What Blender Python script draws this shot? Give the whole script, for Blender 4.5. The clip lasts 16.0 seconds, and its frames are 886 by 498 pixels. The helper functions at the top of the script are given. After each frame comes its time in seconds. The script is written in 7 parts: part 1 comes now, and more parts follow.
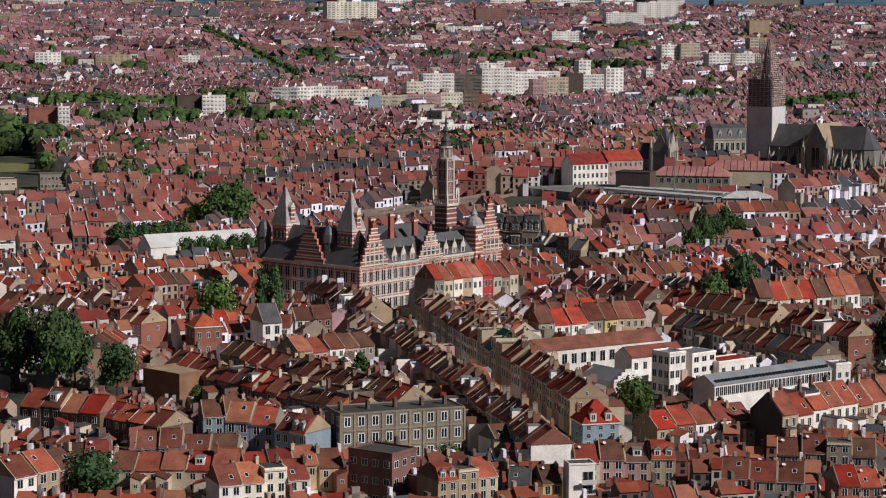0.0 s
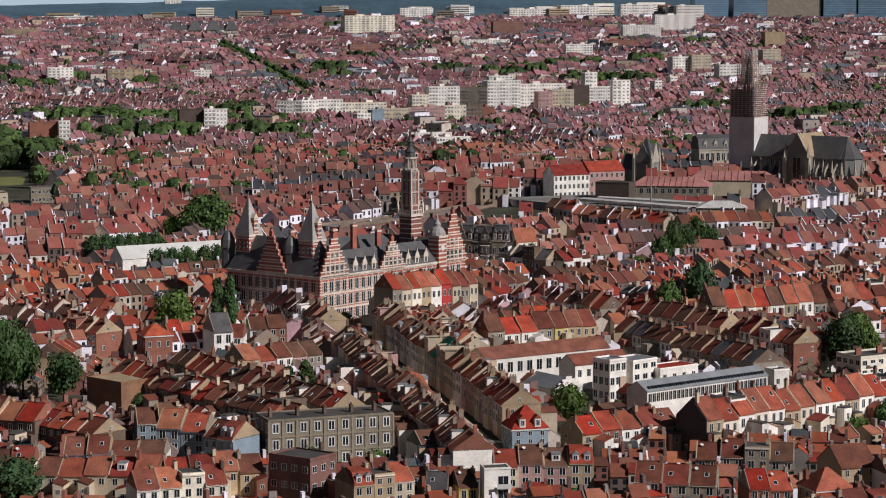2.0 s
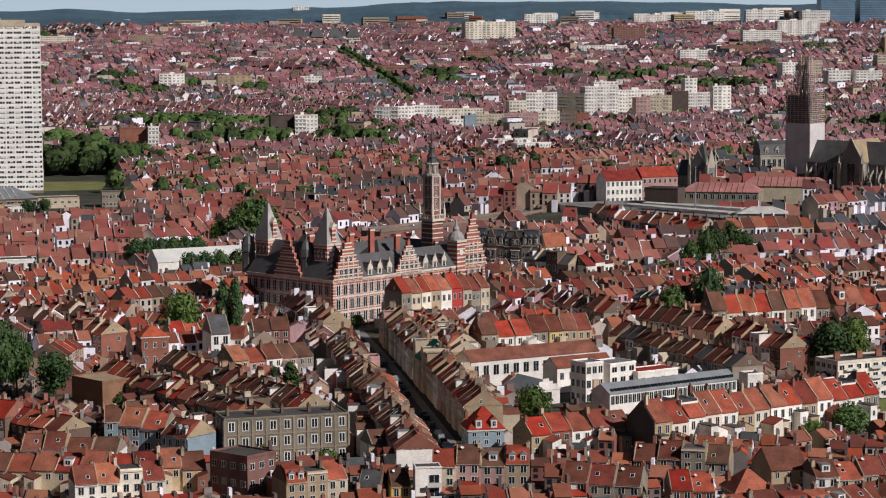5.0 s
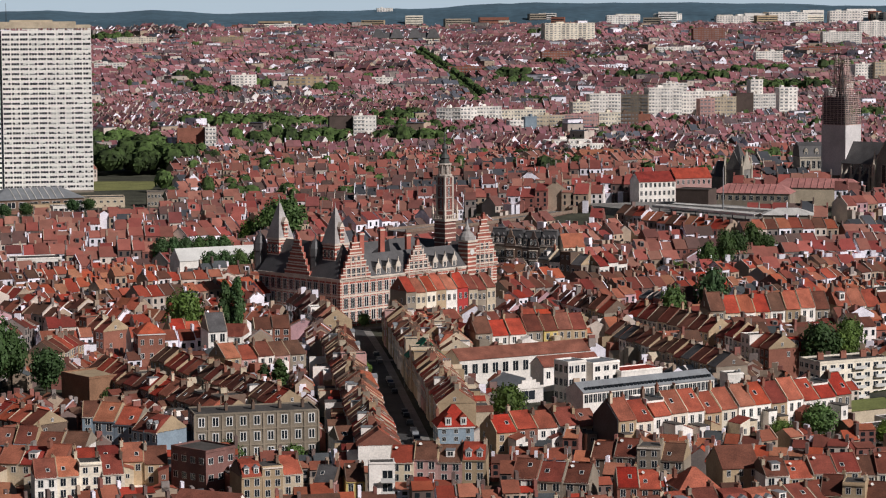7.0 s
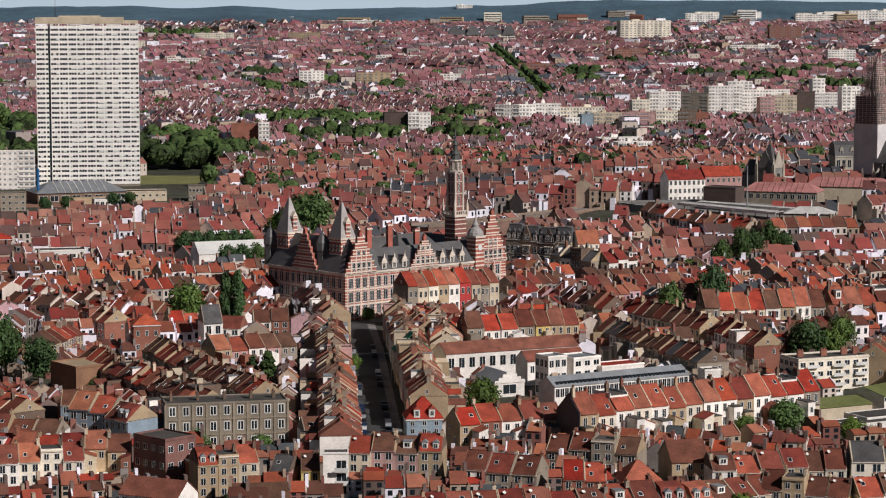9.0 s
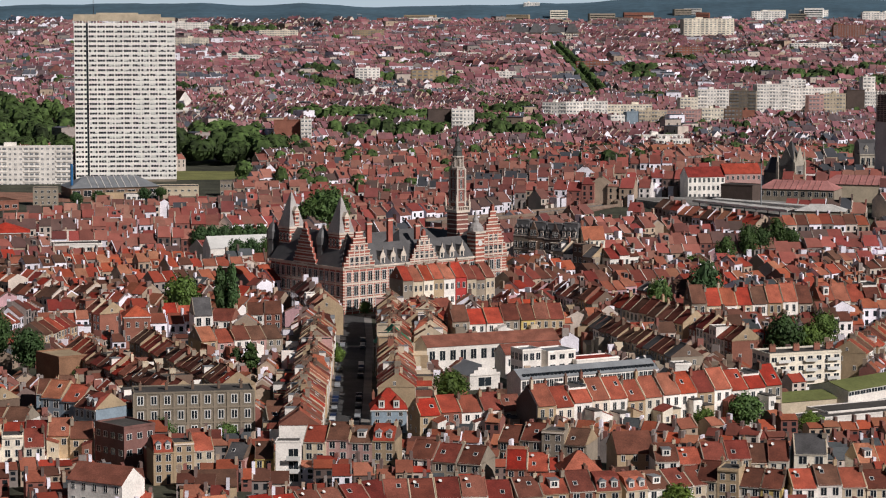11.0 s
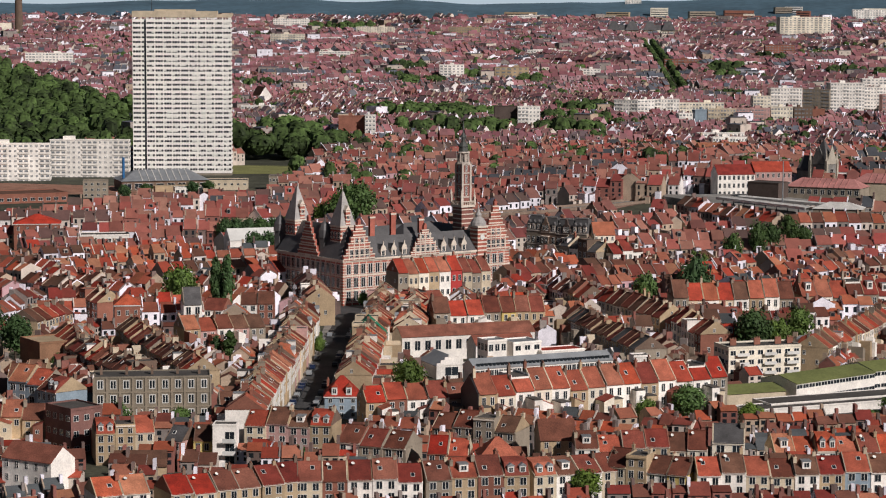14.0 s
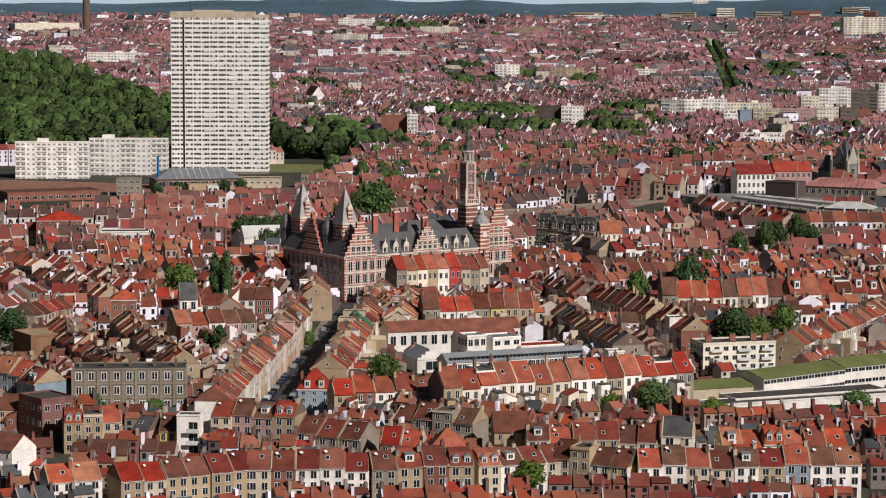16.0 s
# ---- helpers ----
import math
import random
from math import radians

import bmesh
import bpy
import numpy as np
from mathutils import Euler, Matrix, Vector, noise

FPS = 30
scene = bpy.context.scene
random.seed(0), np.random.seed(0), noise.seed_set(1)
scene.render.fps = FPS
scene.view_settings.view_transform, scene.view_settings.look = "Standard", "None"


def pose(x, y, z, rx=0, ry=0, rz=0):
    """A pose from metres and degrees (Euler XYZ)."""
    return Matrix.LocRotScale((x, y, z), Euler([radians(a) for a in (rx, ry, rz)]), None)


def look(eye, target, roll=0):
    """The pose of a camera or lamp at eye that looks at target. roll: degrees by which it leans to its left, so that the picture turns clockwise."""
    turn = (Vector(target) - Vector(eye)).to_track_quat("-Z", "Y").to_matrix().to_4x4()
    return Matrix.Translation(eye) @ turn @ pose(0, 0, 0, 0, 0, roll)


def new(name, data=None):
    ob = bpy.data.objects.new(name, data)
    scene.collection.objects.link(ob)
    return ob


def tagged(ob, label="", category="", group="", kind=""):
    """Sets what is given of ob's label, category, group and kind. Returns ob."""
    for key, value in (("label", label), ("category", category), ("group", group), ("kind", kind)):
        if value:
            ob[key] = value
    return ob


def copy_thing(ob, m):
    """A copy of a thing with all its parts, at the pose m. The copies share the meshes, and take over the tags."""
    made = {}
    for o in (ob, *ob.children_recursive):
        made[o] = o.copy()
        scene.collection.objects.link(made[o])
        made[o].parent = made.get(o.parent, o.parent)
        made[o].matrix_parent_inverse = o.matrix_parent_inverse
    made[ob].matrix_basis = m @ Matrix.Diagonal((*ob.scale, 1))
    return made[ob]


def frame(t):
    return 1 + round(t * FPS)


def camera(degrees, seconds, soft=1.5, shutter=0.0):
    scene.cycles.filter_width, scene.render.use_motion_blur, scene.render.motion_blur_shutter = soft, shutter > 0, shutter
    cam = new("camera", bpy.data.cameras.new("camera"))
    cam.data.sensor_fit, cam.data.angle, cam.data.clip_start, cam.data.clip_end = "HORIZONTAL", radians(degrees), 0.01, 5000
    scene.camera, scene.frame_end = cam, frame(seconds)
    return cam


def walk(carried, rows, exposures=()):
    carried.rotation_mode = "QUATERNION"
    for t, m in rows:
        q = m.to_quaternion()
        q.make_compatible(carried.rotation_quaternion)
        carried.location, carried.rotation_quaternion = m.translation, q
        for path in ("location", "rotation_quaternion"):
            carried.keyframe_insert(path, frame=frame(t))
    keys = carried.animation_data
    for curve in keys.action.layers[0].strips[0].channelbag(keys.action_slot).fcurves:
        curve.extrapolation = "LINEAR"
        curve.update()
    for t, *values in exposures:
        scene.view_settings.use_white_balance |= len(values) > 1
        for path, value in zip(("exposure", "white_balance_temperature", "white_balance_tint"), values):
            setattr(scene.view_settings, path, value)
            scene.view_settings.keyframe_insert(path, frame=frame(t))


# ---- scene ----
# ---- camera and walk ----
cam = camera(20.7, 16.0, soft=1.12)
PATH = [
    (0, (-115.08, 38.38, 116.33), (-12.79, 826.89, 28.12), 0.24),
    (0.5, (-109.40, 35.63, 116.18), (-8.64, 824.44, 28.89), 0.13),
    (1, (-103.21, 32.90, 116.11), (-3.94, 822.03, 29.96), 0.04),
    (1.5, (-96.59, 30.29, 116.18), (-0.30, 819.92, 31.21), -0.03),
    (2, (-89.64, 27.65, 115.87), (1.07, 818.06, 32.10), -0.09),
    (2.5, (-82.19, 24.76, 115.64), (0.90, 816.10, 32.73), -0.15),
    (3, (-74.42, 21.57, 115.72), (0.32, 813.80, 33.30), -0.22),
    (3.5, (-66.41, 18.56, 115.98), (-0.19, 811.57, 33.75), -0.28),
    (4, (-58.18, 15.97, 116.22), (-0.56, 809.65, 34.06), -0.25),
    (6.5, (-16.38, 4.48, 116.72), (-0.06, 800.17, 35.45), -0.32),
    (7, (-8.16, 2.21, 116.76), (-0.22, 798.03, 35.48), -0.29),
    (7.5, (0.00, 0.00, 117.00), (-0.24, 795.82, 35.28), -0.28),
    (8, (8.36, -2.22, 117.00), (0.03, 793.53, 35.09), -0.23),
    (8.5, (16.61, -4.51, 117.07), (0.63, 791.11, 34.98), -0.12),
    (9, (24.73, -6.95, 117.15), (1.40, 788.46, 34.85), -0.04),
    (11.5, (64.77, -19.90, 117.55), (7.79, 773.71, 34.27), 0.07),
    (12, (72.99, -22.57, 117.74), (9.42, 770.54, 34.41), 0.10),
    (12.5, (81.20, -25.00, 118.01), (10.78, 767.51, 34.53), 0.10),
    (13, (89.36, -27.41, 118.09), (12.00, 764.44, 34.52), 0.16),
    (13.5, (97.37, -29.91, 118.21), (13.11, 761.20, 34.31), 0.18),
    (14, (105.55, -32.54, 118.38), (14.26, 757.75, 34.10), 0.25),
    (14.5, (113.81, -35.17, 118.59), (15.51, 754.24, 34.00), 0.22),
    (15, (122.19, -37.74, 118.83), (17.11, 750.80, 34.18), 0.24),
    (15.5, (130.53, -40.31, 118.91), (18.85, 747.34, 34.41), 0.22),
    (16, (138.77, -42.88, 119.08), (20.44, 743.80, 34.62), 0.25),
]
walk(cam, [(t, look(eye, target, roll)) for t, eye, target, roll in PATH], [(0.0, -0.29, 6200, 10), (2.0, -0.28, 6220, 10), (8.0, -0.22, 6320, 10), (13.0, -0.2, 6420, 10), (16.0, -0.19, 6460, 10)])

# ---- world and sun ----
SUN_AZ, SUN_EL = 129.0, 34.0
world = bpy.data.worlds.new("sky")
scene.world = world
world.use_nodes = True
sky = world.node_tree.nodes.new("ShaderNodeTexSky")
sky.sky_type, sky.sun_disc = "NISHITA", False
sky.sun_elevation, sky.sun_rotation = radians(SUN_EL), radians(SUN_AZ)
sky.air_density, sky.dust_density = 1.0, 0.6
background = world.node_tree.nodes["Background"]
tilt = world.node_tree.nodes.new("ShaderNodeMapping")
tilt.inputs["Location"].default_value = (0, 0, 0.05)
world.node_tree.links.new(world.node_tree.nodes.new("ShaderNodeTexCoord").outputs["Generated"], tilt.inputs["Vector"])
world.node_tree.links.new(tilt.outputs[0], sky.inputs["Vector"])
world.node_tree.links.new(sky.outputs[0], background.inputs[0])
background.inputs[1].default_value = 0.0215
sun = new("sun", bpy.data.lights.new("sun", "SUN"))
sun.data.energy, sun.data.angle, sun.data.color = 4.4, radians(0.6), (1.0, 0.94, 0.905)
toward = Vector((math.sin(radians(SUN_AZ)) * math.cos(radians(SUN_EL)), math.cos(radians(SUN_AZ)) * math.cos(radians(SUN_EL)), math.sin(radians(SUN_EL))))
sun.matrix_world = look(toward * 900, (0, 0, 0))

rng = random.Random(7)


# ---- materials ----
def material(name, color, rough=0.85, jitter=0.15, scale=1.0, stain=0.25, bump=0.0, metal=0.0, island=False, hue=0.0, ribs=0.0):
    """Plain surface with grain and stains at two scales; jitter varies it from one object (or island) to the next."""
    m = bpy.data.materials.new(name)
    m.use_nodes = True
    nt, li = m.node_tree.nodes, m.node_tree.links
    bsdf = nt["Principled BSDF"]
    bsdf.inputs["Roughness"].default_value, bsdf.inputs["Metallic"].default_value = rough, metal
    bsdf.inputs["Specular IOR Level"].default_value = 0.3
    geo = nt.new("ShaderNodeNewGeometry")
    pos = geo.outputs["Position"]
    big, small = nt.new("ShaderNodeTexNoise"), nt.new("ShaderNodeTexNoise")
    for n, s, d in ((big, 0.22 * scale, 4), (small, 2.3 * scale, 3)):
        n.inputs["Scale"].default_value, n.inputs["Detail"].default_value = s, d
        li.new(pos, n.inputs["Vector"])
    if island:
        rand = geo.outputs["Random Per Island"]
    else:
        rand = nt.new("ShaderNodeObjectInfo").outputs["Random"]
    hsv = nt.new("ShaderNodeHueSaturation")
    hsv.inputs["Color"].default_value = (*color, 1)

    def ranged(value, low, high, a=0.0, b=1.0):
        r = nt.new("ShaderNodeMapRange")
        r.inputs["From Min"].default_value, r.inputs["From Max"].default_value = a, b
        r.inputs["To Min"].default_value, r.inputs["To Max"].default_value = low, high
        li.new(value, r.inputs["Value"])
        return r.outputs[0]

    def times(a, b):
        n = nt.new("ShaderNodeMath")
        n.operation = "MULTIPLY"
        li.new(a, n.inputs[0]), li.new(b, n.inputs[1])
        return n.outputs[0]

    value = times(ranged(rand, 1 - jitter, 1 + jitter), ranged(big.outputs[0], 1 - stain, 1 + stain, 0.3, 0.7))
    value = times(value, ranged(small.outputs[0], 1 - stain * 0.8, 1 + stain * 0.8, 0.3, 0.7))
    li.new(value, hsv.inputs["Value"])
    if hue:
        again = nt.new("ShaderNodeMath")
        again.operation = "MULTIPLY_ADD"
        again.inputs[1].default_value, again.inputs[2].default_value = 7.13, 0.0
        li.new(rand, again.inputs[0])
        frac = nt.new("ShaderNodeMath")
        frac.operation = "FRACT"
        li.new(again.outputs[0], frac.inputs[0])
        li.new(ranged(frac.outputs[0], 0.5 - hue, 0.5 + hue), hsv.inputs["Hue"])
        li.new(ranged(frac.outputs[0], 1.08, 0.88), hsv.inputs["Saturation"])
    li.new(hsv.outputs[0], bsdf.inputs["Base Color"])
    if bump:
        b = nt.new("ShaderNodeBump")
        b.inputs["Strength"].default_value, b.inputs["Distance"].default_value = bump, 0.1
        li.new(small.outputs[0], b.inputs["Height"])
        li.new(b.outputs[0], bsdf.inputs["Normal"])
    return m


WALLS = {
    "white": ((0.87, 0.81, 0.74), "white-painted"),
    "cream": ((0.58, 0.48, 0.35), "cream-plastered"),
    "brick": ((0.27, 0.11, 0.075), "red-brick"),
    "brown": ((0.17, 0.115, 0.085), "brown-brick"),
    "umber": ((0.09, 0.065, 0.055), "dark-brick"),
    "grey": ((0.29, 0.24, 0.185), "grey-plastered"),
    "sand": ((0.42, 0.31, 0.195), "sandy-plastered"),
    "pink": ((0.50, 0.30, 0.27), "pink-plastered"),
    "yellow": ((0.62, 0.47, 0.17), "yellow-painted"),
    "blue": ((0.25, 0.31, 0.36), "pale-blue-painted"),
    "ivory": ((0.78, 0.7, 0.57), "ivory-plastered"),
    "scarlet": ((0.42, 0.05, 0.045), "bright-red-painted"),
}
ROOFS = {
    "red": ((0.335, 0.069, 0.036), "red-tiled"),
    "orange": ((0.385, 0.1, 0.047), "orange-tiled"),
    "maroon": ((0.195, 0.047, 0.03), "dark-red-tiled"),
    "brown": ((0.135, 0.05, 0.03), "brown-tiled"),
    "slate": ((0.085, 0.08, 0.08), "grey-slated"),
}
WALL = {k: material("wall_" + k, c, 0.9, 0.14, 1.0, 0.16, 0.2) for k, (c, _) in WALLS.items()}
ROOF = {k: material("roof_" + k, c, 0.8, 0.26, 1.4, 0.3, 0.6, hue=0.012) for k, (c, _) in ROOFS.items()}
# Wall colours with extra blue, a painted stand-in for haze
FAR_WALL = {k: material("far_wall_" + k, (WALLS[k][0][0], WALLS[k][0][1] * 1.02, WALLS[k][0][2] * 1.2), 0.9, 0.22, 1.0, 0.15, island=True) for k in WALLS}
# Blue raised in these tiles to stand in for distance haze
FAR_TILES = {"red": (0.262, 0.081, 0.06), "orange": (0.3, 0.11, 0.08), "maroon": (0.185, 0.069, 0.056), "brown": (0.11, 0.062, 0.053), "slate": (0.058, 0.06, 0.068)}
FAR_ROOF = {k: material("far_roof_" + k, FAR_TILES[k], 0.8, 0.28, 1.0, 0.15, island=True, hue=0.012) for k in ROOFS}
# Haze over the farthest roofs is mixed into these paler tile colours
HAZY_TILES = {"red": (0.25, 0.1, 0.106), "orange": (0.285, 0.13, 0.137), "maroon": (0.185, 0.083, 0.09), "brown": (0.118, 0.08, 0.085), "slate": (0.09, 0.095, 0.115)}
HAZY_ROOF = {k: material("hazy_roof_" + k, HAZY_TILES[k], 0.8, 0.3, 1.0, 0.15, island=True, hue=0.012) for k in ROOFS}
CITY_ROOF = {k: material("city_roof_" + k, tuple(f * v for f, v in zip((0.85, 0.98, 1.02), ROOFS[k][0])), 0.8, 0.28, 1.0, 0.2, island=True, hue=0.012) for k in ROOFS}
GLASS = material("window_glass", (0.02, 0.025, 0.03), 0.08, 0.3, 1.0, 0.1)
FRAME = material("window_frame", (0.7, 0.68, 0.64), 0.6, 0.12, 1.0, 0.1)
STONE = material("white_stone", (0.70, 0.6, 0.5), 0.85, 0.06, 1.0, 0.15, 0.2)
DARK = material("dark_metal", (0.04, 0.04, 0.045), 0.5, 0.2)
ZINC = material("zinc_sheet", (0.30, 0.31, 0.32), 0.5, 0.15, 1.0, 0.15, metal=0.3)
POT = material("clay_pot", (0.3, 0.15, 0.1), 0.85, 0.2)
ASPHALT = material("asphalt", (0.06, 0.058, 0.058), 0.9, 0.0, 0.6, 0.3)
SOIL = material("yard_ground", (0.055, 0.055, 0.036), 0.95, 0.0, 0.25, 0.45)
PAVING = material("paving_stone", (0.24, 0.22, 0.2), 0.9, 0.0, 1.0, 0.2)
BARK = material("bark", (0.09, 0.065, 0.045), 0.95, 0.2)
LEAF = material("leaves", (0.085, 0.14, 0.028), 0.7, 0.25, 1.5, 0.45, hue=0.02)
LEAF_DARK = material("dark_leaves", (0.045, 0.085, 0.024), 0.7, 0.2, 1.5, 0.4, hue=0.02)
FAR_LEAF = material("far_leaves", (0.054, 0.086, 0.023), 0.75, 0.0, 0.12, 0.75)
GREEN_ROOF = material("moss_green_roof", (0.15, 0.165, 0.055), 0.9, 0.08, 0.6, 0.2)
FELT = material("roofing_felt", (0.09, 0.08, 0.072), 0.9, 0.12, 0.6, 0.3)
TOWN_BRICK = material("town_hall_brick", (0.40, 0.125, 0.09), 0.9, 0.08, 1.0, 0.18)
SLATE = material("town_hall_slate", (0.105, 0.1, 0.1), 0.5, 0.1, 1.0, 0.2)
CHURCH = material("church_stone", (0.235, 0.22, 0.2), 0.9, 0.1, 0.7, 0.25)
# Dark green woods given a blue base colour that paints in the haze
HILL = material("hazy_wooded_hill", (0.07, 0.125, 0.165), 0.95, 0.0, 0.03, 0.25)
LEAD = material("lead_sheet", (0.40, 0.37, 0.35), 0.55, 0.05, 1.0, 0.18)
SCHOOL = material("school_stone", (0.24, 0.2, 0.15), 0.9, 0.0, 1.0, 0.2)
GREEN_NET = material("green_netting", (0.02, 0.2, 0.11), 0.7, 0.0)
CHURCH_DARK = material("church_slate", (0.09, 0.085, 0.085), 0.6, 0.1, 1.0, 0.2)


# ---- mesh helpers ----
def box(bm, x0, y0, z0, x1, y1, z1, mi=0):
    """A box between two corners."""
    v = [bm.verts.new((x, y, z)) for z in (z0, z1) for x, y in ((x0, y0), (x1, y0), (x1, y1), (x0, y1))]
    for f in ((0, 3, 2, 1), (4, 5, 6, 7), (0, 1, 5, 4), (1, 2, 6, 5), (2, 3, 7, 6), (3, 0, 4, 7)):
        bm.faces.new([v[i] for i in f]).material_index = mi


def prism(bm, outline, lo, hi, axis="y", mi=0):
    """An outline of (a, z) pushed along an axis: a is x for axis y, and y for axis x; for axis z it is (x, y)."""
    def place(p, s):
        return {"y": (p[0], s, p[1]), "x": (s, p[0], p[1]), "z": (p[0], p[1], s)}[axis]
    a = [bm.verts.new(place(p, lo)) for p in outline]
    b = [bm.verts.new(place(p, hi)) for p in outline]
    n = len(outline)
    faces = [bm.faces.new(a), bm.faces.new(b[::-1])]
    faces += [bm.faces.new((a[i], b[i], b[(i + 1) % n], a[(i + 1) % n])) for i in range(n)]
    for f in faces:
        f.material_index = mi


def cone(bm, x, y, z0, z1, r0, r1, sides=8, mi=0, turn=0.0):
    """A tapered column with a closed top."""
    ring = lambda r, z: [bm.verts.new((x + r * math.cos(turn + 2 * math.pi * i / sides), y + r * math.sin(turn + 2 * math.pi * i / sides), z)) for i in range(sides)]
    a = ring(r0, z0)
    if r1 < 0.01:
        tip = bm.verts.new((x, y, z1))
        for i in range(sides):
            bm.faces.new((a[i], a[(i + 1) % sides], tip)).material_index = mi
        return
    b = ring(r1, z1)
    for i in range(sides):
        bm.faces.new((a[i], a[(i + 1) % sides], b[(i + 1) % sides], b[i])).material_index = mi
    bm.faces.new(b).material_index = mi


def turned(bm, x, y, profile, sides=10, mi=0):
    """A lathe shape from pairs (radius, z)."""
    for (r0, z0), (r1, z1) in zip(profile, profile[1:]):
        cone(bm, x, y, z0, z1, r0, r1, sides, mi)


def mesh(bm, name, mats):
    bmesh.ops.recalc_face_normals(bm, faces=bm.faces)
    me = bpy.data.meshes.new(name)
    bm.to_mesh(me)
    bm.free()
    for m in mats if isinstance(mats, (list, tuple)) else [mats]:
        me.materials.append(m)
    return me


def part(name, bm, mats, parent, label="", at=None):
    """One mesh object under a thing or a part. bm: a bmesh, or a mesh that is shared."""
    ob = new(name, bm if isinstance(bm, bpy.types.Mesh) else mesh(bm, name, mats))
    ob.parent = parent
    if at is not None:
        ob.matrix_local = at
    return tagged(ob, label)


def thing(name, m, label, category, group="", kind=""):
    ob = new(name)
    ob.empty_display_size = 1
    ob.matrix_world = m
    return tagged(ob, label, category, group, kind)


def solid(name, bm, mats, m, label, category, group="", kind=""):
    ob = new(name, mesh(bm, name, mats))
    ob.matrix_world = m
    return tagged(ob, label, category, group, kind)


def ramp(v, a, b):
    t = np.clip((v - a) / (b - a), 0, 1)
    return t * t * (3 - 2 * t)


def ground_z(x, y):
    """Level near quarters, a low rise under the church and the station, then a climb to the hills."""
    rise = (6.0 * ramp(y, 970, 1070) + 7.5 * ramp(y, 1100, 1160)) * (1 - ramp(y, 1400, 1750)) * ramp(x, -70, 70)
    return rise + 0.028 * np.maximum(0.0, y - 2300.0) + 0.01 * np.maximum(0.0, y - 3700.0)


# ---- ground, roads, hills ----
def build_ground():
    ys = [-400, 0, 300, 500, 700, 900, *range(970, 1780, 30), 2000, 2300, 3000, 3700, 4300, 4980]
    xs = [-2600, -1800, -1000, -500, -200, *range(-100, 120, 20), 200, 400, 700, 1200, 1900, 2600]
    bm = bmesh.new()
    grid = [[bm.verts.new((x, y, ground_z(x, y))) for x in xs] for y in ys]
    for a, b in zip(grid, grid[1:]):
        for i in range(len(xs) - 1):
            bm.faces.new((a[i], a[i + 1], b[i + 1], b[i]))
    solid("ground", bm, SOIL, Matrix(), "grey-brown yards and gardens between the houses", "ground", kind="structure")


def hill_z(x, y):
    """The wooded slope without its fine outline."""
    g = float(ground_z(x, y))
    low = np.interp(math.hypot(x, y), (4300, 4480, 4640, 4780), (0.0, 0.55, 0.85, 1.0))
    return g - 4 + float(low) * (101 + 13 * float(ramp(math.atan2(x, y), radians(-5), radians(3))) - g)


def build_hills():
    bm = bmesh.new()
    n = 160
    rows = []
    for k, (dist, low) in enumerate(((4300, 0.0), (4480, 0.55), (4640, 0.85), (4780, 1.0), (4900, 0.9))):
        line = []
        for i in range(n + 1):
            a = radians(-24 + 48 * i / n)
            x, y = dist * math.sin(a), dist * math.cos(a)
            top = 101 + 13 * float(ramp(a, radians(-5), radians(3))) + 9 * noise.noise((a * 9, 3.1, 0)) + 5 * noise.noise((a * 40, 0.4, 2)) + 1.5 * noise.noise((a * 260, 5, 2))
            line.append(bm.verts.new((x, y, ground_z(x, y) - 4 + low * (top - ground_z(x, y)))))
        rows.append(line)
    for a, b in zip(rows, rows[1:]):
        for i in range(n):
            bm.faces.new((a[i], a[i + 1], b[i + 1], b[i]))
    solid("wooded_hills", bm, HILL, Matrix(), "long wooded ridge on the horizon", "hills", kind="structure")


def strip(name, points, width, mat, label, lift=0.05):
    """A road or path along points."""
    bm = bmesh.new()
    prev = None
    for i, p in enumerate(points):
        a, b = Vector(points[max(i - 1, 0)]), Vector(points[min(i + 1, len(points) - 1)])
        d = (b - a).normalized()
        side = Vector((-d.y, d.x)) * width / 2
        z = ground_z(p[0], p[1]) + lift
        pair = [bm.verts.new((p[0] + s * side.x, p[1] + s * side.y, z)) for s in (-1, 1)]
        if prev:
            bm.faces.new((prev[0], pair[0], pair[1], prev[1]))
        prev = pair
    return solid(name, bm, mat, Matrix(), label, name, kind="structure")


def build_sky_backdrop():
    """The pale sky low over the hills."""
    m = bpy.data.materials.new("pale_sky")
    m.use_nodes = True
    bsdf = m.node_tree.nodes["Principled BSDF"]
    bsdf.inputs["Base Color"].default_value = (0, 0, 0, 1)
    bsdf.inputs["Emission Color"].default_value = (0.52, 0.62, 0.70, 1)
    bsdf.inputs["Emission Strength"].default_value = 1.0
    bm = bmesh.new()
    prev = None
    for i in range(49):
        a = radians(-24 + i)
        pair = [bm.verts.new((4960 * math.sin(a), 4960 * math.cos(a), z)) for z in (60, 240)]
        if prev:
            bm.faces.new((prev[0], pair[0], pair[1], prev[1]))
        prev = pair
    solid("backdrop", bm, m, Matrix(), "pale blue sky low over the hills", "sky", kind="structure")


build_ground()
build_hills()
build_sky_backdrop()
strip("road", [(-9, 590), (-13, 650), (-26, 800), (-33, 866), (-10, 870)], 9, ASPHALT, "dark asphalt street between terraces", 0.08)
strip("pavement", [(-9, 590), (-13, 650), (-26, 800), (-33, 866)], 14, PAVING, "grey paved footways along the street", 0.04)

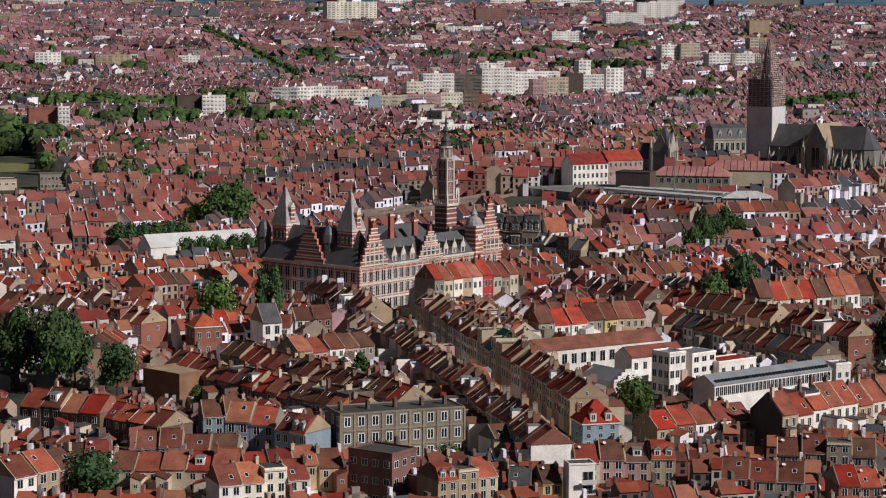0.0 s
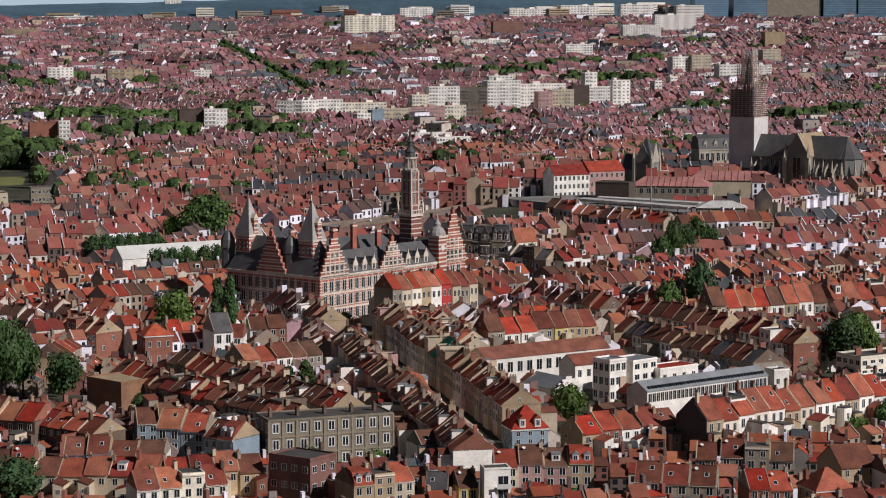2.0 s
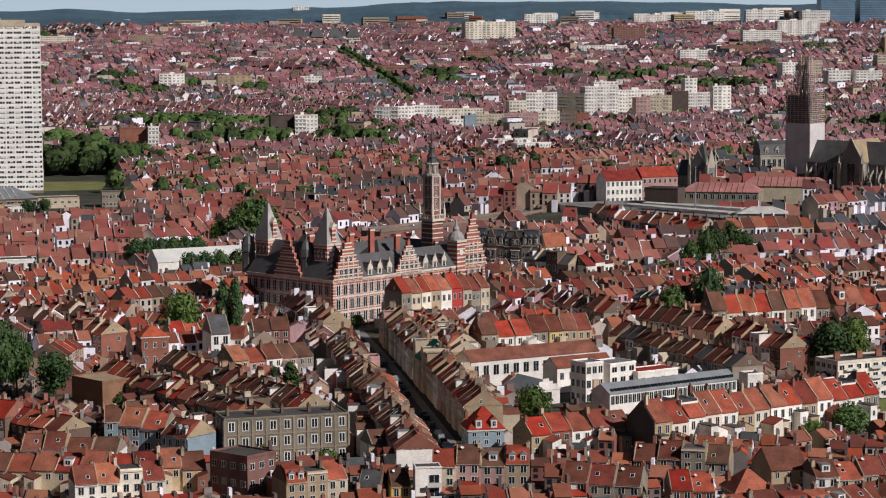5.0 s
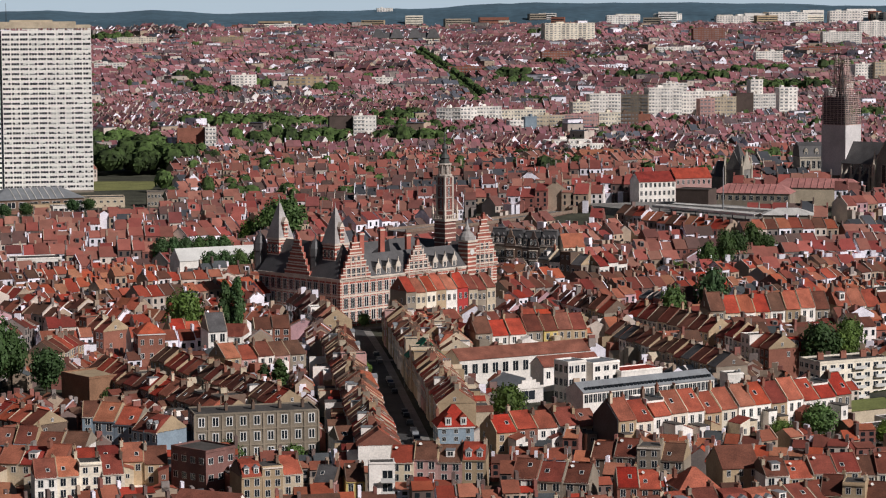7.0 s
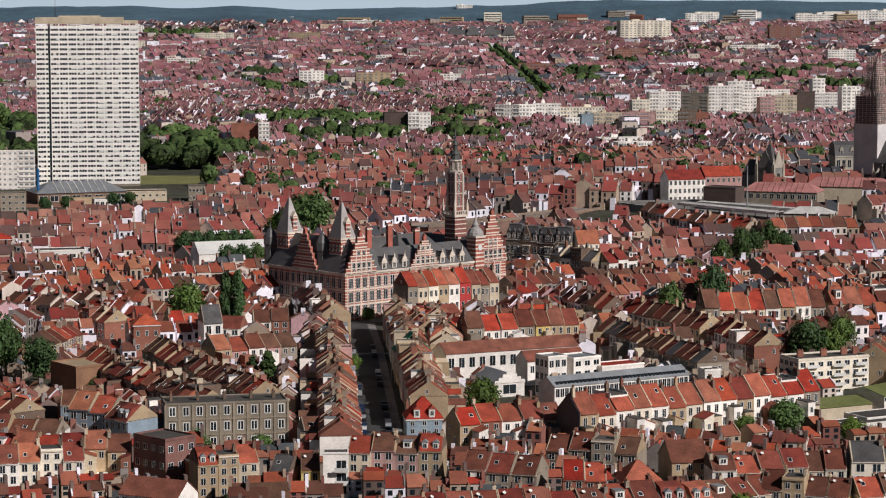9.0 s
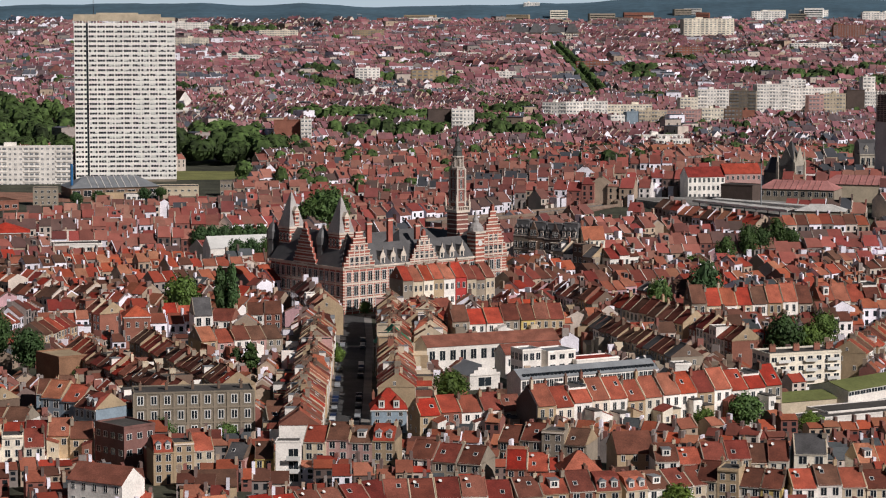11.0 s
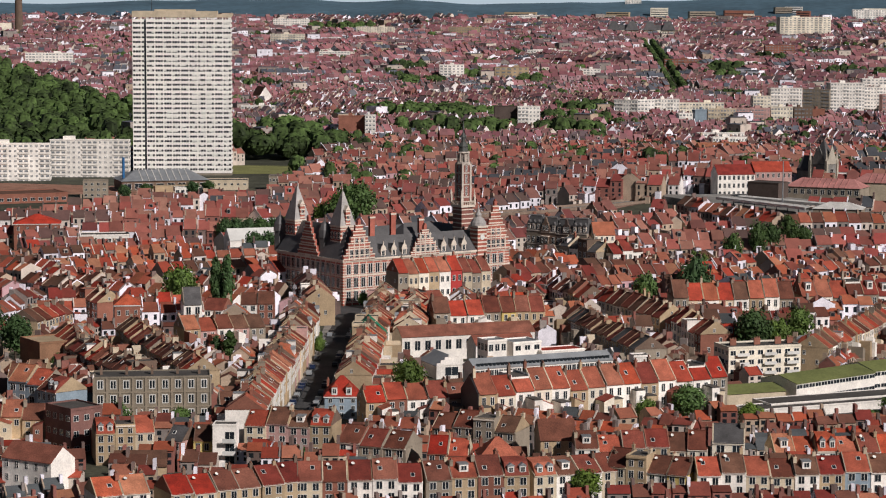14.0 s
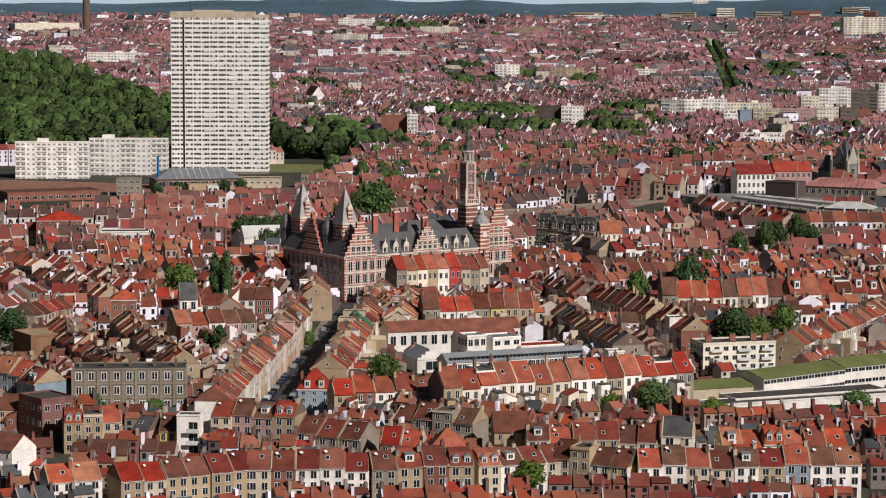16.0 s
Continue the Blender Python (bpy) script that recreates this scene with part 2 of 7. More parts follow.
# ---- houses ----
WALL_SETS = {
    "w": "white white cream white sand white grey brick white cream",
    "m": "cream sand white brick white cream white brown",
    "b": "sand brick cream white white",
    "g": "grey brown sand cream grey",
    # Darkened walls that paint in the shade on these street fronts
    "d": "brown umber umber brown",
    "u": "blue blue grey blue",
    "p": "cream white sand pink cream white",
    "y": "white yellow cream grey white",
}
ROOF_SETS = {
    "r": "red orange brown red orange maroon red brown",
    "m": "red maroon brown orange maroon red",
    "b": "brown maroon brown maroon brown red maroon",
    "g": "slate brown slate",
}
MESHES, HOUSES = {}, {}


def window_mesh(w=1.0, h=1.7, rim=0.085):
    """A sash window: frame, sill and panes set back in it. It faces -y."""
    key = ("window", w, h, rim)
    if key not in MESHES:
        bm = bmesh.new()
        t, m, y0, y1 = rim, rim * 0.5, -0.06, -0.015
        xs, zs = (-w / 2, -w / 2 + t, -m, m, w / 2 - t, w / 2), (0, t, h - t, h)
        v = {(i, k): bm.verts.new((x, y0, z)) for i, x in enumerate(xs) for k, z in enumerate(zs)}
        for i in range(5):
            for k in range(3):
                ring = [(i, k), (i + 1, k), (i + 1, k + 1), (i, k + 1)]
                if k == 1 and i in (1, 3):
                    deep = [bm.verts.new((xs[a], y1, zs[b])) for a, b in ring]
                    bm.faces.new(deep).material_index = 1
                    for q in range(4):
                        bm.faces.new((v[ring[q]], v[ring[(q + 1) % 4]], deep[(q + 1) % 4], deep[q]))
                else:
                    bm.faces.new([v[c] for c in ring])
        rim = [(i, 0) for i in range(6)] + [(5, 1), (5, 2), (5, 3)] + [(i, 3) for i in (4, 3, 2, 1, 0)] + [(0, 2), (0, 1)]
        back = {c: bm.verts.new((xs[c[0]], 0.02, zs[c[1]])) for c in rim}
        for c, d in zip(rim, rim[1:] + rim[:1]):
            bm.faces.new((v[d], v[c], back[c], back[d]))
        MESHES[key] = mesh(bm, "window", [FRAME, GLASS])
    return MESHES[key]


def chimney_mesh(w, h, pots, wall):
    key = ("chimney", w, h, pots, wall)
    if key not in MESHES:
        bm = bmesh.new()
        box(bm, -0.35, -w / 2, 0, 0.35, w / 2, h, 0)
        box(bm, -0.42, -w / 2 - 0.07, h - 0.25, 0.42, w / 2 + 0.07, h - 0.08, 0)
        for i in range(pots):
            cone(bm, 0, -w / 2 + w * (i + 0.5) / pots, h - 0.02, h + 0.5, 0.16, 0.12, 6, 1)
        MESHES[key] = mesh(bm, "chimney", [WALL[wall], POT])
    return MESHES[key]


def skylight_mesh():
    if "skylight" not in MESHES:
        bm = bmesh.new()
        box(bm, -0.45, -0.65, 0, 0.45, 0.65, 0.12, 0)
        box(bm, -0.36, -0.56, 0.1, 0.36, 0.56, 0.14, 1)
        MESHES["skylight"] = mesh(bm, "skylight", [FRAME, GLASS])
    return MESHES["skylight"]


def build_house(key):
    """A terraced house: front to -y, party walls that rise over the roof, chimney, back annex. Returns its empty."""
    wall, roof, eave, rise, style, level, seen, end = key
    near = level == 0
    w, d = 5.2, 10.4
    r = random.Random(str(key[:7]))
    label = f"{WALLS[wall][1]} terraced house with a {ROOFS[roof][1]} roof"
    house = thing("terraced_house", Matrix(), label, "house", "terraced houses")
    h2 = d / 2
    top = eave + rise
    bm = bmesh.new()
    box(bm, -w / 2, -h2, -0.5, w / 2, h2, eave)
    if style == 6:
        box(bm, -w / 2, -h2, eave - 0.1, w / 2, h2 - 3.0, eave + 2.6)
        for a in ((-w / 2, -h2, w / 2, -h2 + 0.25), (-w / 2, -h2 + 0.25, -w / 2 + 0.2, h2 - 3), (w / 2 - 0.2, -h2 + 0.25, w / 2, h2 - 3)):
            box(bm, a[0], a[1], eave + 2.6, a[2], a[3], eave + 3.1)
    party = WALL[r.choice(("sand", "grey", "brick", "sand", "brown", "cream"))]
    if level == 2 and style != 6:
        for s in (-1, 1):
            prism(bm, [(-h2, eave - 0.2), (h2, eave - 0.2), (h2, eave + 0.2), (0, top + 0.3), (-h2, eave + 0.2)], s * w / 2 - 0.10 - s * 0.1, s * w / 2 + 0.10 - s * 0.1, "x", 1)
    part("body", bm, [WALL[wall], party], house)
    bm = bmesh.new()
    z = eave + (2.3 if style == 6 else -0.45)
    box(bm, -w / 2 + 0.02, -h2 - 0.3, z, w / 2 - 0.02, -h2, z + 0.4)
    if level < 2:
        part("cornice", bm, r.choice((WALL[wall], STONE)), house)
    for s in () if style == 6 or level == 2 else (-1, 1):
        bm = bmesh.new()
        prism(bm, [(-h2, eave - 0.2), (h2, eave - 0.2), (h2, eave + 0.2), (0, top + 0.3), (-h2, eave + 0.2)], s * w / 2 - 0.10 - s * 0.1, s * w / 2 + 0.10 - s * 0.1, "x")
        part("party_wall", bm, party, house)
    bm = bmesh.new()
    over = 0.35
    slope = rise / h2
    if style == 6:
        box(bm, -w / 2 + 0.2, -h2 + 0.25, eave + 2.6, w / 2 - 0.2, h2 - 3.0, eave + 2.75, 1)
        prism(bm, [(h2 - 3, eave + 2.2), (h2 + over, eave), (h2 + over, eave - 0.2), (h2 - 3, eave - 0.2)], -w / 2 + 0.1, w / 2 - 0.1, "x")
    elif style == 7:
        prism(bm, [(-h2 - over, eave - 0.1), (-h2 + 1.6, eave + rise * 0.85), (-0.5, top + 0.25), (h2 + over, eave - 0.1)], -w / 2 + 0.2, w / 2 - 0.2, "x")
    else:
        prism(bm, [(-h2 - over, eave - over * slope), (0, top), (h2 + over, eave - over * slope), (h2 + over, eave - over * slope + 0.14), (0, top + 0.16), (-h2 - over, eave - over * slope + 0.14)], -w / 2 + 0.2, w / 2 - 0.2, "x")
        box(bm, -w / 2 + 0.2, -0.16, top + 0.05, w / 2 - 0.2, 0.16, top + 0.28)
    part("roof", bm, [ROOF[roof], FELT], house)
    if style == 7:
        for x in (-1.2, 1.2):
            bm = bmesh.new()
            box(bm, x - 0.65, -h2 + 0.15, eave + 0.3, x + 0.65, -h2 + 2.4, eave + 2.2, 0)
            prism(bm, [(x - 0.85, eave + 2.2), (x + 0.85, eave + 2.2), (x, eave + 2.9)], -h2, -h2 + 2.6, "y", 1)
            dormer = part("dormer", bm, [FRAME, ZINC], house, "white pedimented dormer")
            part("window", window_mesh(0.9, 1.3), None, dormer, "", pose(x, -h2 + 0.14, eave + 0.6))
    if style == 6 and seen != "back":
        for x in (-1.25, 1.25):
            part("window", window_mesh(1.2, 1.6), None, house, "", pose(x, -h2 - 0.01, eave + 0.3))
    stack = r.choice(("brick", "sand", "grey", "brown", "brown", "cream"))
    part("chimney", chimney_mesh(r.choice((0.8, 1.2, 1.8)), r.choice((1.3, 1.6, 2.0)), r.choice((2, 3, 4)), stack), None, house, "", pose(w / 2 - 0.36, r.choice((-1.2, 0.0, 1.2)), eave + rise - 0.6))
    if style == 3:
        part("chimney", chimney_mesh(1.0, 1.5, 2, stack), None, house, "", pose(-w / 2 + 0.36, r.choice((-2.0, 2.0)), eave + rise * 0.6))
    floors = 3 if eave > 8 else 2
    fh = (eave - 0.6) / floors
    if end:
        for f in range(1, floors):
            for y in ((-2.4,), (1.6,), (-2.6, 1.8))[(f + len(wall)) % 3]:
                part("window", window_mesh(1.0, 1.5), None, house, "", pose(end * (w / 2 + 0.012), y, f * fh + fh * 0.3, rz=90 * end))
        part("window", window_mesh(0.8, 1.1), None, house, "", pose(end * (w / 2 + 0.012), -0.6, eave + 0.5, rz=90 * end))
    for f in range(floors):
        for x in (-1.25, 1.25):
            if (f == 0 and (x > 0 or not near)) or seen == "back" or (level == 2 and f == 0):
                continue
            part("window", window_mesh(1.35, min(2.2, fh * 0.7)), None, house, "", pose(x, -h2 - 0.01, f * fh + fh * 0.28))
    if near:
        if "house_door" not in MESHES:
            bm = bmesh.new()
            box(bm, -0.5, -0.08, 0, 0.5, 0.02, 2.2, 0)
            box(bm, -0.5, -0.06, 2.2, 0.5, 0.02, 2.7, 1)
            MESHES["house_door"] = mesh(bm, "door", [DARK, GLASS])
        part("door", MESHES["house_door"], None, house, "", pose(1.25, -h2 - 0.01, 0.15))
    for f in range(1, floors):
        for x in (-1.2, 1.2):
            if (x < 0 and f == 1 and style != 2) or seen == "front" or (level == 2 and seen == "both"):
                continue
            part("window", window_mesh(1.15, 1.75), None, house, "", pose(x, h2 + 0.01, f * fh + fh * 0.3, rz=180))
    # roof pieces
    ang = math.degrees(math.atan(slope))
    if style in (0, 1, 2, 5) and level < 2:
        for s in {0: (-1,), 1: (1,), 2: (-1, 1), 5: (-1, 1)}[style]:
            y = s * h2 * r.choice((0.35, 0.5, 0.65))
            part("skylight", skylight_mesh(), None, house, "", pose(r.choice((-1.0, 0.6)), y, eave + rise - abs(y) * slope + 0.13, rx=-s * ang))
    if style in (3, 4):
        s = -1 if style == 3 else 1
        bm = bmesh.new()
        zb = eave + rise * 0.28
        y0, y1 = s * h2 * 0.78, s * h2 * 0.15
        box(bm, -0.9, min(y0, y1), zb, 0.9, max(y0, y1), eave + rise * 0.8, 0)
        box(bm, -1.05, min(y0, y1) - 0.15, eave + rise * 0.8, 1.05, max(y0, y1), eave + rise * 0.8 + 0.15, 1)
        dormer = part("dormer", bm, [WALL["white"], ZINC], house, "white dormer under a flat zinc roof")
        part("window", window_mesh(1.2, 1.2), None, dormer, "", pose(0, y0 + s * 0.01, zb + 0.35, rz=0 if s < 0 else 180))
    if level == 2 and seen == "front":
        return house
    # back annexes: a taller one along the party wall and a lower one beside it
    aw, al, ah = r.choice((2.3, 2.7, 3.0)), r.choice((2.5, 3.5, 5.0)), r.choice((4.0, 6.2, 6.4, 7.5))
    side = r.choice((-1, 1))
    x0, x1 = sorted((side * (w / 2 - 0.02), side * (w / 2 - aw)))
    bm = bmesh.new()
    box(bm, x0, h2, -0.5, x1, h2 + al, ah)
    flat = r.random() < 0.5
    if not flat:
        prism(bm, [(x0, ah), (x1, ah), (x0 if side < 0 else x1, ah + 1.0)], h2 + 0.01, h2 + al, "y")
    annex = part("annex", bm, WALL[r.choice((wall, wall, "white", "cream", "brick"))], house)
    if level == 2:
        return house
    bm = bmesh.new()
    if flat:
        box(bm, x0 - 0.1, h2 + 0.01, ah, x1 + 0.1, h2 + al + 0.1, ah + 0.2)
    else:
        prism(bm, [(x0 - 0.1, ah + (1.05 if side < 0 else -0.02)), (x1 + 0.1, ah + (-0.02 if side < 0 else 1.05)), (x1 + 0.1, ah + (0.1 if side < 0 else 1.17)), (x0 - 0.1, ah + (1.17 if side < 0 else 0.1))], h2 + 0.02, h2 + al + 0.15, "y")
    part("annex_roof", bm, ROOF[r.choice((roof, "brown", "maroon"))] if not flat else FELT, annex)
    part("window", window_mesh(0.9, 1.2), None, annex, "", pose((x0 + x1) / 2, h2 + al + 0.01, ah - 2.2, rz=180))
    if level:
        return house
    bm = bmesh.new()
    lo = r.choice((2.8, 3.2))
    bx0, bx1 = sorted((-side * (w / 2 - 0.05), side * (w / 2 - aw - 0.05)))
    box(bm, bx0, h2, -0.5, bx1, h2 + al * r.uniform(0.8, 1.8), lo, 0)
    part("kitchen_annex", bm, WALL[r.choice(("white", "cream", wall, "brick"))], house)
    if near and style in (1, 5):
        if "dish" not in MESHES:
            bm = bmesh.new()
            turned(bm, 0, 0, [(0.42, 0.16), (0.3, 0.06), (0.04, 0.0)], 10, 0)
            cone(bm, 0, 0, -0.5, 0.0, 0.05, 0.05, 6, 0)
            MESHES["dish"] = mesh(bm, "satellite_dish", [FRAME])
        part("satellite_dish", MESHES["dish"], None, house, "white satellite dish", pose(-1.4, -1.6, eave + rise - 0.3, 45, 0, 20))
    return house


def place_house(x, y, turn, width, key, tall=1.0):
    m = pose(x, y, ground_z(x, y), rz=turn) @ Matrix.Diagonal((width / 5.2, 1, tall, 1))
    if key in HOUSES:
        first = HOUSES[key]
        return copy_thing(first, m @ Matrix.Diagonal((1 / first.scale.x, 1 / first.scale.y, 1 / first.scale.z, 1)))
    HOUSES[key] = build_house(key)
    HOUSES[key].matrix_basis = m
    return HOUSES[key]


TAKEN, JOINED, SINGLE_LIMIT = [], [], 838.0
WALL_NAMES, ROOF_NAMES = list(WALLS), list(ROOFS)


def row(x1, y1, x2, y2, ridge, front, walls, roofs, width=5.6, shape=None, limit=SINGLE_LIMIT):
    """A terrace whose ridge runs between two points; front c: facades to the right of that line, f: to the left."""
    a, b = Vector((x1, y1)), Vector((x2, y2))
    if front == "f":
        a, b = b, a
    length = (b - a).length
    n = max(1, round(length / width))
    d = (b - a) / n
    turn = math.degrees(math.atan2(d.y, d.x))
    ws, rs = WALL_SETS.get(walls, walls).split(), ROOF_SETS.get(roofs, roofs).split()
    TAKEN.append((a, b))
    for i in range(n):
        p = a + d * (i + 0.5) + Vector((-d.y, d.x)).normalized() * rng.uniform(-0.35, 0.35)
        eave, rise = shape or ((9.0, 3.5) if ridge > 10.8 else (6.6, 3.2))
        wall, roof, style, tall = rng.choice(ws), rng.choice(rs), rng.choice((0, 0, 1, 2, 2, 3, 4, 5, 5, 1, 6, 7)), (ridge + rng.uniform(-0.9, 0.7)) / (eave + rise)
        if style == 6 and i in (0, n - 1):
            style = 0
        face = Vector((d.y, -d.x)).normalized()
        views = [face.dot((Vector((ex, 0)) - p).normalized()) for ex in (-115, 139)]
        seen = "both" if max(views) > 0.06 and min(views) < -0.06 else "front" if max(views) > 0.06 else "back"
        if n > 3 and i in (0, n - 1) and p.y > 600 and wall in ("white", "ivory", "cream"):
            wall = "sand" if i else "grey"
        if p.y > limit:
            JOINED.append((p.x, p.y, radians(turn), d.length, 10.4, eave * tall, rise * tall, WALL_NAMES.index(wall), len(WALL_NAMES) + ROOF_NAMES.index(roof)))
            continue
        place_house(p.x, p.y, turn, d.length * 0.995, (wall, roof, eave, rise, style, 0 if p.y < 600 else 1 if p.y < 690 else 2, seen, 0 if p.y < 600 or n < 3 else -1 if i == 0 else 1 if i == n - 1 else 0), tall)


# ---- town hall ----
def window_row(parent, xs, zs, w, h, y=-0.02, rz=0.0, x_axis=True, rim=0.085):
    for z in zs:
        for x in xs:
            part("window", window_mesh(w, h, rim), None, parent, "", pose(x, y, z, rz=rz) if x_axis else pose(y, x, z, rz=rz))


def stepped_gable(parent, c, half, base, tip, axis="x", at=0.0, steps=6):
    """A stepped brick gable with stone copings and bands; c is its middle along the facade."""
    step_h = (tip - base - 2.5) / steps
    left, bands = [], []
    for i in range(steps):
        hw = half * (1 - i / (steps + 0.6))
        z0 = base + i * step_h
        left += [(c - hw, z0), (c - hw, z0 + step_h)]
        for z, t, o in ((z0 + step_h - 0.4, 0.42, 0.14), (z0 + step_h * 0.2, 0.5, 0.06)):
            a = (c - hw - o, at - 0.5 - o, z, c + hw + o, at - 0.3, z + t)
            bands.append(a if axis == "x" else (a[1], a[0], a[2], a[4], a[3], a[5]))
    left += [(c - 0.7, tip - 2.5), (c - 0.7, tip - 0.6), (c - 0.25, tip - 0.6), (c - 0.25, tip)]
    outline = left + [(2 * c - x, z) for x, z in left[::-1]]
    bm = bmesh.new()
    prism(bm, outline, at - 0.5, at + 0.6, "y" if axis == "x" else "x")
    gable = part("stepped_gable", bm, TOWN_BRICK, parent, "stepped brick gable with pale stone copings")
    for a in bands:
        bm = bmesh.new()
        box(bm, *a)
        part("stone_coping", bm, STONE, gable)


def hipped(bm, x0, y0, x1, y1, z0, z1, along="x", hip=0.0, mi=0):
    """A pitched roof over a rectangle; hip: how far its ridge stops short of both ends."""
    if along == "x":
        ym = (y0 + y1) / 2
        r = [(x0 + hip, ym, z1), (x1 - hip, ym, z1)]
        c = [(x0, y0, z0), (x1, y0, z0), (x1, y1, z0), (x0, y1, z0)]
    else:
        xm = (x0 + x1) / 2
        r = [(xm, y0 + hip, z1), (xm, y1 - hip, z1)]
        c = [(x1, y0, z0), (x1, y1, z0), (x0, y1, z0), (x0, y0, z0)]
    v = [bm.verts.new(p) for p in c + r]
    for f in ((0, 1, 5, 4), (2, 3, 4, 5), (1, 2, 5), (3, 0, 4), (3, 2, 1, 0)):
        bm.faces.new([v[i] for i in f]).material_index = mi


def pyramid(bm, x0, y0, x1, y1, z0, z1, top=0.4, mi=0):
    xm, ym = (x0 + x1) / 2, (y0 + y1) / 2
    a = [bm.verts.new(p) for p in ((x0, y0, z0), (x1, y0, z0), (x1, y1, z0), (x0, y1, z0))]
    b = [bm.verts.new(p) for p in ((xm - top, ym - top, z1), (xm + top, ym - top, z1), (xm + top, ym + top, z1), (xm - top, ym + top, z1))]
    for i in range(4):
        bm.faces.new((a[i], a[(i + 1) % 4], b[(i + 1) % 4], b[i])).material_index = mi
    bm.faces.new(b).material_index = mi
    bm.faces.new(a[::-1]).material_index = mi


PALE_GREY_STONE = material("pale_grey_stone", (0.5, 0.43, 0.37), 0.85, 0.05, 1.0, 0.2)
BRONZE = material("dark_bronze", (0.07, 0.072, 0.066), 0.55, 0.05, 1.0, 0.25)
BELFRY_BRICK = material("belfry_brick", (0.25, 0.105, 0.085), 0.9, 0.05, 1.0, 0.2)


def build_town_hall():
    hall = thing("town_hall", pose(-36.5, 868, 0, rz=43.9), "red-brick town hall with pale stone bands, stepped gables and slate roofs", "town hall")
    X, Y, D, EAVE = 80.5, 45.0, 13.0, 17.0
    bm = bmesh.new()
    for x0, y0, x1, y1 in ((0, 0, X, D), (0, D, D, Y), (D, Y - D, X, Y), (X - D, D, X, Y - D)):
        box(bm, x0, y0, -0.5, x1, y1, EAVE)
    part("body", bm, TOWN_BRICK, hall)
    for h in (0.34, 0.7):
        bm = bmesh.new()
        box(bm, -0.08, -0.08, 0, X + 0.08, -0.002, h)
        box(bm, -0.08, 0, 0, -0.002, Y + 0.08, h)
        box(bm, X + 0.002, 0, 0, X + 0.14, Y, h)
        band = mesh(bm, "stone_band", [STONE])
        for i in range(15):
            if (i in (4, 9, 14)) == (h > 0.5):
                part("stone_band", band, None, hall, "", pose(0, 0, 0.9 + 1.1 * i))
    bm = bmesh.new()
    box(bm, -0.15, -0.14, 0, 0.15, -0.002, EAVE - 0.2)
    strip_mesh = mesh(bm, "stone_pilaster", [STONE])
    for i in range(24):
        part("stone_pilaster", strip_mesh, None, hall, "", pose(0.87 + 3.35 * i, 0, 0))
    for i in range(13):
        part("stone_pilaster", strip_mesh, None, hall, "", pose(0, 1.25 + 3.4 * i, 0, rz=-90))
    bm = bmesh.new()
    box(bm, -0.5, -0.5, EAVE - 0.2, X + 0.5, 0.3, EAVE + 0.5)
    box(bm, -0.5, 0.3, EAVE - 0.2, 0.3, Y + 0.5, EAVE + 0.5)
    part("cornice", bm, STONE, hall, "pale stone cornice")
    for a, top, along, hip in (((-0.3, -0.3, X + 0.3, D + 0.3), 25.0, "x", 5), ((-0.3, 1.5, D + 0.3, Y + 0.3), 29.5, "y", 4), ((-0.3, Y - D - 0.3, X + 0.3, Y + 0.3), 25.0, "x", 5), ((X - D - 0.3, -0.3, X + 0.3, Y + 0.3), 25.0, "y", 5)):
        bm = bmesh.new()
        hipped(bm, *a, EAVE + 0.3, top, along, hip)
        part("roof", bm, SLATE, hall, "grey slate roof")
    bm = bmesh.new()
    box(bm, 38, D, -0.5, 64, 31, 18, 1)
    hipped(bm, 37.6, D - 0.4, 64.4, 31.4, 18, 27.5, "x", 7, 0)
    part("council_hall", bm, [SLATE, TOWN_BRICK], hall, "dark slate roof over the inner hall")
    # windows of the two street fronts
    window_row(hall, [2.6 + 3.35 * i for i in range(23)], (1.6, 6.6, 11.7), 2.1, 3.9, -0.1, rim=0.17)
    window_row(hall, [3.0 + 3.4 * i for i in range(13)], (1.6, 6.6, 11.7), 2.1, 3.9, -0.1, -90, False, 0.17)
    stepped_gable(hall, 7.2, 7.2, EAVE, 33, at=0.0)
    stepped_gable(hall, 38.5, 6.8, EAVE, 29.5, at=0.0)
    stepped_gable(hall, 73.3, 7.2, EAVE, 37, at=0.0, steps=7)
    stepped_gable(hall, 23.0, 6.8, EAVE, 33, "y", 0.0)
    for c in (7.2, 38.5, 73.3):
        window_row(hall, (c - 3.6, c - 1.2, c + 1.2, c + 3.6), (EAVE + 1.2,), 1.5, 3.0, -0.6)
        window_row(hall, (c - 1.3, c + 1.3), (EAVE + 6.2,), 1.2, 2.2, -0.6)
        bm = bmesh.new()
        for x in (-4.8, -2.4, 0, 2.4, 4.8):
            box(bm, c + x - 0.15, -0.68, EAVE, c + x + 0.15, -0.5, EAVE + (5.6 if abs(x) > 3 else 9.0))
        part("pilaster", bm, STONE, hall, "pale stone pilasters of the gable")
    for x in (19, 24, 29, 48, 53, 58):
        bm = bmesh.new()
        box(bm, x - 1.1, 0.3, EAVE + 0.4, x + 1.1, 3.5, EAVE + 3.4, 0)
        prism(bm, [(x - 1.2, EAVE + 3.4), (x + 1.2, EAVE + 3.4), (x, EAVE + 5.4)], 0.5, 4.6, "y", 1)
        prism(bm, [(x - 1.4, EAVE + 3.0), (x + 1.4, EAVE + 3.0), (x + 0.9, EAVE + 4.4), (x + 0.35, EAVE + 5.0), (x, EAVE + 6.8), (x - 0.35, EAVE + 5.0), (x - 0.9, EAVE + 4.4)], 0.1, 0.5, "y", 0)
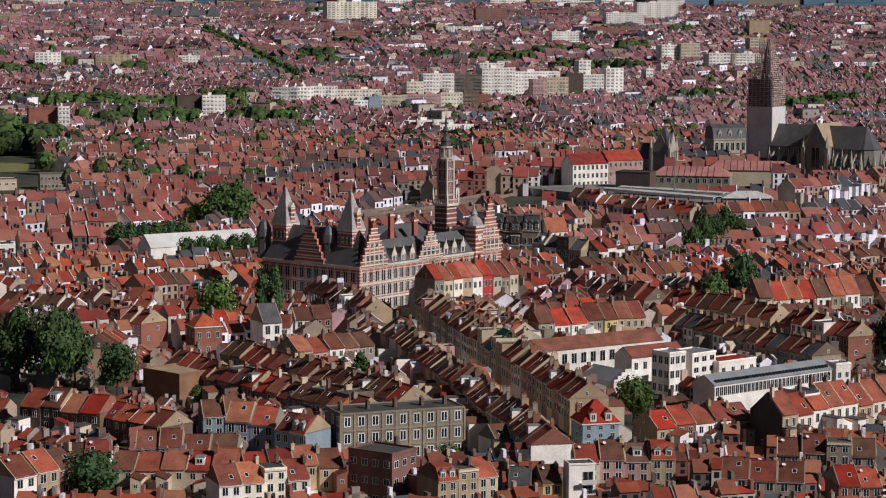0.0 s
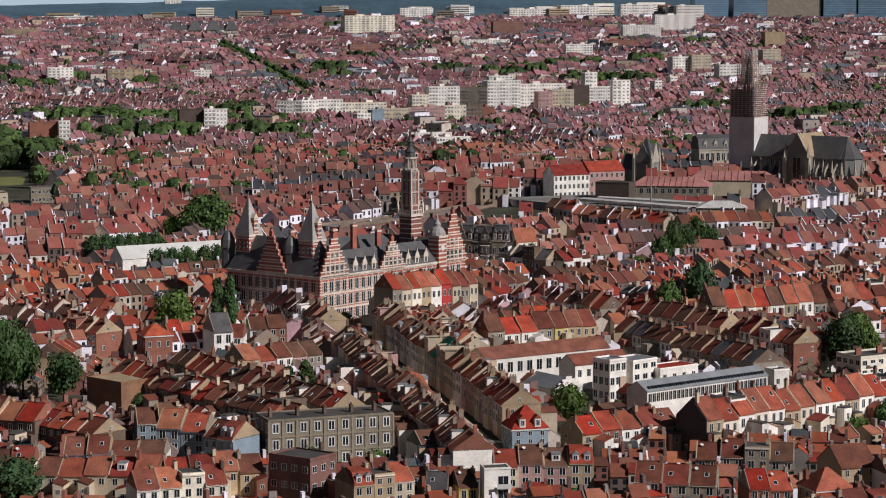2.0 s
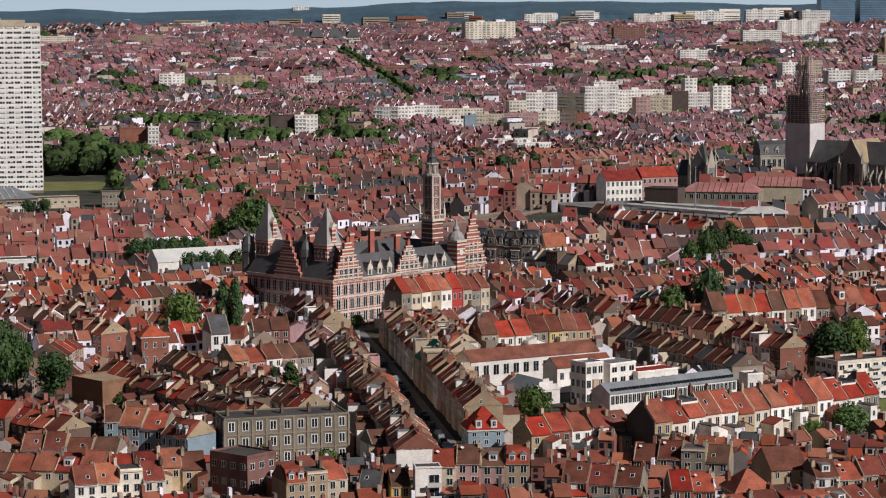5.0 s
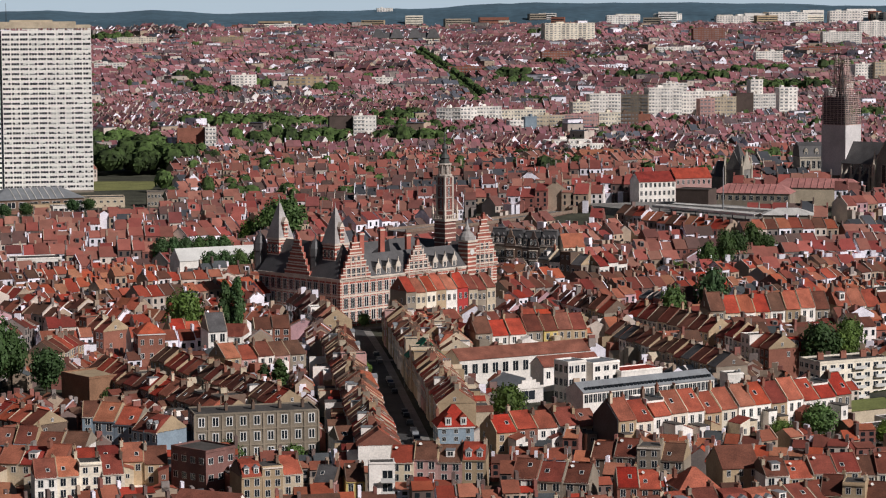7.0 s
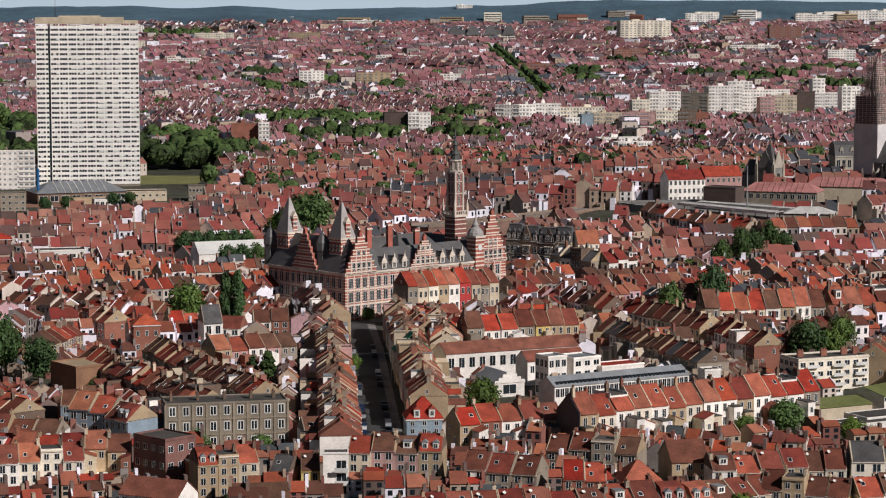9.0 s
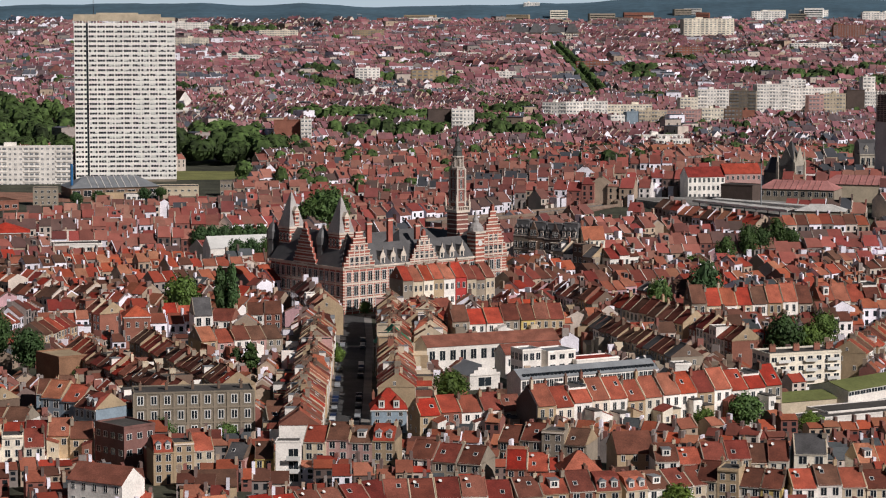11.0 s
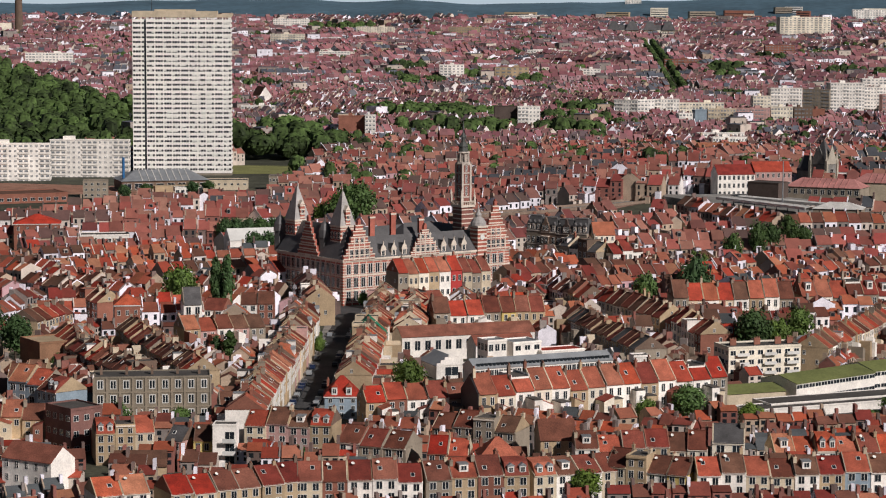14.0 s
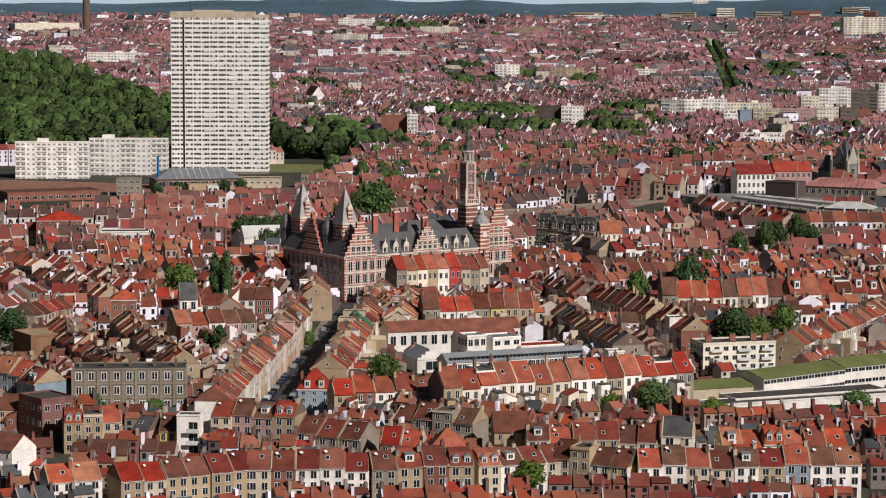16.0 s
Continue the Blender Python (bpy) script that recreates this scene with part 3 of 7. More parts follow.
        dormer = part("dormer", bm, [STONE, SLATE], hall, "stone dormer with a pointed slate roof")
        part("window", window_mesh(1.3, 2.0), None, dormer, "", pose(x, 0.28, EAVE + 0.9))
    # corner pavilions with steep roofs
    for c in (9.5, 40.5):
        bm = bmesh.new()
        box(bm, 3.2, c - 3.3, -0.5, 9.8, c + 3.3, 29.5, 0)
        box(bm, 2.9, c - 3.6, 29.0, 10.1, c + 3.6, 29.8, 1)
        tower = part("corner_pavilion", bm, [TOWN_BRICK, STONE], hall, "banded brick pavilion with a steep roof")
        bm = bmesh.new()
        box(bm, 3.12, c - 3.38, 0, 9.88, c + 3.38, 0.55)
        band = mesh(bm, "stone_band", [STONE])
        for i in range(18):
            part("stone_band", band, None, tower, "", pose(0, 0, 0.9 + 1.6 * i))
        bm = bmesh.new()
        pyramid(bm, 2.9, c - 3.6, 10.1, c + 3.6, 29.8, 42.5, 0.3)
        cone(bm, 6.5, c, 42.5, 45, 0.15, 0.02, 6)
        part("pavilion_roof", bm, LEAD, tower)
        bm = bmesh.new()
        box(bm, 5.5, c - 3.6, 30, 7.5, c - 1.0, 35.6, 0)
        for i in range(4):
            box(bm, 5.4, c - 3.72, 30.4 + 1.5 * i, 7.6, c - 1.1, 30.9 + 1.5 * i, 1)
        prism(bm, [(5.3, 35.6), (7.7, 35.6), (6.5, 37.4)], c - 3.7, c - 0.6, "y", 1)
        lucarne = part("lucarne", bm, [TOWN_BRICK, STONE], tower, "tall brick dormer on the steep roof")
        part("window", window_mesh(1.2, 2.4), None, lucarne, "", pose(6.5, c - 3.65, 31.6))
        window_row(tower, (4.6, 6.5, 8.4), (24.4,), 1.2, 3.0, c - 3.4)
        window_row(tower, (c - 2.0, c, c + 2.0), (24.4,), 1.2, 3.0, 3.1, -90, False)
        # low domed stair turret beside the pavilion
        bm = bmesh.new()
        turned(bm, 3.4, c + 7.5, [(2.4, 17), (2.4, 24.5), (2.7, 24.6), (2.5, 27.5), (1.4, 30), (0.3, 31), (0.05, 33)], 8, 0)
        part("stair_turret", bm, SLATE, hall, "slate-capped stair turret")
    # square clock turret with a bulb
    bm = bmesh.new()
    box(bm, 64.0, -0.9, -0.5, 68.4, 4.1, 26.5, 0)
    box(bm, 63.6, -1.4, 26.2, 68.8, 4.6, 27.0, 1)
    turret = part("clock_turret", bm, [TOWN_BRICK, STONE], hall, "banded brick turret with a clock and a bulbous lead cap")
    bm = bmesh.new()
    box(bm, 63.92, -0.98, 0, 68.48, 4.18, 0.6)
    band = mesh(bm, "stone_band", [STONE])
    for i in range(16):
        part("stone_band", band, None, turret, "", pose(0, 0, 1.0 + 1.6 * i))
    bm = bmesh.new()
    turned(bm, 66.2, 1.6, [(3.2, 27.0), (3.1, 28.2), (2.2, 29.6), (1.2, 30.3), (1.3, 31.2), (0.6, 32.4), (0.1, 35)], 12, 0)
    part("bulb_cap", bm, LEAD, turret)
    bm = bmesh.new()
    prism(bm, [(66.2 + 1.1 * math.cos(a * math.pi / 8), 22.5 + 1.1 * math.sin(a * math.pi / 8)) for a in range(16)], -1.15, -0.95, "y")
    part("clock_face", bm, FRAME, turret)
    # belfry: brick base, open parapet, pale shaft with corner piers, octagon, dark tiered lantern
    cx, cy = 73.2, 20.6
    bm = bmesh.new()
    box(bm, cx - 2.9, cy - 2.9, -0.5, cx + 2.9, cy + 2.9, 33, 0)
    belfry = part("belfry", bm, BELFRY_BRICK, hall, "brick and stone belfry")
    bm = bmesh.new()
    box(bm, cx - 2.98, cy - 2.98, 0, cx + 2.98, cy + 2.98, 0.4)
    band = mesh(bm, "stone_band", [STONE])
    for i in range(9):
        part("stone_band", band, None, belfry, "", pose(0, 0, 17 + 1.8 * i))
    bm = bmesh.new()
    box(bm, cx - 3.5, cy - 3.5, 32.6, cx + 3.5, cy + 3.5, 33.5)
    part("gallery_floor", bm, STONE, belfry)
    bm = bmesh.new()
    box(bm, -0.14, -0.14, 0, 0.14, 0.14, 1.3)
    baluster = mesh(bm, "baluster", [STONE])
    for i in range(8):
        for s in (-3.3, 3.3):
            part("baluster", baluster, None, belfry, "", pose(cx - 3.3 + 0.943 * i, cy + s, 33.5))
            if 0 < i < 7:
                part("baluster", baluster, None, belfry, "", pose(cx + s, cy - 3.3 + 0.943 * i, 33.5))
    for a in ((-3.45, -3.45, 3.45, -3.15), (-3.45, 3.15, 3.45, 3.45), (-3.45, -3.15, -3.15, 3.15), (3.15, -3.15, 3.45, 3.15)):
        bm = bmesh.new()
        box(bm, cx + a[0], cy + a[1], 34.8, cx + a[2], cy + a[3], 35.1)
        part("parapet_rail", bm, STONE, belfry)
    for px in (-3.3, 3.3):
        for py in (-3.3, 3.3):
            bm = bmesh.new()
            box(bm, cx + px - 0.35, cy + py - 0.35, 33.5, cx + px + 0.35, cy + py + 0.35, 36.6)
            cone(bm, cx + px, cy + py, 36.6, 39.8, 0.45, 0.03, 6)
            part("corner_pinnacle", bm, STONE, belfry)
    bm = bmesh.new()
    box(bm, cx - 2.1, cy - 2.1, 33, cx + 2.1, cy + 2.1, 50, 0)
    for z in (36.4, 41.4, 46.0, 49.4):
        box(bm, cx - 2.3, cy - 2.3, z, cx + 2.3, cy + 2.3, z + 0.55, 1)
    for px in (-2.0, 2.0):
        for py in (-2.0, 2.0):
            box(bm, cx + px - 0.42, cy + py - 0.42, 33, cx + px + 0.42, cy + py + 0.42, 49.6, 1)
    shaft = part("shaft", bm, [BELFRY_BRICK, PALE_GREY_STONE], belfry, "brick shaft with pale stone piers and bands")
    for z, h in ((37.2, 3.6), (42.2, 3.4), (46.8, 2.4)):
        part("window", window_mesh(1.0, h, 0.12), None, shaft, "", pose(cx, cy - 2.12, z))
        part("window", window_mesh(1.0, h, 0.12), None, shaft, "", pose(cx - 2.12, cy, z, rz=-90))
    bm = bmesh.new()
    turned(bm, cx, cy, [(2.9, 50), (2.8, 50.6), (1.9, 50.8), (1.8, 54.0), (2.7, 54.3), (2.6, 54.8)], 8, 0)
    part("octagon", bm, PALE_GREY_STONE, belfry, "eight-sided stone stage")
    bm = bmesh.new()
    cone(bm, 0, 0, 0, 3.4, 0.26, 0.22, 6)
    column = mesh(bm, "column", [PALE_GREY_STONE])
    for i in range(8):
        a = math.pi * (i + 0.5) / 4
        part("column", column, None, belfry, "", pose(cx + 2.35 * math.cos(a), cy + 2.35 * math.sin(a), 50.7))
    bm = bmesh.new()
    turned(bm, cx, cy, [(1.9, 54.8), (1.75, 56.6), (2.1, 56.9), (1.5, 57.8), (0.95, 58.6), (0.9, 60.2), (1.35, 60.5), (0.9, 61.4), (0.35, 62.4), (0.3, 63.2), (0.5, 63.6), (0.05, 67)], 8, 0)
    part("lantern", bm, BRONZE, belfry, "dark bronze tiered lantern and spire")
    for x, y, h in ((24, 15, 32), (33, 13.5, 33), (47, 14, 30), (18, 30, 31)):
        bm = bmesh.new()
        box(bm, x - 1.1, y - 0.6, 15, x + 1.1, y + 0.6, h, 0)
        box(bm, x - 1.3, y - 0.8, h - 1.0, x + 1.3, y + 0.8, h - 0.4, 1)
        part("chimney", bm, [TOWN_BRICK, STONE], hall)
    return hall


build_town_hall()


# ---- larger buildings among the terraces ----
def flat_block(name, x, y, turn, w, d, h, wall, label, category, floors=0, bays=0, parapet=0.5, win=(1.2, 1.6), roof=None, side=False, floor0=0.0, group="", ends=False, rim=0.085):
    """A flat-roofed block: front along local x from 0 to w, facing -y."""
    ob = thing(name, pose(x, y, ground_z(x, y), rz=turn), label, category, group)
    bm = bmesh.new()
    box(bm, 0, 0, -0.5, w, d, h)
    part("body", bm, wall, ob)
    bm = bmesh.new()
    loops = [[bm.verts.new(q) for q in ((i, i, z), (w - i, i, z), (w - i, d - i, z), (i, d - i, z))] for i, z in ((0, h), (0, h + parapet), (0.3, h + parapet), (0.3, h))]
    for a, b in zip(loops, loops[1:] + loops[:1]):
        for i in range(4):
            bm.faces.new((a[i], a[(i + 1) % 4], b[(i + 1) % 4], b[i]))
    part("parapet", bm, wall, ob)
    bm = bmesh.new()
    box(bm, -0.15, -0.15, h - 0.1, w + 0.15, 0, h + 0.25)
    part("cornice", bm, wall, ob)
    bm = bmesh.new()
    box(bm, 0.3, 0.3, h, w - 0.3, d - 0.3, h + 0.1)
    part("flat_roof", bm, roof or FELT, ob)
    if floors:
        fh = (h - floor0) / floors
        zs = [floor0 + fh * f + fh * 0.25 for f in range(floors)]
        xs = [w * (i + 0.5) / bays for i in range(bays)]
        window_row(ob, xs, zs, win[0], min(win[1], fh * 0.7), -0.01, rim=rim)
        if side:
            n = max(1, round(d / (w / bays)))
            window_row(ob, [d * (i + 0.5) / n for i in range(n)], zs, win[0], min(win[1], fh * 0.7), -0.01, -90, False, rim)
        if ends:
            n = max(1, round(d / (w / bays)))
            window_row(ob, [d * (i + 0.5) / n for i in range(n)], zs, win[0], min(win[1], fh * 0.7), w + 0.01, 90, False)
    return ob


def gabled(name, x, y, turn, w, d, eave, rise, wall, roof, label, category, bays=0, floors=1, win=(1.2, 1.8), zs=None):
    """A free-standing gabled building: ridge along local x, front to -y."""
    ob = thing(name, pose(x, y, ground_z(x, y), rz=turn), label, category)
    bm = bmesh.new()
    box(bm, 0, 0, -0.5, w, d, eave)
    for x0 in (0, w - 0.25):
        prism(bm, [(0, eave), (d, eave), (d / 2, eave + rise)], x0, x0 + 0.25, "x")
    part("body", bm, wall, ob)
    bm = bmesh.new()
    s = rise / (d / 2)
    prism(bm, [(-0.3, eave - 0.3 * s), (d / 2, eave + rise), (d + 0.3, eave - 0.3 * s), (d + 0.3, eave - 0.3 * s + 0.15), (d / 2, eave + rise + 0.17), (-0.3, eave - 0.3 * s + 0.15)], -0.15, w + 0.15, "x")
    part("roof", bm, roof, ob)
    if bays:
        fh = eave / floors
        window_row(ob, [w * (i + 0.5) / bays for i in range(bays)], zs or [fh * f + fh * 0.28 for f in range(floors)], win[0], win[1], -0.01)
    return ob


# the grey school-like block on the corner
grey = flat_block("apartment_block", -65.4, 611.5, 13.5, 32, 12, 12.3, SCHOOL, "grey-brown stone block with three rows of windows and a flat roof", "apartment building", 3, 9, 0.4, (1.75, 2.5), side=True, rim=0.2)
bm = bmesh.new()
box(bm, -0.25, -0.2, 0, 0.25, 0.0, 12.2)
SCHOOL_TRIM = material("school_trim", (0.29, 0.235, 0.175), 0.9, 0.0, 1.0, 0.2)
PILASTER = mesh(bm, "pilaster", [SCHOOL_TRIM])
for i in range(10):
    part("pilaster", PILASTER, None, grey, "", pose(32 * i / 9, 0, 0))
for z in (4.0, 8.1):
    bm = bmesh.new()
    box(bm, -0.1, -0.16, z, 32.1, -0.004, z + 0.35)
    part("string_course", bm, SCHOOL_TRIM, grey)
for x in (2, 9, 16, 23, 29):
    part("chimney", chimney_mesh(1.5, 2.0, 3, "brown"), None, grey, "", pose(x, 6, 12.3))

# white courtyard works
gabled("long_hall", 4, 733, 26.5, 46, 10, 8, 2.8, WALL["white"], ROOF["maroon"], "long white hall with arched windows under a dark-red roof", "hall", 13, 1, (2.0, 3.2), [3.4])
gabled("rear_hall", 29, 722, 27, 20, 8, 7.5, 2.6, WALL["white"], ROOF["maroon"], "white hall with a dark-red tiled roof", "hall", 6, 1, (1.4, 2.2), [3.8])
flat_block("white_block", 35, 699, 33, 6.5, 7, 12, WALL["white"], "white three-storey block with large windows", "building", 3, 3, 0.5, (1.6, 2.2), ZINC, side=True)
flat_block("white_wing", 42.5, 703, 35, 10, 9, 11, WALL["white"], "white wing with square windows", "building", 2, 3, 0.5, (2.0, 1.6), ZINC, floor0=5)
flat_block("white_wing", 51, 706, 31, 15, 8, 8.2, WALL["white"], "low white wing with a flat roof", "building", 1, 4, 0.4, (1.4, 1.6), ROOF["red"], floor0=4)
workshop = gabled("workshop", 28, 704, 118, 15, 10, 4.2, 2.8, WALL["white"], ZINC, "white workshop with a stepped gable and a grey metal roof", "workshop")
bm = bmesh.new()
steps = [(0, 4.2), (0, 5.0), (1.3, 5.0), (1.3, 5.9), (2.6, 5.9), (2.6, 6.8), (3.9, 6.8), (3.9, 7.6)]
prism(bm, steps + [(10 - a, z) for a, z in steps[::-1]], -0.25, 0.0, "x")
part("stepped_parapet", bm, WALL["white"], workshop)
part("window", window_mesh(4.4, 2.8), None, workshop, "", pose(-0.02, 5, 0.9, rz=-90))
net = thing("roof_netting", pose(-6.5, 731, 0, rz=100), "green netting over a roof under repair", "netting")
for s in (-1, 1):
    bm = bmesh.new()
    prism(bm, [(0, 15.0), (s * 5.9, 9.6), (s * 5.9, 9.8), (0, 15.2)], -3.4, 3.4, "x")
    part("netting_sheet", bm, GREEN_NET, net)
for x in (-3.4, 3.4):
    for s in (-1, 1):
        bm = bmesh.new()
        cone(bm, x, s * 5.9, 0, 10.2, 0.08, 0.08, 6)
        part("scaffold_pole", bm, ZINC, net)
shed = gabled("long_shed", 36, 650, 31.5, 45, 8, 11.3, 2.2, WALL["white"], ZINC, "long white shed with a glazed strip and grey metal roof", "shed", 0)
bm = bmesh.new()
box(bm, 0, 0, 0, 0.9, 0.65, 1.0)
ROOF_PANE = mesh(bm, "roof_pane", [GLASS])
for i in range(34):
    part("roof_pane", ROOF_PANE, None, shed, "", pose(1.0 + i * 1.28, 0.55, 11.55))
for i in range(30):
    part("window", window_mesh(1.3, 2.4), None, shed, "", pose(1.0 + i * 1.48, -0.01, 8.3))
flat_block("white_annex", 80, 688, 20, 5, 5, 10, WALL["white"], "small white annex tower", "building", 2, 2)

# flats beside the covered market
flats = flat_block("block_of_flats", 108.2, 699, 24, 24, 11, 11.4, WALL["ivory"], "pale cream block of flats with balconies and a flat roof", "apartment building", 4, 8, 0.6, (1.8, 1.5), side=True)
for f in range(4):
    for x in (2.5, 11.5, 19):
        bm = bmesh.new()
        box(bm, x, -1.1, 2.85 * f + 0.5, x + 4, 0, 2.85 * f + 0.65, 0)
        box(bm, x, -1.1, 2.85 * f + 0.65, x + 4, -1.0, 2.85 * f + 1.5, 0)
        part("balcony", bm, FRAME, flats)
for x in (4, 12, 19, 23):
    part("chimney", chimney_mesh(2.0, 2.0, 4, "brick"), None, flats, "", pose(x, 6, 11.4, rz=90))

# covered market hall
gabled("market_hall", 127.5, 661, 46, 34, 14, 7.2, 1.8, WALL["white"], GREEN_ROOF, "white hall with a moss-green roof and ribbon windows", "hall", 13, 1, (2.5, 1.2), [2.2, 5.7])
gabled("market_hall", 151, 688, 40, 30, 14, 7.2, 1.8, WALL["white"], GREEN_ROOF, "white hall with a moss-green roof", "hall", 11, 1, (2.5, 1.2), [2.2, 5.7])
gabled("market_shed", 105, 652, 28, 22, 12, 5, 1.6, WALL["cream"], GREEN_ROOF, "low shed with a moss-green roof", "shed", 0)
flat_block("market_shed", 114, 632, 31, 60, 9, 4.0, WALL["white"], "long low shed with dark felt roof and white walls", "shed", 0, 0, 0.3)
flat_block("market_shed", 129, 615, 33, 60, 11, 3.6, WALL["white"], "long low shed with dark felt roof and white walls", "shed", 0, 0, 0.3)
flat_block("market_shed", 120, 641, 31, 50, 10, 4.4, WALL["white"], "long low shed with dark felt roof", "shed", 0, 0, 0.3)

# brown cube, corner houses, brick flats
flat_block("brown_block", -102.3, 687, 40, 18, 15, 10.2, material("block_brick", (0.27, 0.145, 0.085), 0.9, 0.05, 1.0, 0.2), "windowless brown brick block with a flat roof", "building", 0, 0, 0.5, roof=WALL["sand"])
flat_block("brick_flats", -58.3, 562, 48, 9.5, 12, 12, material("mauve_brick", (0.2, 0.1, 0.085), 0.9, 0.0, 1.0, 0.2), "red-brick flats with white balconies", "apartment building", 3, 3, 0.5, (1.6, 1.6), side=True)
slim = flat_block("balcony_block", -20, 554.5, 4, 6, 5, 10.6, WALL["white"], "slim white block with open balconies", "apartment building", 0, 0, 0.3)
for f in range(3):
    part("window", window_mesh(2.4, 2.2), None, slim, "", pose(4.3, -0.01, 0.6 + 3.1 * f))
    bm = bmesh.new()
    box(bm, 2.6, -1.5, 0.1 + 3.1 * f, 5.9, 0, 0.3 + 3.1 * f)
    box(bm, 2.6, -1.5, 0.3 + 3.1 * f, 5.9, -1.4, 1.2 + 3.1 * f)
    part("balcony", bm, FRAME, slim)


def corner_house(x, y, turn, w, d, eave, rise, wall, roof, label, bays=2, floors=3):
    """A detached corner house with a pyramid roof."""
    ob = thing("corner_house", pose(x, y, 0, rz=turn), label, "house")
    bm = bmesh.new()
    box(bm, -w / 2, -d / 2, -0.5, w / 2, d / 2, eave, 0)
    box(bm, -w / 2 - 0.3, -d / 2 - 0.3, eave - 0.4, w / 2 + 0.3, d / 2 + 0.3, eave, 1)
    part("body", bm, [wall, FRAME], ob)
    bm = bmesh.new()
    pyramid(bm, -w / 2 - 0.4, -d / 2 - 0.4, w / 2 + 0.4, d / 2 + 0.4, eave, eave + rise, 0.5)
    part("roof", bm, roof, ob)
    fh = (eave - 0.4) / floors
    zs = [fh * f + fh * 0.28 for f in range(floors)]
    window_row(ob, [-w / 2 + w * (i + 0.5) / bays for i in range(bays)], zs, 1.1, min(1.8, fh * 0.62), -d / 2 - 0.01)
    window_row(ob, [-d / 2 + d * (i + 0.5) / bays for i in range(bays)], zs, 1.1, min(1.8, fh * 0.62), w / 2 + 0.01, 90, False)
    window_row(ob, [-d / 2 + d * (i + 0.5) / bays for i in range(bays)], zs, 1.1, min(1.8, fh * 0.62), -w / 2 - 0.01, -90, False)
    part("chimney", chimney_mesh(1.5, 2.0, 3, "brick"), None, ob, "", pose(-w / 2 + 0.8, d / 4, eave + rise * 0.35))
    return ob


corner_house(53, 537, 12, 9, 9, 8.6, 4.2, WALL["sand"], ROOF["red"], "sandy corner house with a red pyramid roof", 3)
corner_house(-93.5, 762, 15, 8.5, 10, 13.5, 3.0, WALL["brick"], ROOF["orange"], "orange-brick corner house with an orange hipped roof", 3)
red_house = corner_house(0.6, 631, 8, 9.5, 9, 6.4, 5.2, WALL["blue"], ROOF["red"], "pale-blue corner house with a steep red roof", 3)
for x in (-2.0, 2.0):
    bm = bmesh.new()
    box(bm, x - 0.8, -4.6, 6.8, x + 0.8, -2.2, 9.0, 0)
    prism(bm, [(x - 1.0, 9.0), (x + 1.0, 9.0), (x, 9.9)], -4.75, -1.6, "y", 1)
    dormer = part("dormer", bm, [FRAME, ROOF["red"]], red_house, "white dormer on the steep red roof")
    part("window", window_mesh(1.0, 1.4), None, dormer, "", pose(x, -4.61, 7.2))
corner_house(-139, 856, 20, 8, 8, 10, 3, WALL["white"], ROOF["red"], "white corner house with a red hipped roof", 2)
gabled("gabled_house", 62, 556, 12, 9, 12, 8.6, 4.2, WALL["sand"], ROOF["brown"], "sandy house with a plain gable end and brown roof", "house", 3, 3, (1.0, 1.6))

gabled("corner_building", -61.5, 513, -25, 15, 8.5, 9.5, 3.2, WALL["white"], ROOF["maroon"], "dark-fronted corner building with a white gable end", "house", 5, 3, (1.1, 1.7))
gabled("low_workshop", -38, 524, 12, 13, 9, 5.5, 3.0, WALL["sand"], ROOF["brown"], "low workshop with a brown tiled roof", "workshop")

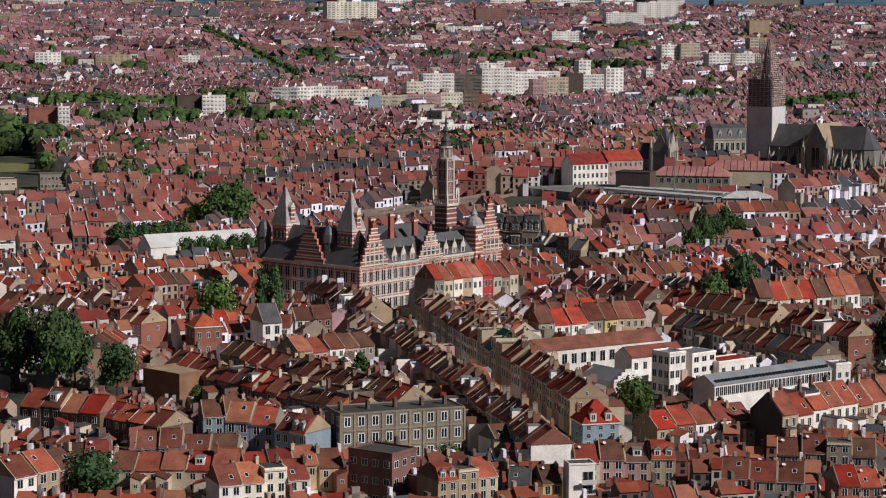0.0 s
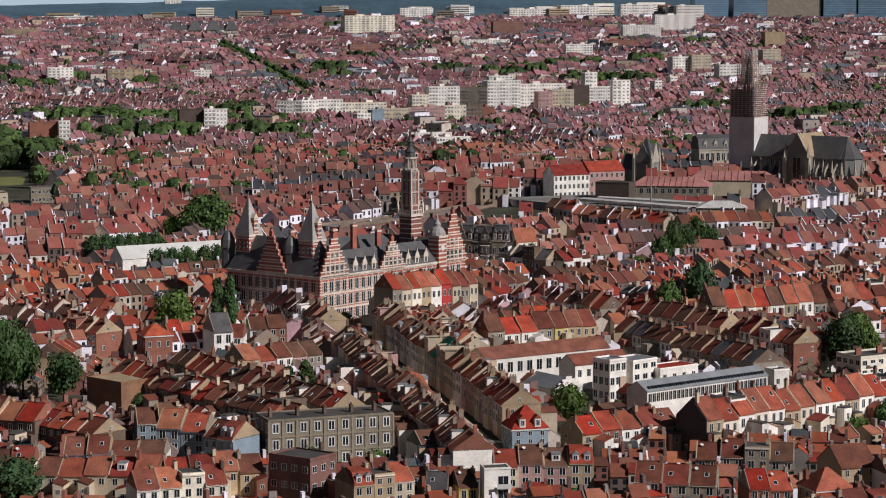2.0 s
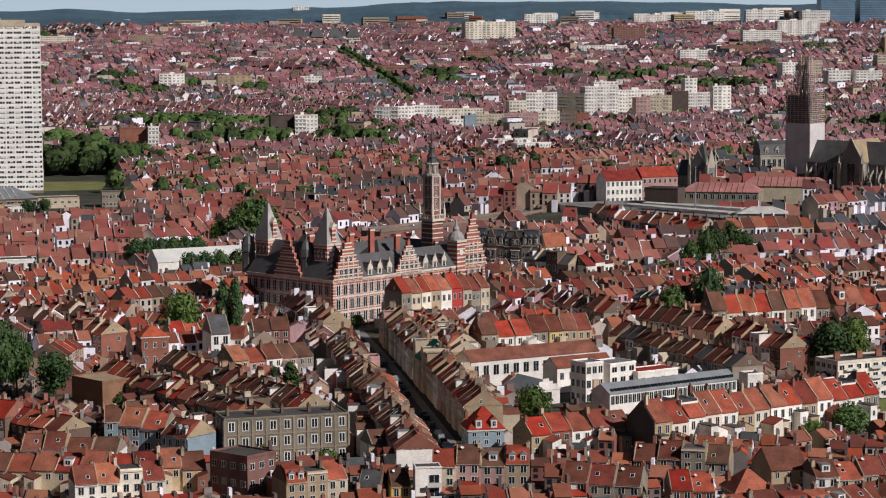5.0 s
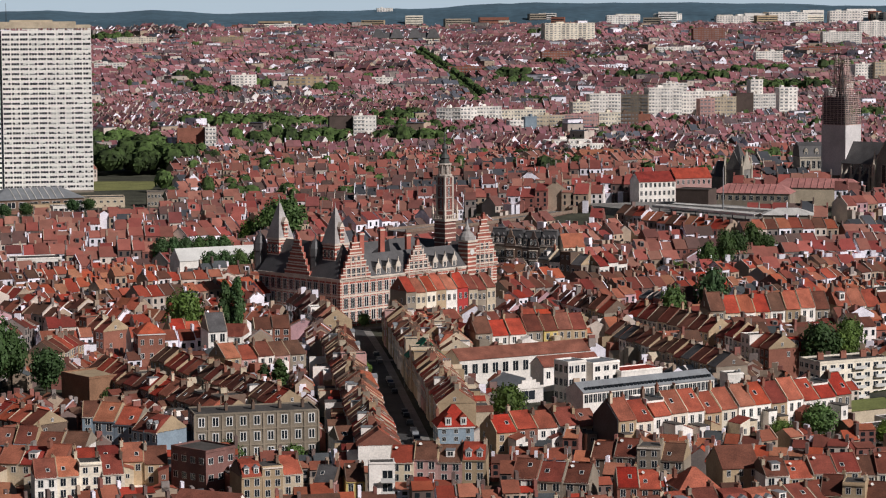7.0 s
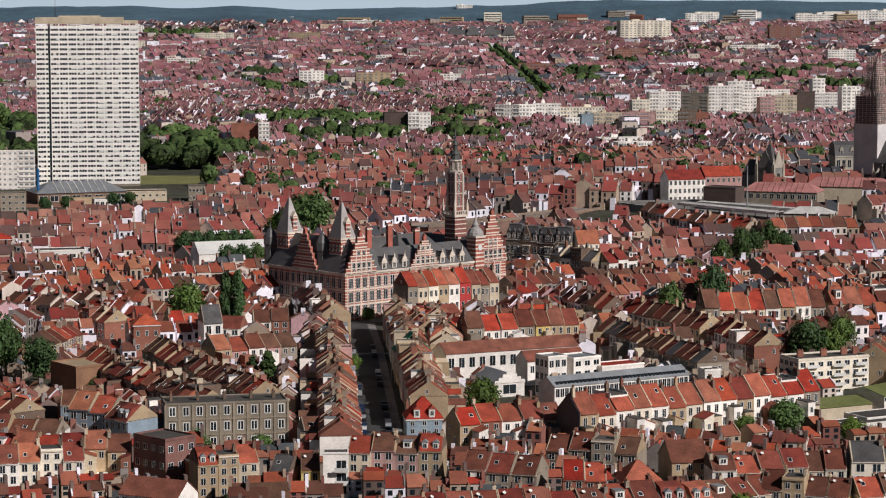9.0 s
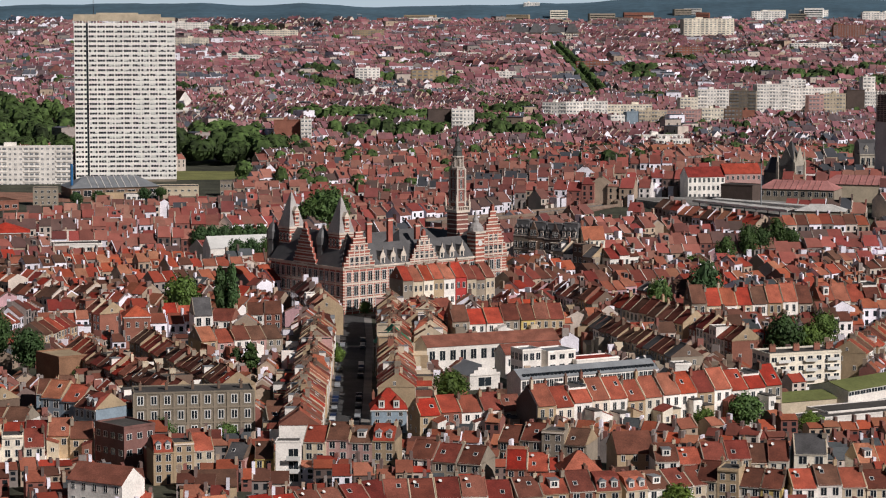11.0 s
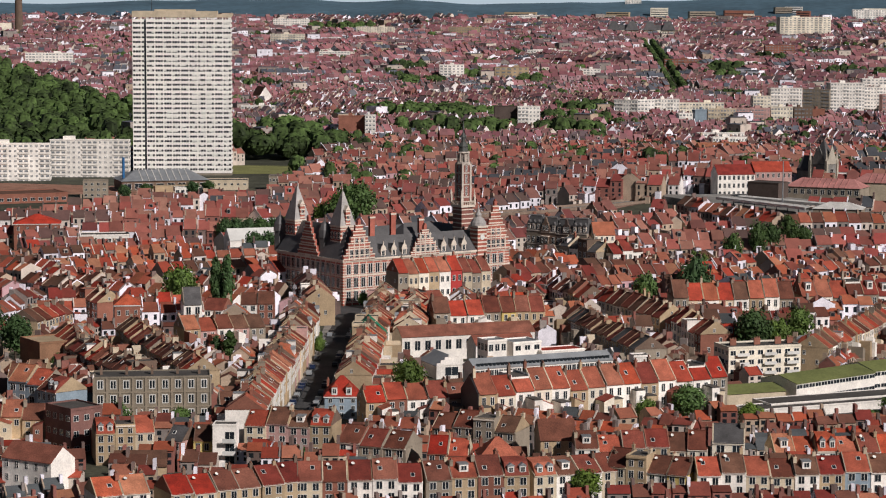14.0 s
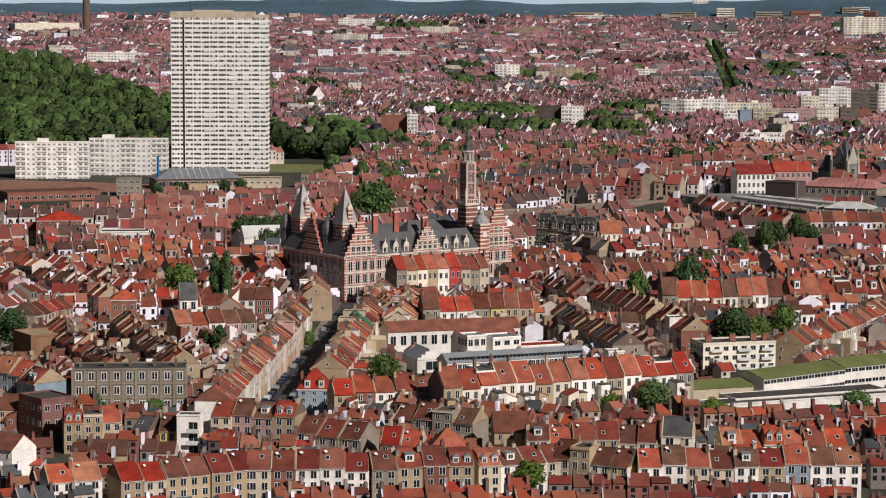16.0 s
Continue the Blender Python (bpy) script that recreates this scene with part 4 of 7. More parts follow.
# slate-roofed mansions beside the town hall
def mansion(x, y, turn, w, d, eave, label, gable, wall):
    """A tall narrow stone front under a slate mansard; gable: where a pointed stone gable breaks the eave, or None."""
    ob = thing("mansion", pose(x, y, ground_z(x, y), rz=turn), label, "house", "mansions")
    bm = bmesh.new()
    box(bm, 0, 0, -0.5, w, d, eave, 0)
    part("body", bm, wall, ob)
    for z in (4.4, 8.6, eave - 0.5):
        bm = bmesh.new()
        box(bm, 0.02, -0.2, z, w - 0.02, 0, z + 0.4)
        part("string_course", bm, PALE_GREY_STONE, ob)
    bm = bmesh.new()
    pts = [(0, 0), (w, 0), (w, d), (0, d)]
    a = [bm.verts.new((px, py, eave)) for px, py in pts]
    b = [bm.verts.new((px + (0.6 if px == 0 else -0.6), py + (2.2 if py == 0 else -2.2), eave + 6.0)) for px, py in pts]
    for i in range(4):
        bm.faces.new((a[i], a[(i + 1) % 4], b[(i + 1) % 4], b[i]))
    bm.faces.new(b)
    part("mansard_roof", bm, SLATE, ob)
    bm = bmesh.new()
    box(bm, 0.5, 2.0, eave + 6.0, w - 0.5, 2.3, eave + 6.5)
    part("roof_crest", bm, LEAD, ob)
    n = 3
    for i in range(n):
        c = w * (i + 0.5) / n
        if gable is not None and abs(c - gable) < 2.2:
            continue
        bm = bmesh.new()
        box(bm, c - 0.75, 0.1, eave + 0.3, c + 0.75, 2.0, eave + 2.8, 0)
        prism(bm, [(c - 1.0, eave + 2.8), (c + 1.0, eave + 2.8), (c, eave + 4.4)], 0, 2.4, "y", 1)
        dormer = part("dormer", bm, [STONE, SLATE], ob, "stone dormer")
        part("window", window_mesh(1.1, 1.8), None, dormer, "", pose(c, 0.09, eave + 0.6))
    if gable is not None:
        bm = bmesh.new()
        g = [(-2.2, eave - 0.1), (-2.2, eave + 1.8), (-1.6, eave + 2.4), (-1.5, eave + 3.6), (-0.7, eave + 4.3), (-0.6, eave + 5.4), (0, eave + 6.4)]
        prism(bm, [(gable + px, z) for px, z in g + [(-px, z) for px, z in g[-2::-1]]], -0.35, 0.5, "y")
        front = part("shaped_gable", bm, wall, ob, "curved stone gable with a tall window")
        for px in (-0.8, 0.8):
            part("window", window_mesh(1.2, 2.4), None, front, "", pose(gable + px, -0.36, eave + 0.5))
        for z in (4.9, 9.0):
            bm = bmesh.new()
            box(bm, gable - 1.7, -0.9, z, gable + 1.7, 0, z + 3.3, 0)
            box(bm, gable - 1.9, -1.1, z + 3.3, gable + 1.9, 0, z + 3.6, 1)
            bay = part("bay_window", bm, [wall, STONE], ob, "projecting stone bay window")
            for px in (-0.85, 0.85):
                part("window", window_mesh(1.2, 2.4), None, bay, "", pose(gable + px, -0.91, z + 0.5))
    xs = [c for c in (w * (i + 0.5) / n for i in range(n)) if gable is None or abs(c - gable) > 2.2]
    window_row(ob, xs, (1.0, 5.2, 9.4), 1.4, 2.7, -0.02)
    for px in (0.5, w - 0.5):
        part("chimney", chimney_mesh(2.0, 2.0, 4, "brick"), None, ob, "", pose(px, d / 2, eave + 5.0))


TAKEN.append((Vector((21, 1011)), Vector((60, 992))))
TAKEN.append((Vector((23, 1019)), Vector((54, 1003))))
for i, (w, tall, gable, wall, label) in enumerate(((7.2, 14.8, None, "grey", "narrow grey stone mansion with a slate mansard roof"), (7.8, 14.4, 2.6, "brown", "dark stone mansion with a shaped gable and bay windows"),
                                                   (8.0, 14.2, 5.3, "umber", "dark brick mansion with a shaped gable and slate roof"), (7.4, 15.0, None, "grey", "corner mansion with white dormers on its slate roof"))):
    along = (0, 7.25, 15.1, 23.15)[i]
    mansion(21.4 + 0.883 * along, 1010.9 - 0.469 * along, -28, w, 11, tall, label, gable, WALL[wall])
gabled("gabled_house", 51.4, 995.6, 20, 9.5, 6.5, 15, 5, WALL["ivory"], ROOF["orange"], "ivory house with an orange tiled roof beside the mansions", "house", 4, 4, (1.0, 1.8))

# black panel added over the end wall of the tall terrace
bm = bmesh.new()
prism(bm, [(-5.3, 0), (5.3, 0), (5.3, 11.7), (0, 16.3), (-5.3, 11.7)], -0.3, -0.1, "x")
cladding = thing("slate_hung_gable", pose(39, 609, 0, rz=31.8), "black panel added over the end wall of a tall terrace", "wall cladding")
part("slate_cladding", bm, DARK, cladding)

# ---- terraces ----
row(-33, 485, -22, 491, 11.5, "c", "white cream", "red orange")
row(-17, 487, 10, 505.5, 11.5, "c", "sand grey white cream", "m")
row(10, 505.5, 38, 511, 11.5, "c", "cream sand white brick", "m")
row(38, 511, 61, 519, 11.5, "c", "sand white grey brick", "maroon maroon red brown")
row(61, 519, 81, 531, 11.5, "c", "white grey white cream", "maroon maroon red brown")
row(81, 531, 100, 525.5, 11.5, "c", "yellow white cream sand", "brown brown maroon")
row(100, 525.5, 128, 530, 11.5, "c", "blue white grey cream", "brown maroon brown red")
row(128, 533, 152, 537, 11.5, "c", "blue white sand", "m")
row(70, 555, 93, 559, 11, "c", "white grey sand", "red maroon brown")
row(93, 562, 103, 562, 10.5, "c", "white ivory", "brown")
row(104, 561, 112, 561, 12.5, "c", "ivory", "slate", 8)
row(118, 560, 149, 567, 10.5, "c", "w", "m")
row(-51, 557, -37, 562, 11, "c", "sand cream", "orange red")
row(-15, 577.5, 8, 575.5, 11.5, "c", "sand cream brick pink white", "red orange brown")
row(14, 553, 31.5, 548, 11.5, "c", "white grey sand", "maroon brown")
row(36, 543, 46, 543, 11.5, "c", "brick", "red")
row(34, 581, 56, 575, 11.5, "c", "grey brown", "brown")
row(9, 611, 36, 622, 12.5, "f", "w", "red red orange maroon")
row(-98, 557, -78, 562, 11.5, "c", "white ivory cream white", "red maroon orange")
row(-119, 580, -91, 573.5, 11.5, "f", "sand cream", "red red maroon")
row(-91, 573.5, -69, 577, 11.5, "f", "sand white", "brown brown red maroon")
row(-114, 603, -103, 602, 11.5, "c", "blue", "maroon")
row(-103, 602, -90, 600, 11, "c", "white", "brown")
row(-144, 565, -130, 578, 13, "c", "w", "b")
row(-131, 589, -120, 588, 12, "c", "w", "b")
# Fronts turned from the sun; their shade is in the dark wall set
row(-140, 654, -120, 641, 13, "f", "d", "r")
row(-120, 644, -104, 626, 12, "f", "d", "r")
row(-98, 642, -87, 643, 12, "c", "u", "b")
row(-91, 627, -79, 623, 13, "c", "u", "r")
row(-78, 615, -71, 609, 12, "c", "u", "r")
row(-102, 712, -76, 668, 13, "f", "g", "b")
row(-76, 668, -56, 633, 13, "f", "g", "b")
row(-85, 734, -43, 649, 13, "f", "g", "b")
row(-91, 792, -81, 796, 13, "f", "white white ivory", "red")
row(-73, 794, -65, 793, 11, "c", "white", "red maroon")
row(-64, 809, -52, 811, 12, "c", "white ivory brick", "maroon brown")
row(-70, 737, -46, 752, 12.5, "f", "pink pink white white grey white", "red orange red brown")
row(-51, 870, -36, 813, 14, "c", "m", "b")
row(-34, 770, -18, 586, 13.5, "f", "p", "m")
row(-16, 836, 2, 645, 13.5, "c", "p", "m")
row(-125, 746, -121, 776, 12, "c", "sand cream brick", "b")
row(-124, 816, -108, 796, 13, "c", "sand cream brick", "b")
row(-140, 871, -124, 873, 12, "c", "w", "r")
row(-123, 866, -106, 856, 12, "c", "m", "r")
row(-114, 893, -93, 909, 12, "c", "w", "r")
row(-77, 889, -62, 904, 13, "c", "w", "r")
row(-180, 912, -154, 895, 12, "c", "m", "m")
row(-156, 862, -132, 841, 12, "c", "w", "r")
row(-138, 868, -122, 881, 12, "c", "m", "r")
row(-153, 874, -140, 885, 12, "c", "w", "b")
row(-174, 943, -152, 956, 12, "c", "m", "r")
row(-147, 956, -127, 962, 12, "c", "w", "r")
row(-128, 969, -109, 975, 12, "c", "m", "m")
row(-2, 819, 4, 752, 12.5, "c", "m", "r")
row(105, 750, 115, 753, 12, "c", "m", "r")
row(134, 723, 168, 828, 12.5, "f", "w", "r")
row(77, 923, 97, 948, 12.5, "c", "w", "r")
row(126, 925, 146, 943, 12.5, "c", "m", "r")
row(109, 865, 132, 880, 12.5, "f", "w", "r")
row(128, 869, 151, 867, 12.5, "f", "w", "r")
row(21, 898, 42, 926, 13, "c", "g", "b")
row(43, 896, 60, 906, 13, "c", "g", "b")
row(64, 906, 102, 927, 13, "c", "m", "m")
row(39, 609, 105, 650, 16, "f", "white cream white sand white ivory", "red red orange maroon red brown")
row(-30, 609, -23, 611, 10.5, "c", "white", "brown", 7)
row(-15.5, 852.5, -1.5, 861.8, 19.6, "c", "cream white ivory", "orange red orange", 4.4, (15.2, 4.4), 990)
row(-1.5, 861.8, 2.4, 864.5, 19.8, "c", "white", "red", 4.8, (15.2, 4.4), 990)
row(2.4, 864.5, 6.4, 867.5, 19.8, "c", "scarlet", "red", 4.8, (15.2, 4.4), 990)
row(6.4, 867.5, 16.3, 874.5, 18.8, "c", "grey cream", "maroon brown", 4.8, (14.4, 4.4), 990)
row(43, 963, 59, 946, 18.5, "c", "grey white grey brown", "slate brown slate", 5.6, (14.0, 3.5), 990)
row(59, 946, 71, 954, 18, "c", "grey brick white", "brown slate maroon", 5.6, (14.0, 3.5), 990)
row(88, 1131, 132, 1076, 13, "c", "cream brick grey white", "r")
row(134, 1073, 178, 1083, 13.5, "c", "cream white grey white", "r")
row(-77, 773, -71, 775, 17, "c", "white", "slate")
row(8, 775, 30, 783, 15, "f", "white white grey", "r")
row(30, 783, 35, 785, 15, "f", "yellow", "brown")
row(35, 785, 45, 788, 15, "f", "cream sand", "m")
row(42, 869, 60, 830, 14.5, "f", "cream ivory sand white", "b")
row(64, 825, 90, 781, 14.5, "c", "ivory cream white ivory brick", "b")
row(92, 776, 104, 742, 14, "c", "ivory brick white cream brick", "maroon red brown maroon")
row(57, 785, 84, 712, 12.5, "f", "grey sand white cream", "brown slate brown slate maroon")
row(88, 812, 130, 822, 18, "f", "w", "r")
row(132, 824, 170, 838, 18, "f", "w", "r")
row(-12, 826, 4, 836, 11.5, "f", "sand brick white", "maroon red")
row(-13, 811, 2, 819, 11.5, "f", "sand brick white", "orange red")
row(14, 838, 27, 845, 9, "f", "brick sand", "brown maroon")
row(-9, 800, -3, 778, 13, "c", "m", "r")
row(1, 806, 8, 798, 11, "f", "brick", "maroon")
row(20, 815, 42, 822, 12, "f", "m", "m")
row(27, 840, 40, 860, 11, "c", "sand cream", "b")
row(-26, 562, -21.5, 562.5, 9, "c", "yellow", "brown")
row(-32, 563, -27, 562, 8.5, "c", "pink", "slate")


# ---- Tower block and its neighbours ----
TOWER_WHITE = material("white_cladding", (0.9, 0.86, 0.8), 0.7, 0.03, 0.5, 0.06)


def build_tower_block():
    ob = thing("tower_block", pose(-271.8, 1494, -1, rz=9.5), "tall white tower block with thirty-three rows of windows", "tower block")
    w, d, floors, fh = 63.2, 17.0, 33, 3.03
    bm = bmesh.new()
    box(bm, 0.4, 0.4, 0, w - 0.4, d - 0.4, floors * fh + 1, 0)
    part("core", bm, GLASS, ob, "dark glazing behind the storeys")
    slot0, slot1 = 7.5, 8.8
    storeys, blinds = [], random.Random(12)
    for k in range(6):
        bm = bmesh.new()
        for a, b in ((0, slot0), (slot1, w)):
            box(bm, a, 0, 0, b, 0.5, 1.7, 0)
        for x0, n in ((0.0, 4), (slot1, 30)):
            step = (slot0 if n == 4 else w - slot1) / n
            for i in range(n + 1):
                c = x0 + i * step
                half = 0.42 if i % 3 == 0 else 0.1
                box(bm, max(c - half, x0), 0.04, 1.7, min(c + half, x0 + n * step), 0.45, fh, 0)
                if i < n and blinds.random() < 0.1 + 0.3 * i / 30:
                    low = blinds.uniform(1.7, 2.3)
                    box(bm, c + 0.1, 0.25, low, c + step - 0.1, 0.38, fh, 1)
        box(bm, w - 0.5, 0.5, 0, w, d, 1.5, 0)
        box(bm, 0, 0.5, 0, 0.5, d, 1.5, 0)
        storeys.append(mesh(bm, "storey", [TOWER_WHITE, FRAME]))
    for f in range(floors):
        part("storey", blinds.choice(storeys), None, ob, "", pose(0, 0, 2.5 + f * fh))
    bm = bmesh.new()
    box(bm, -0.2, -0.2, floors * fh + 2.5, w - 9, d, floors * fh + 6.5)
    box(bm, w - 9, 3, floors * fh + 2.5, w, d, floors * fh + 4.5)
    box(bm, 14, 4, floors * fh + 6.5, 40, 12, floors * fh + 7.5)
    part("roof_storey", bm, WALL["cream"], ob, "cream roof storey")
    bm = bmesh.new()
    cone(bm, 12, 8, floors * fh + 6, floors * fh + 18, 0.25, 0.1, 6)
    part("mast", bm, DARK, ob)
    bm = bmesh.new()
    box(bm, 0, 0.2, 0, w, d, 2.5)
    part("base_storey", bm, WALL["grey"], ob)


build_tower_block()


# Grey base colour paints the sky's reflection onto the panes
SLAB_GLASS = material("sky_lit_glazing", (0.22, 0.23, 0.24), 0.25, 0.2, 1.0, 0.2)


def slab(x, y, turn, w, d, h, label, wall="white", floors=8, bays=12, base=None, group="apartment slabs"):
    """An apartment slab far off: each storey has its windows and a stretch of balconies."""
    ob = thing("apartment_slab", pose(x, y, ground_z(x, y) if base is None else base, rz=turn), label, "apartment building", group)
    rr = random.Random(label + str(round(x)))
    bm = bmesh.new()
    box(bm, 0, 0, -4, w, d, h)
    part("body", bm, WALL[wall], ob)
    a = rr.uniform(0.12, 0.6)
    bm = bmesh.new()
    box(bm, w * a, d * 0.3, h, w * (a + 0.15), d * 0.7, h + 2.4)
    part("lift_house", bm, WALL[wall], ob)
    bm = bmesh.new()
    box(bm, -0.2, -0.2, h, w + 0.2, 0.2, h + 0.7)
    part("parapet", bm, WALL[wall], ob)
    if bays < 2:
        return ob
    fh, bay = h / floors, w / bays
    bm = bmesh.new()
    stretch = rr.choice((2, 3))
    for i in range(bays):
        c = (i + 0.5) * bay
        open_bay = (i // stretch) % 2 == 0
        q = bay * (0.33 if open_bay else 0.2)
        box(bm, c - q, -0.12, fh * 0.4, c + q, -0.02, fh * 0.78, 0)
        if open_bay:
            box(bm, c - bay * 0.5, -0.5, 0.0, c + bay * 0.5, -0.02, 0.18, 1)
            box(bm, c - bay * 0.5, -0.5, 0.18, c + bay * 0.5, -0.4, fh * 0.36, 1)
        else:
            box(bm, c - 0.08, -0.18, fh * 0.4, c + 0.08, -0.12, fh * 0.78, 1)
    for k in range(max(1, round(d / 4))):
        c = d * (k + 0.5) / max(1, round(d / 4))
        box(bm, w + 0.02, c - 0.7, fh * 0.36, w + 0.1, c + 0.7, fh * 0.86, 0)
    storey = mesh(bm, "storey_front", [SLAB_GLASS, WALL[wall]])
    if y > 2600:
        far = bmesh.new()
        for f in range(floors):
            n0 = len(far.verts)
            far.from_mesh(storey)
            far.verts.ensure_lookup_table()
            bmesh.ops.translate(far, verts=far.verts[n0:], vec=(0, 0, f * fh))
        part("front", far, [SLAB_GLASS, WALL[wall]], ob)
        return ob
    for f in range(floors):
        part("storey_front", storey, None, ob, "", pose(0, 0, f * fh))
    return ob


slab(-320, 1470, 10, 50, 14, 25.5, "white block of flats with small square windows", "white", 8, 15, -2)
slab(-357, 1432, 12, 46, 13, 25, "white block of flats with long balconies", "white", 8, 14, -2)
slab(-59, 1911, 8, 18, 12, 27, "white block of flats with dark balconies", "white", 9, 6)
slab(-78, 1914, 8, 19, 12, 27, "block of flats with a black end wall", "umber", 9, 1)
slab(-165, 1790, 10, 8, 14, 25, "narrow block with a white front", "white", 8, 3)
slab(-186, 1794, 8, 20, 12, 24, "red-brick block of flats", "brick", 6, 1)
# pale slabs along the boulevard, front row
slab(8, 2140, -16, 22, 14, 23, "white block of flats with a shaded wing", "white", 7, 8)
slab(29, 2134, 20, 16, 14, 23.5, "pale block of flats set at an angle", "white", 7, 5)
slab(44, 2150, 6, 22, 13, 23.5, "pale block of flats with long balconies", "white", 7, 8)
slab(66, 2160, 8, 40, 13, 20, "long cream block of flats", "ivory", 6, 14)
slab(68, 2019, 14, 12, 11, 17.5, "small white cube of flats", "white", 5, 4)
slab(81.5, 2030, 14, 10, 12, 20, "pale-blue narrow block", "blue", 6, 1)
slab(92, 2050, 8, 24, 12, 20, "sandy block of flats with bay windows", "cream", 6, 9)
slab(116, 2055, 8, 29, 12, 20.5, "pale-pink block of flats with bay windows", "pink", 6, 11)
slab(145.5, 2063, 10, 19, 12, 21.5, "cream block of flats", "ivory", 6, 7)
slab(166, 2090, 8, 16, 12, 20, "dark-brick block of flats", "brown", 6, 5)
slab(182, 2094, 14, 11, 12, 18.5, "plain red-brick end wall of a block", "brick", 5, 1)
# back row, stepping up towards the white balcony tower
slab(132, 2200, 10, 16, 14, 25, "pale stepped end of a long block", "ivory", 8, 5)
slab(148, 2208, 10, 29, 14, 32, "white block of flats with ribbon windows", "white", 10, 10)
# Shade on this wing is put into its grey wall colour
slab(177, 2215, -18, 25, 14, 31, "grey block of flats turned from the light", "grey", 10, 8)
slab(202, 2212, 12, 32, 15, 37, "white stepped block of flats", "white", 12, 11)
slab(234, 2240, 12, 47, 14, 32.5, "long white block of flats", "white", 10, 16)
slab(249, 2214, 10, 14, 12, 27, "pinkish block of flats", "pink", 8, 4)
slab(263, 2222, 10, 21, 12, 28, "sandy block of flats with balconies", "cream", 8, 7)
slab(288, 2262, 8, 17, 12, 30, "windowless dark-brown block", "umber", 9, 1)
slab(307, 2300, 8, 12, 14, 41, "tall white stair tower", "white", 12, 3)
slab(307.5, 2286, 10, 22, 14, 28, "white block of flats with narrow windows", "white", 9, 9)
slab(338, 2324, 10, 18, 15, 32, "white block of flats with rounded balconies", "white", 10, 4)
slab(88, 1800, 12, 34, 16, 13.5, "white office block with ribbon windows", "white", 4, 12)
slab(98, 1700, 14, 25, 14, 15.5, "low white office with ribbon windows", "white", 4, 12)
slab(190, 3790, 15, 82, 20, 39, "large cream block of flats", "ivory", 11, 12)
slab(-105, 4650, 4, 62, 30, 30, "pale tower block on the rise", "white", 12, 12, 62)
slab(-85, 4645, 4, 30, 30, 42, "pale stepped tower block on the rise", "white", 16, 6, 62)
slab(-1125, 3725, 38, 112, 30, 25, "wide cream building on the rise", "ivory", 3, 1)
slab(-756, 2903, 10, 58, 16, 24, "white flats with long balconies", "white", 7, 14)
slab(490, 2766, 12, 22, 16, 30, "white block of flats with balconies", "white", 9, 6)
slab(512, 2764, 12, 24, 16, 32, "cream block of flats", "cream", 9, 6)
slab(527, 2690, 10, 26, 16, 25, "white block of flats with a blank side", "white", 7, 6)
slab(654, 3000, 8, 24, 16, 26, "pale block of flats with deep balconies", "cream", 7, 4)
slab(757, 3400, 6, 30, 16, 30, "plain beige tower of flats", "sand", 9, 1)
slab(415, 2500, 14, 8, 12, 20, "narrow white house block", "white", 5, 2)
slab(442, 2550, 14, 8, 12, 21, "narrow white house block", "white", 5, 2)


# Blue glass, with distance haze also mixed into its colour
BLUE_GLASS = material("blue_curtain_glass", (0.09, 0.17, 0.25), 0.35, 0.2, 0.2, 0.2)


def glass_tower(x, y, turn, w, d, h, label):
    ob = thing("office_tower", pose(x, y, ground_z(x, y), rz=turn), label, "office tower", "office towers")
    bm = bmesh.new()
    box(bm, 0, 0, -1, w, d, h)
    part("curtain_wall", bm, BLUE_GLASS, ob)
    bm = bmesh.new()
    for f in range(int(h / 4)):
        box(bm, -0.2, -0.25, f * 4, w + 0.2, -0.01, f * 4 + 0.8)
    part("floor_bands", bm, ZINC, ob)


for gx, gw, gh in ((850, 60, 60), (920, 60, 72), (1084, 60, 120), (1148, 60, 140), (1212, 70, 130)):
    glass_tower(gx, 4280, 0, gw, 40, gh, "dark blue glass office tower far off")
office = flat_block("office_building", 982, 4285, 0, 99, 40, 78, WALL["grey"], "wide plain grey office building far off", "office building")
for gx, gy, gw, gh in ((-150, 4500, 90, 12), (60, 4480, 120, 12), (300, 4520, 80, 14), (-420, 4480, 70, 12), (-640, 4460, 60, 14), (-820, 4430, 60, 12), (460, 4530, 140, 14), (-260, 4300, 50, 16)):
    slab(gx, gy, 3, gw, 20, gh, "low pale building on the rise", "white", 3, 16)
for gx, gy, gw, gh in ((520, 4300, 60, 26), (620, 4350, 70, 30), (720, 4300, 60, 34), (810, 4250, 50, 34), (330, 4350, 60, 26), (420, 4400, 50, 26)):
    slab(gx, gy, 3, gw, 20, gh, "pale office slab on the rise", "white", 7, 12)
bm = bmesh.new()
cone(bm, 0, 0, 0, 85, 6.8, 5.4, 16)
solid("industrial_chimney", bm, WALL["brown"], pose(-1026, 3790, 40), "tall brown industrial chimney", "chimney")


# ---- church under repair ----
CHURCH_PALE = material("church_pale_stone", (0.42, 0.37, 0.3), 0.9, 0.1, 0.8, 0.22)
SHEETING = material("grey_sheeting", (0.66, 0.62, 0.6), 0.75, 0.0, 0.6, 0.12)
NETTING = material("dark_net", (0.13, 0.1, 0.1), 0.9, 0.0, 0.5, 0.3)
PLANK = material("scaffold_plank", (0.56, 0.41, 0.35), 0.85, 0.0, 2.0, 0.3)
TUBE = material("scaffold_tube", (0.55, 0.42, 0.38), 0.6)


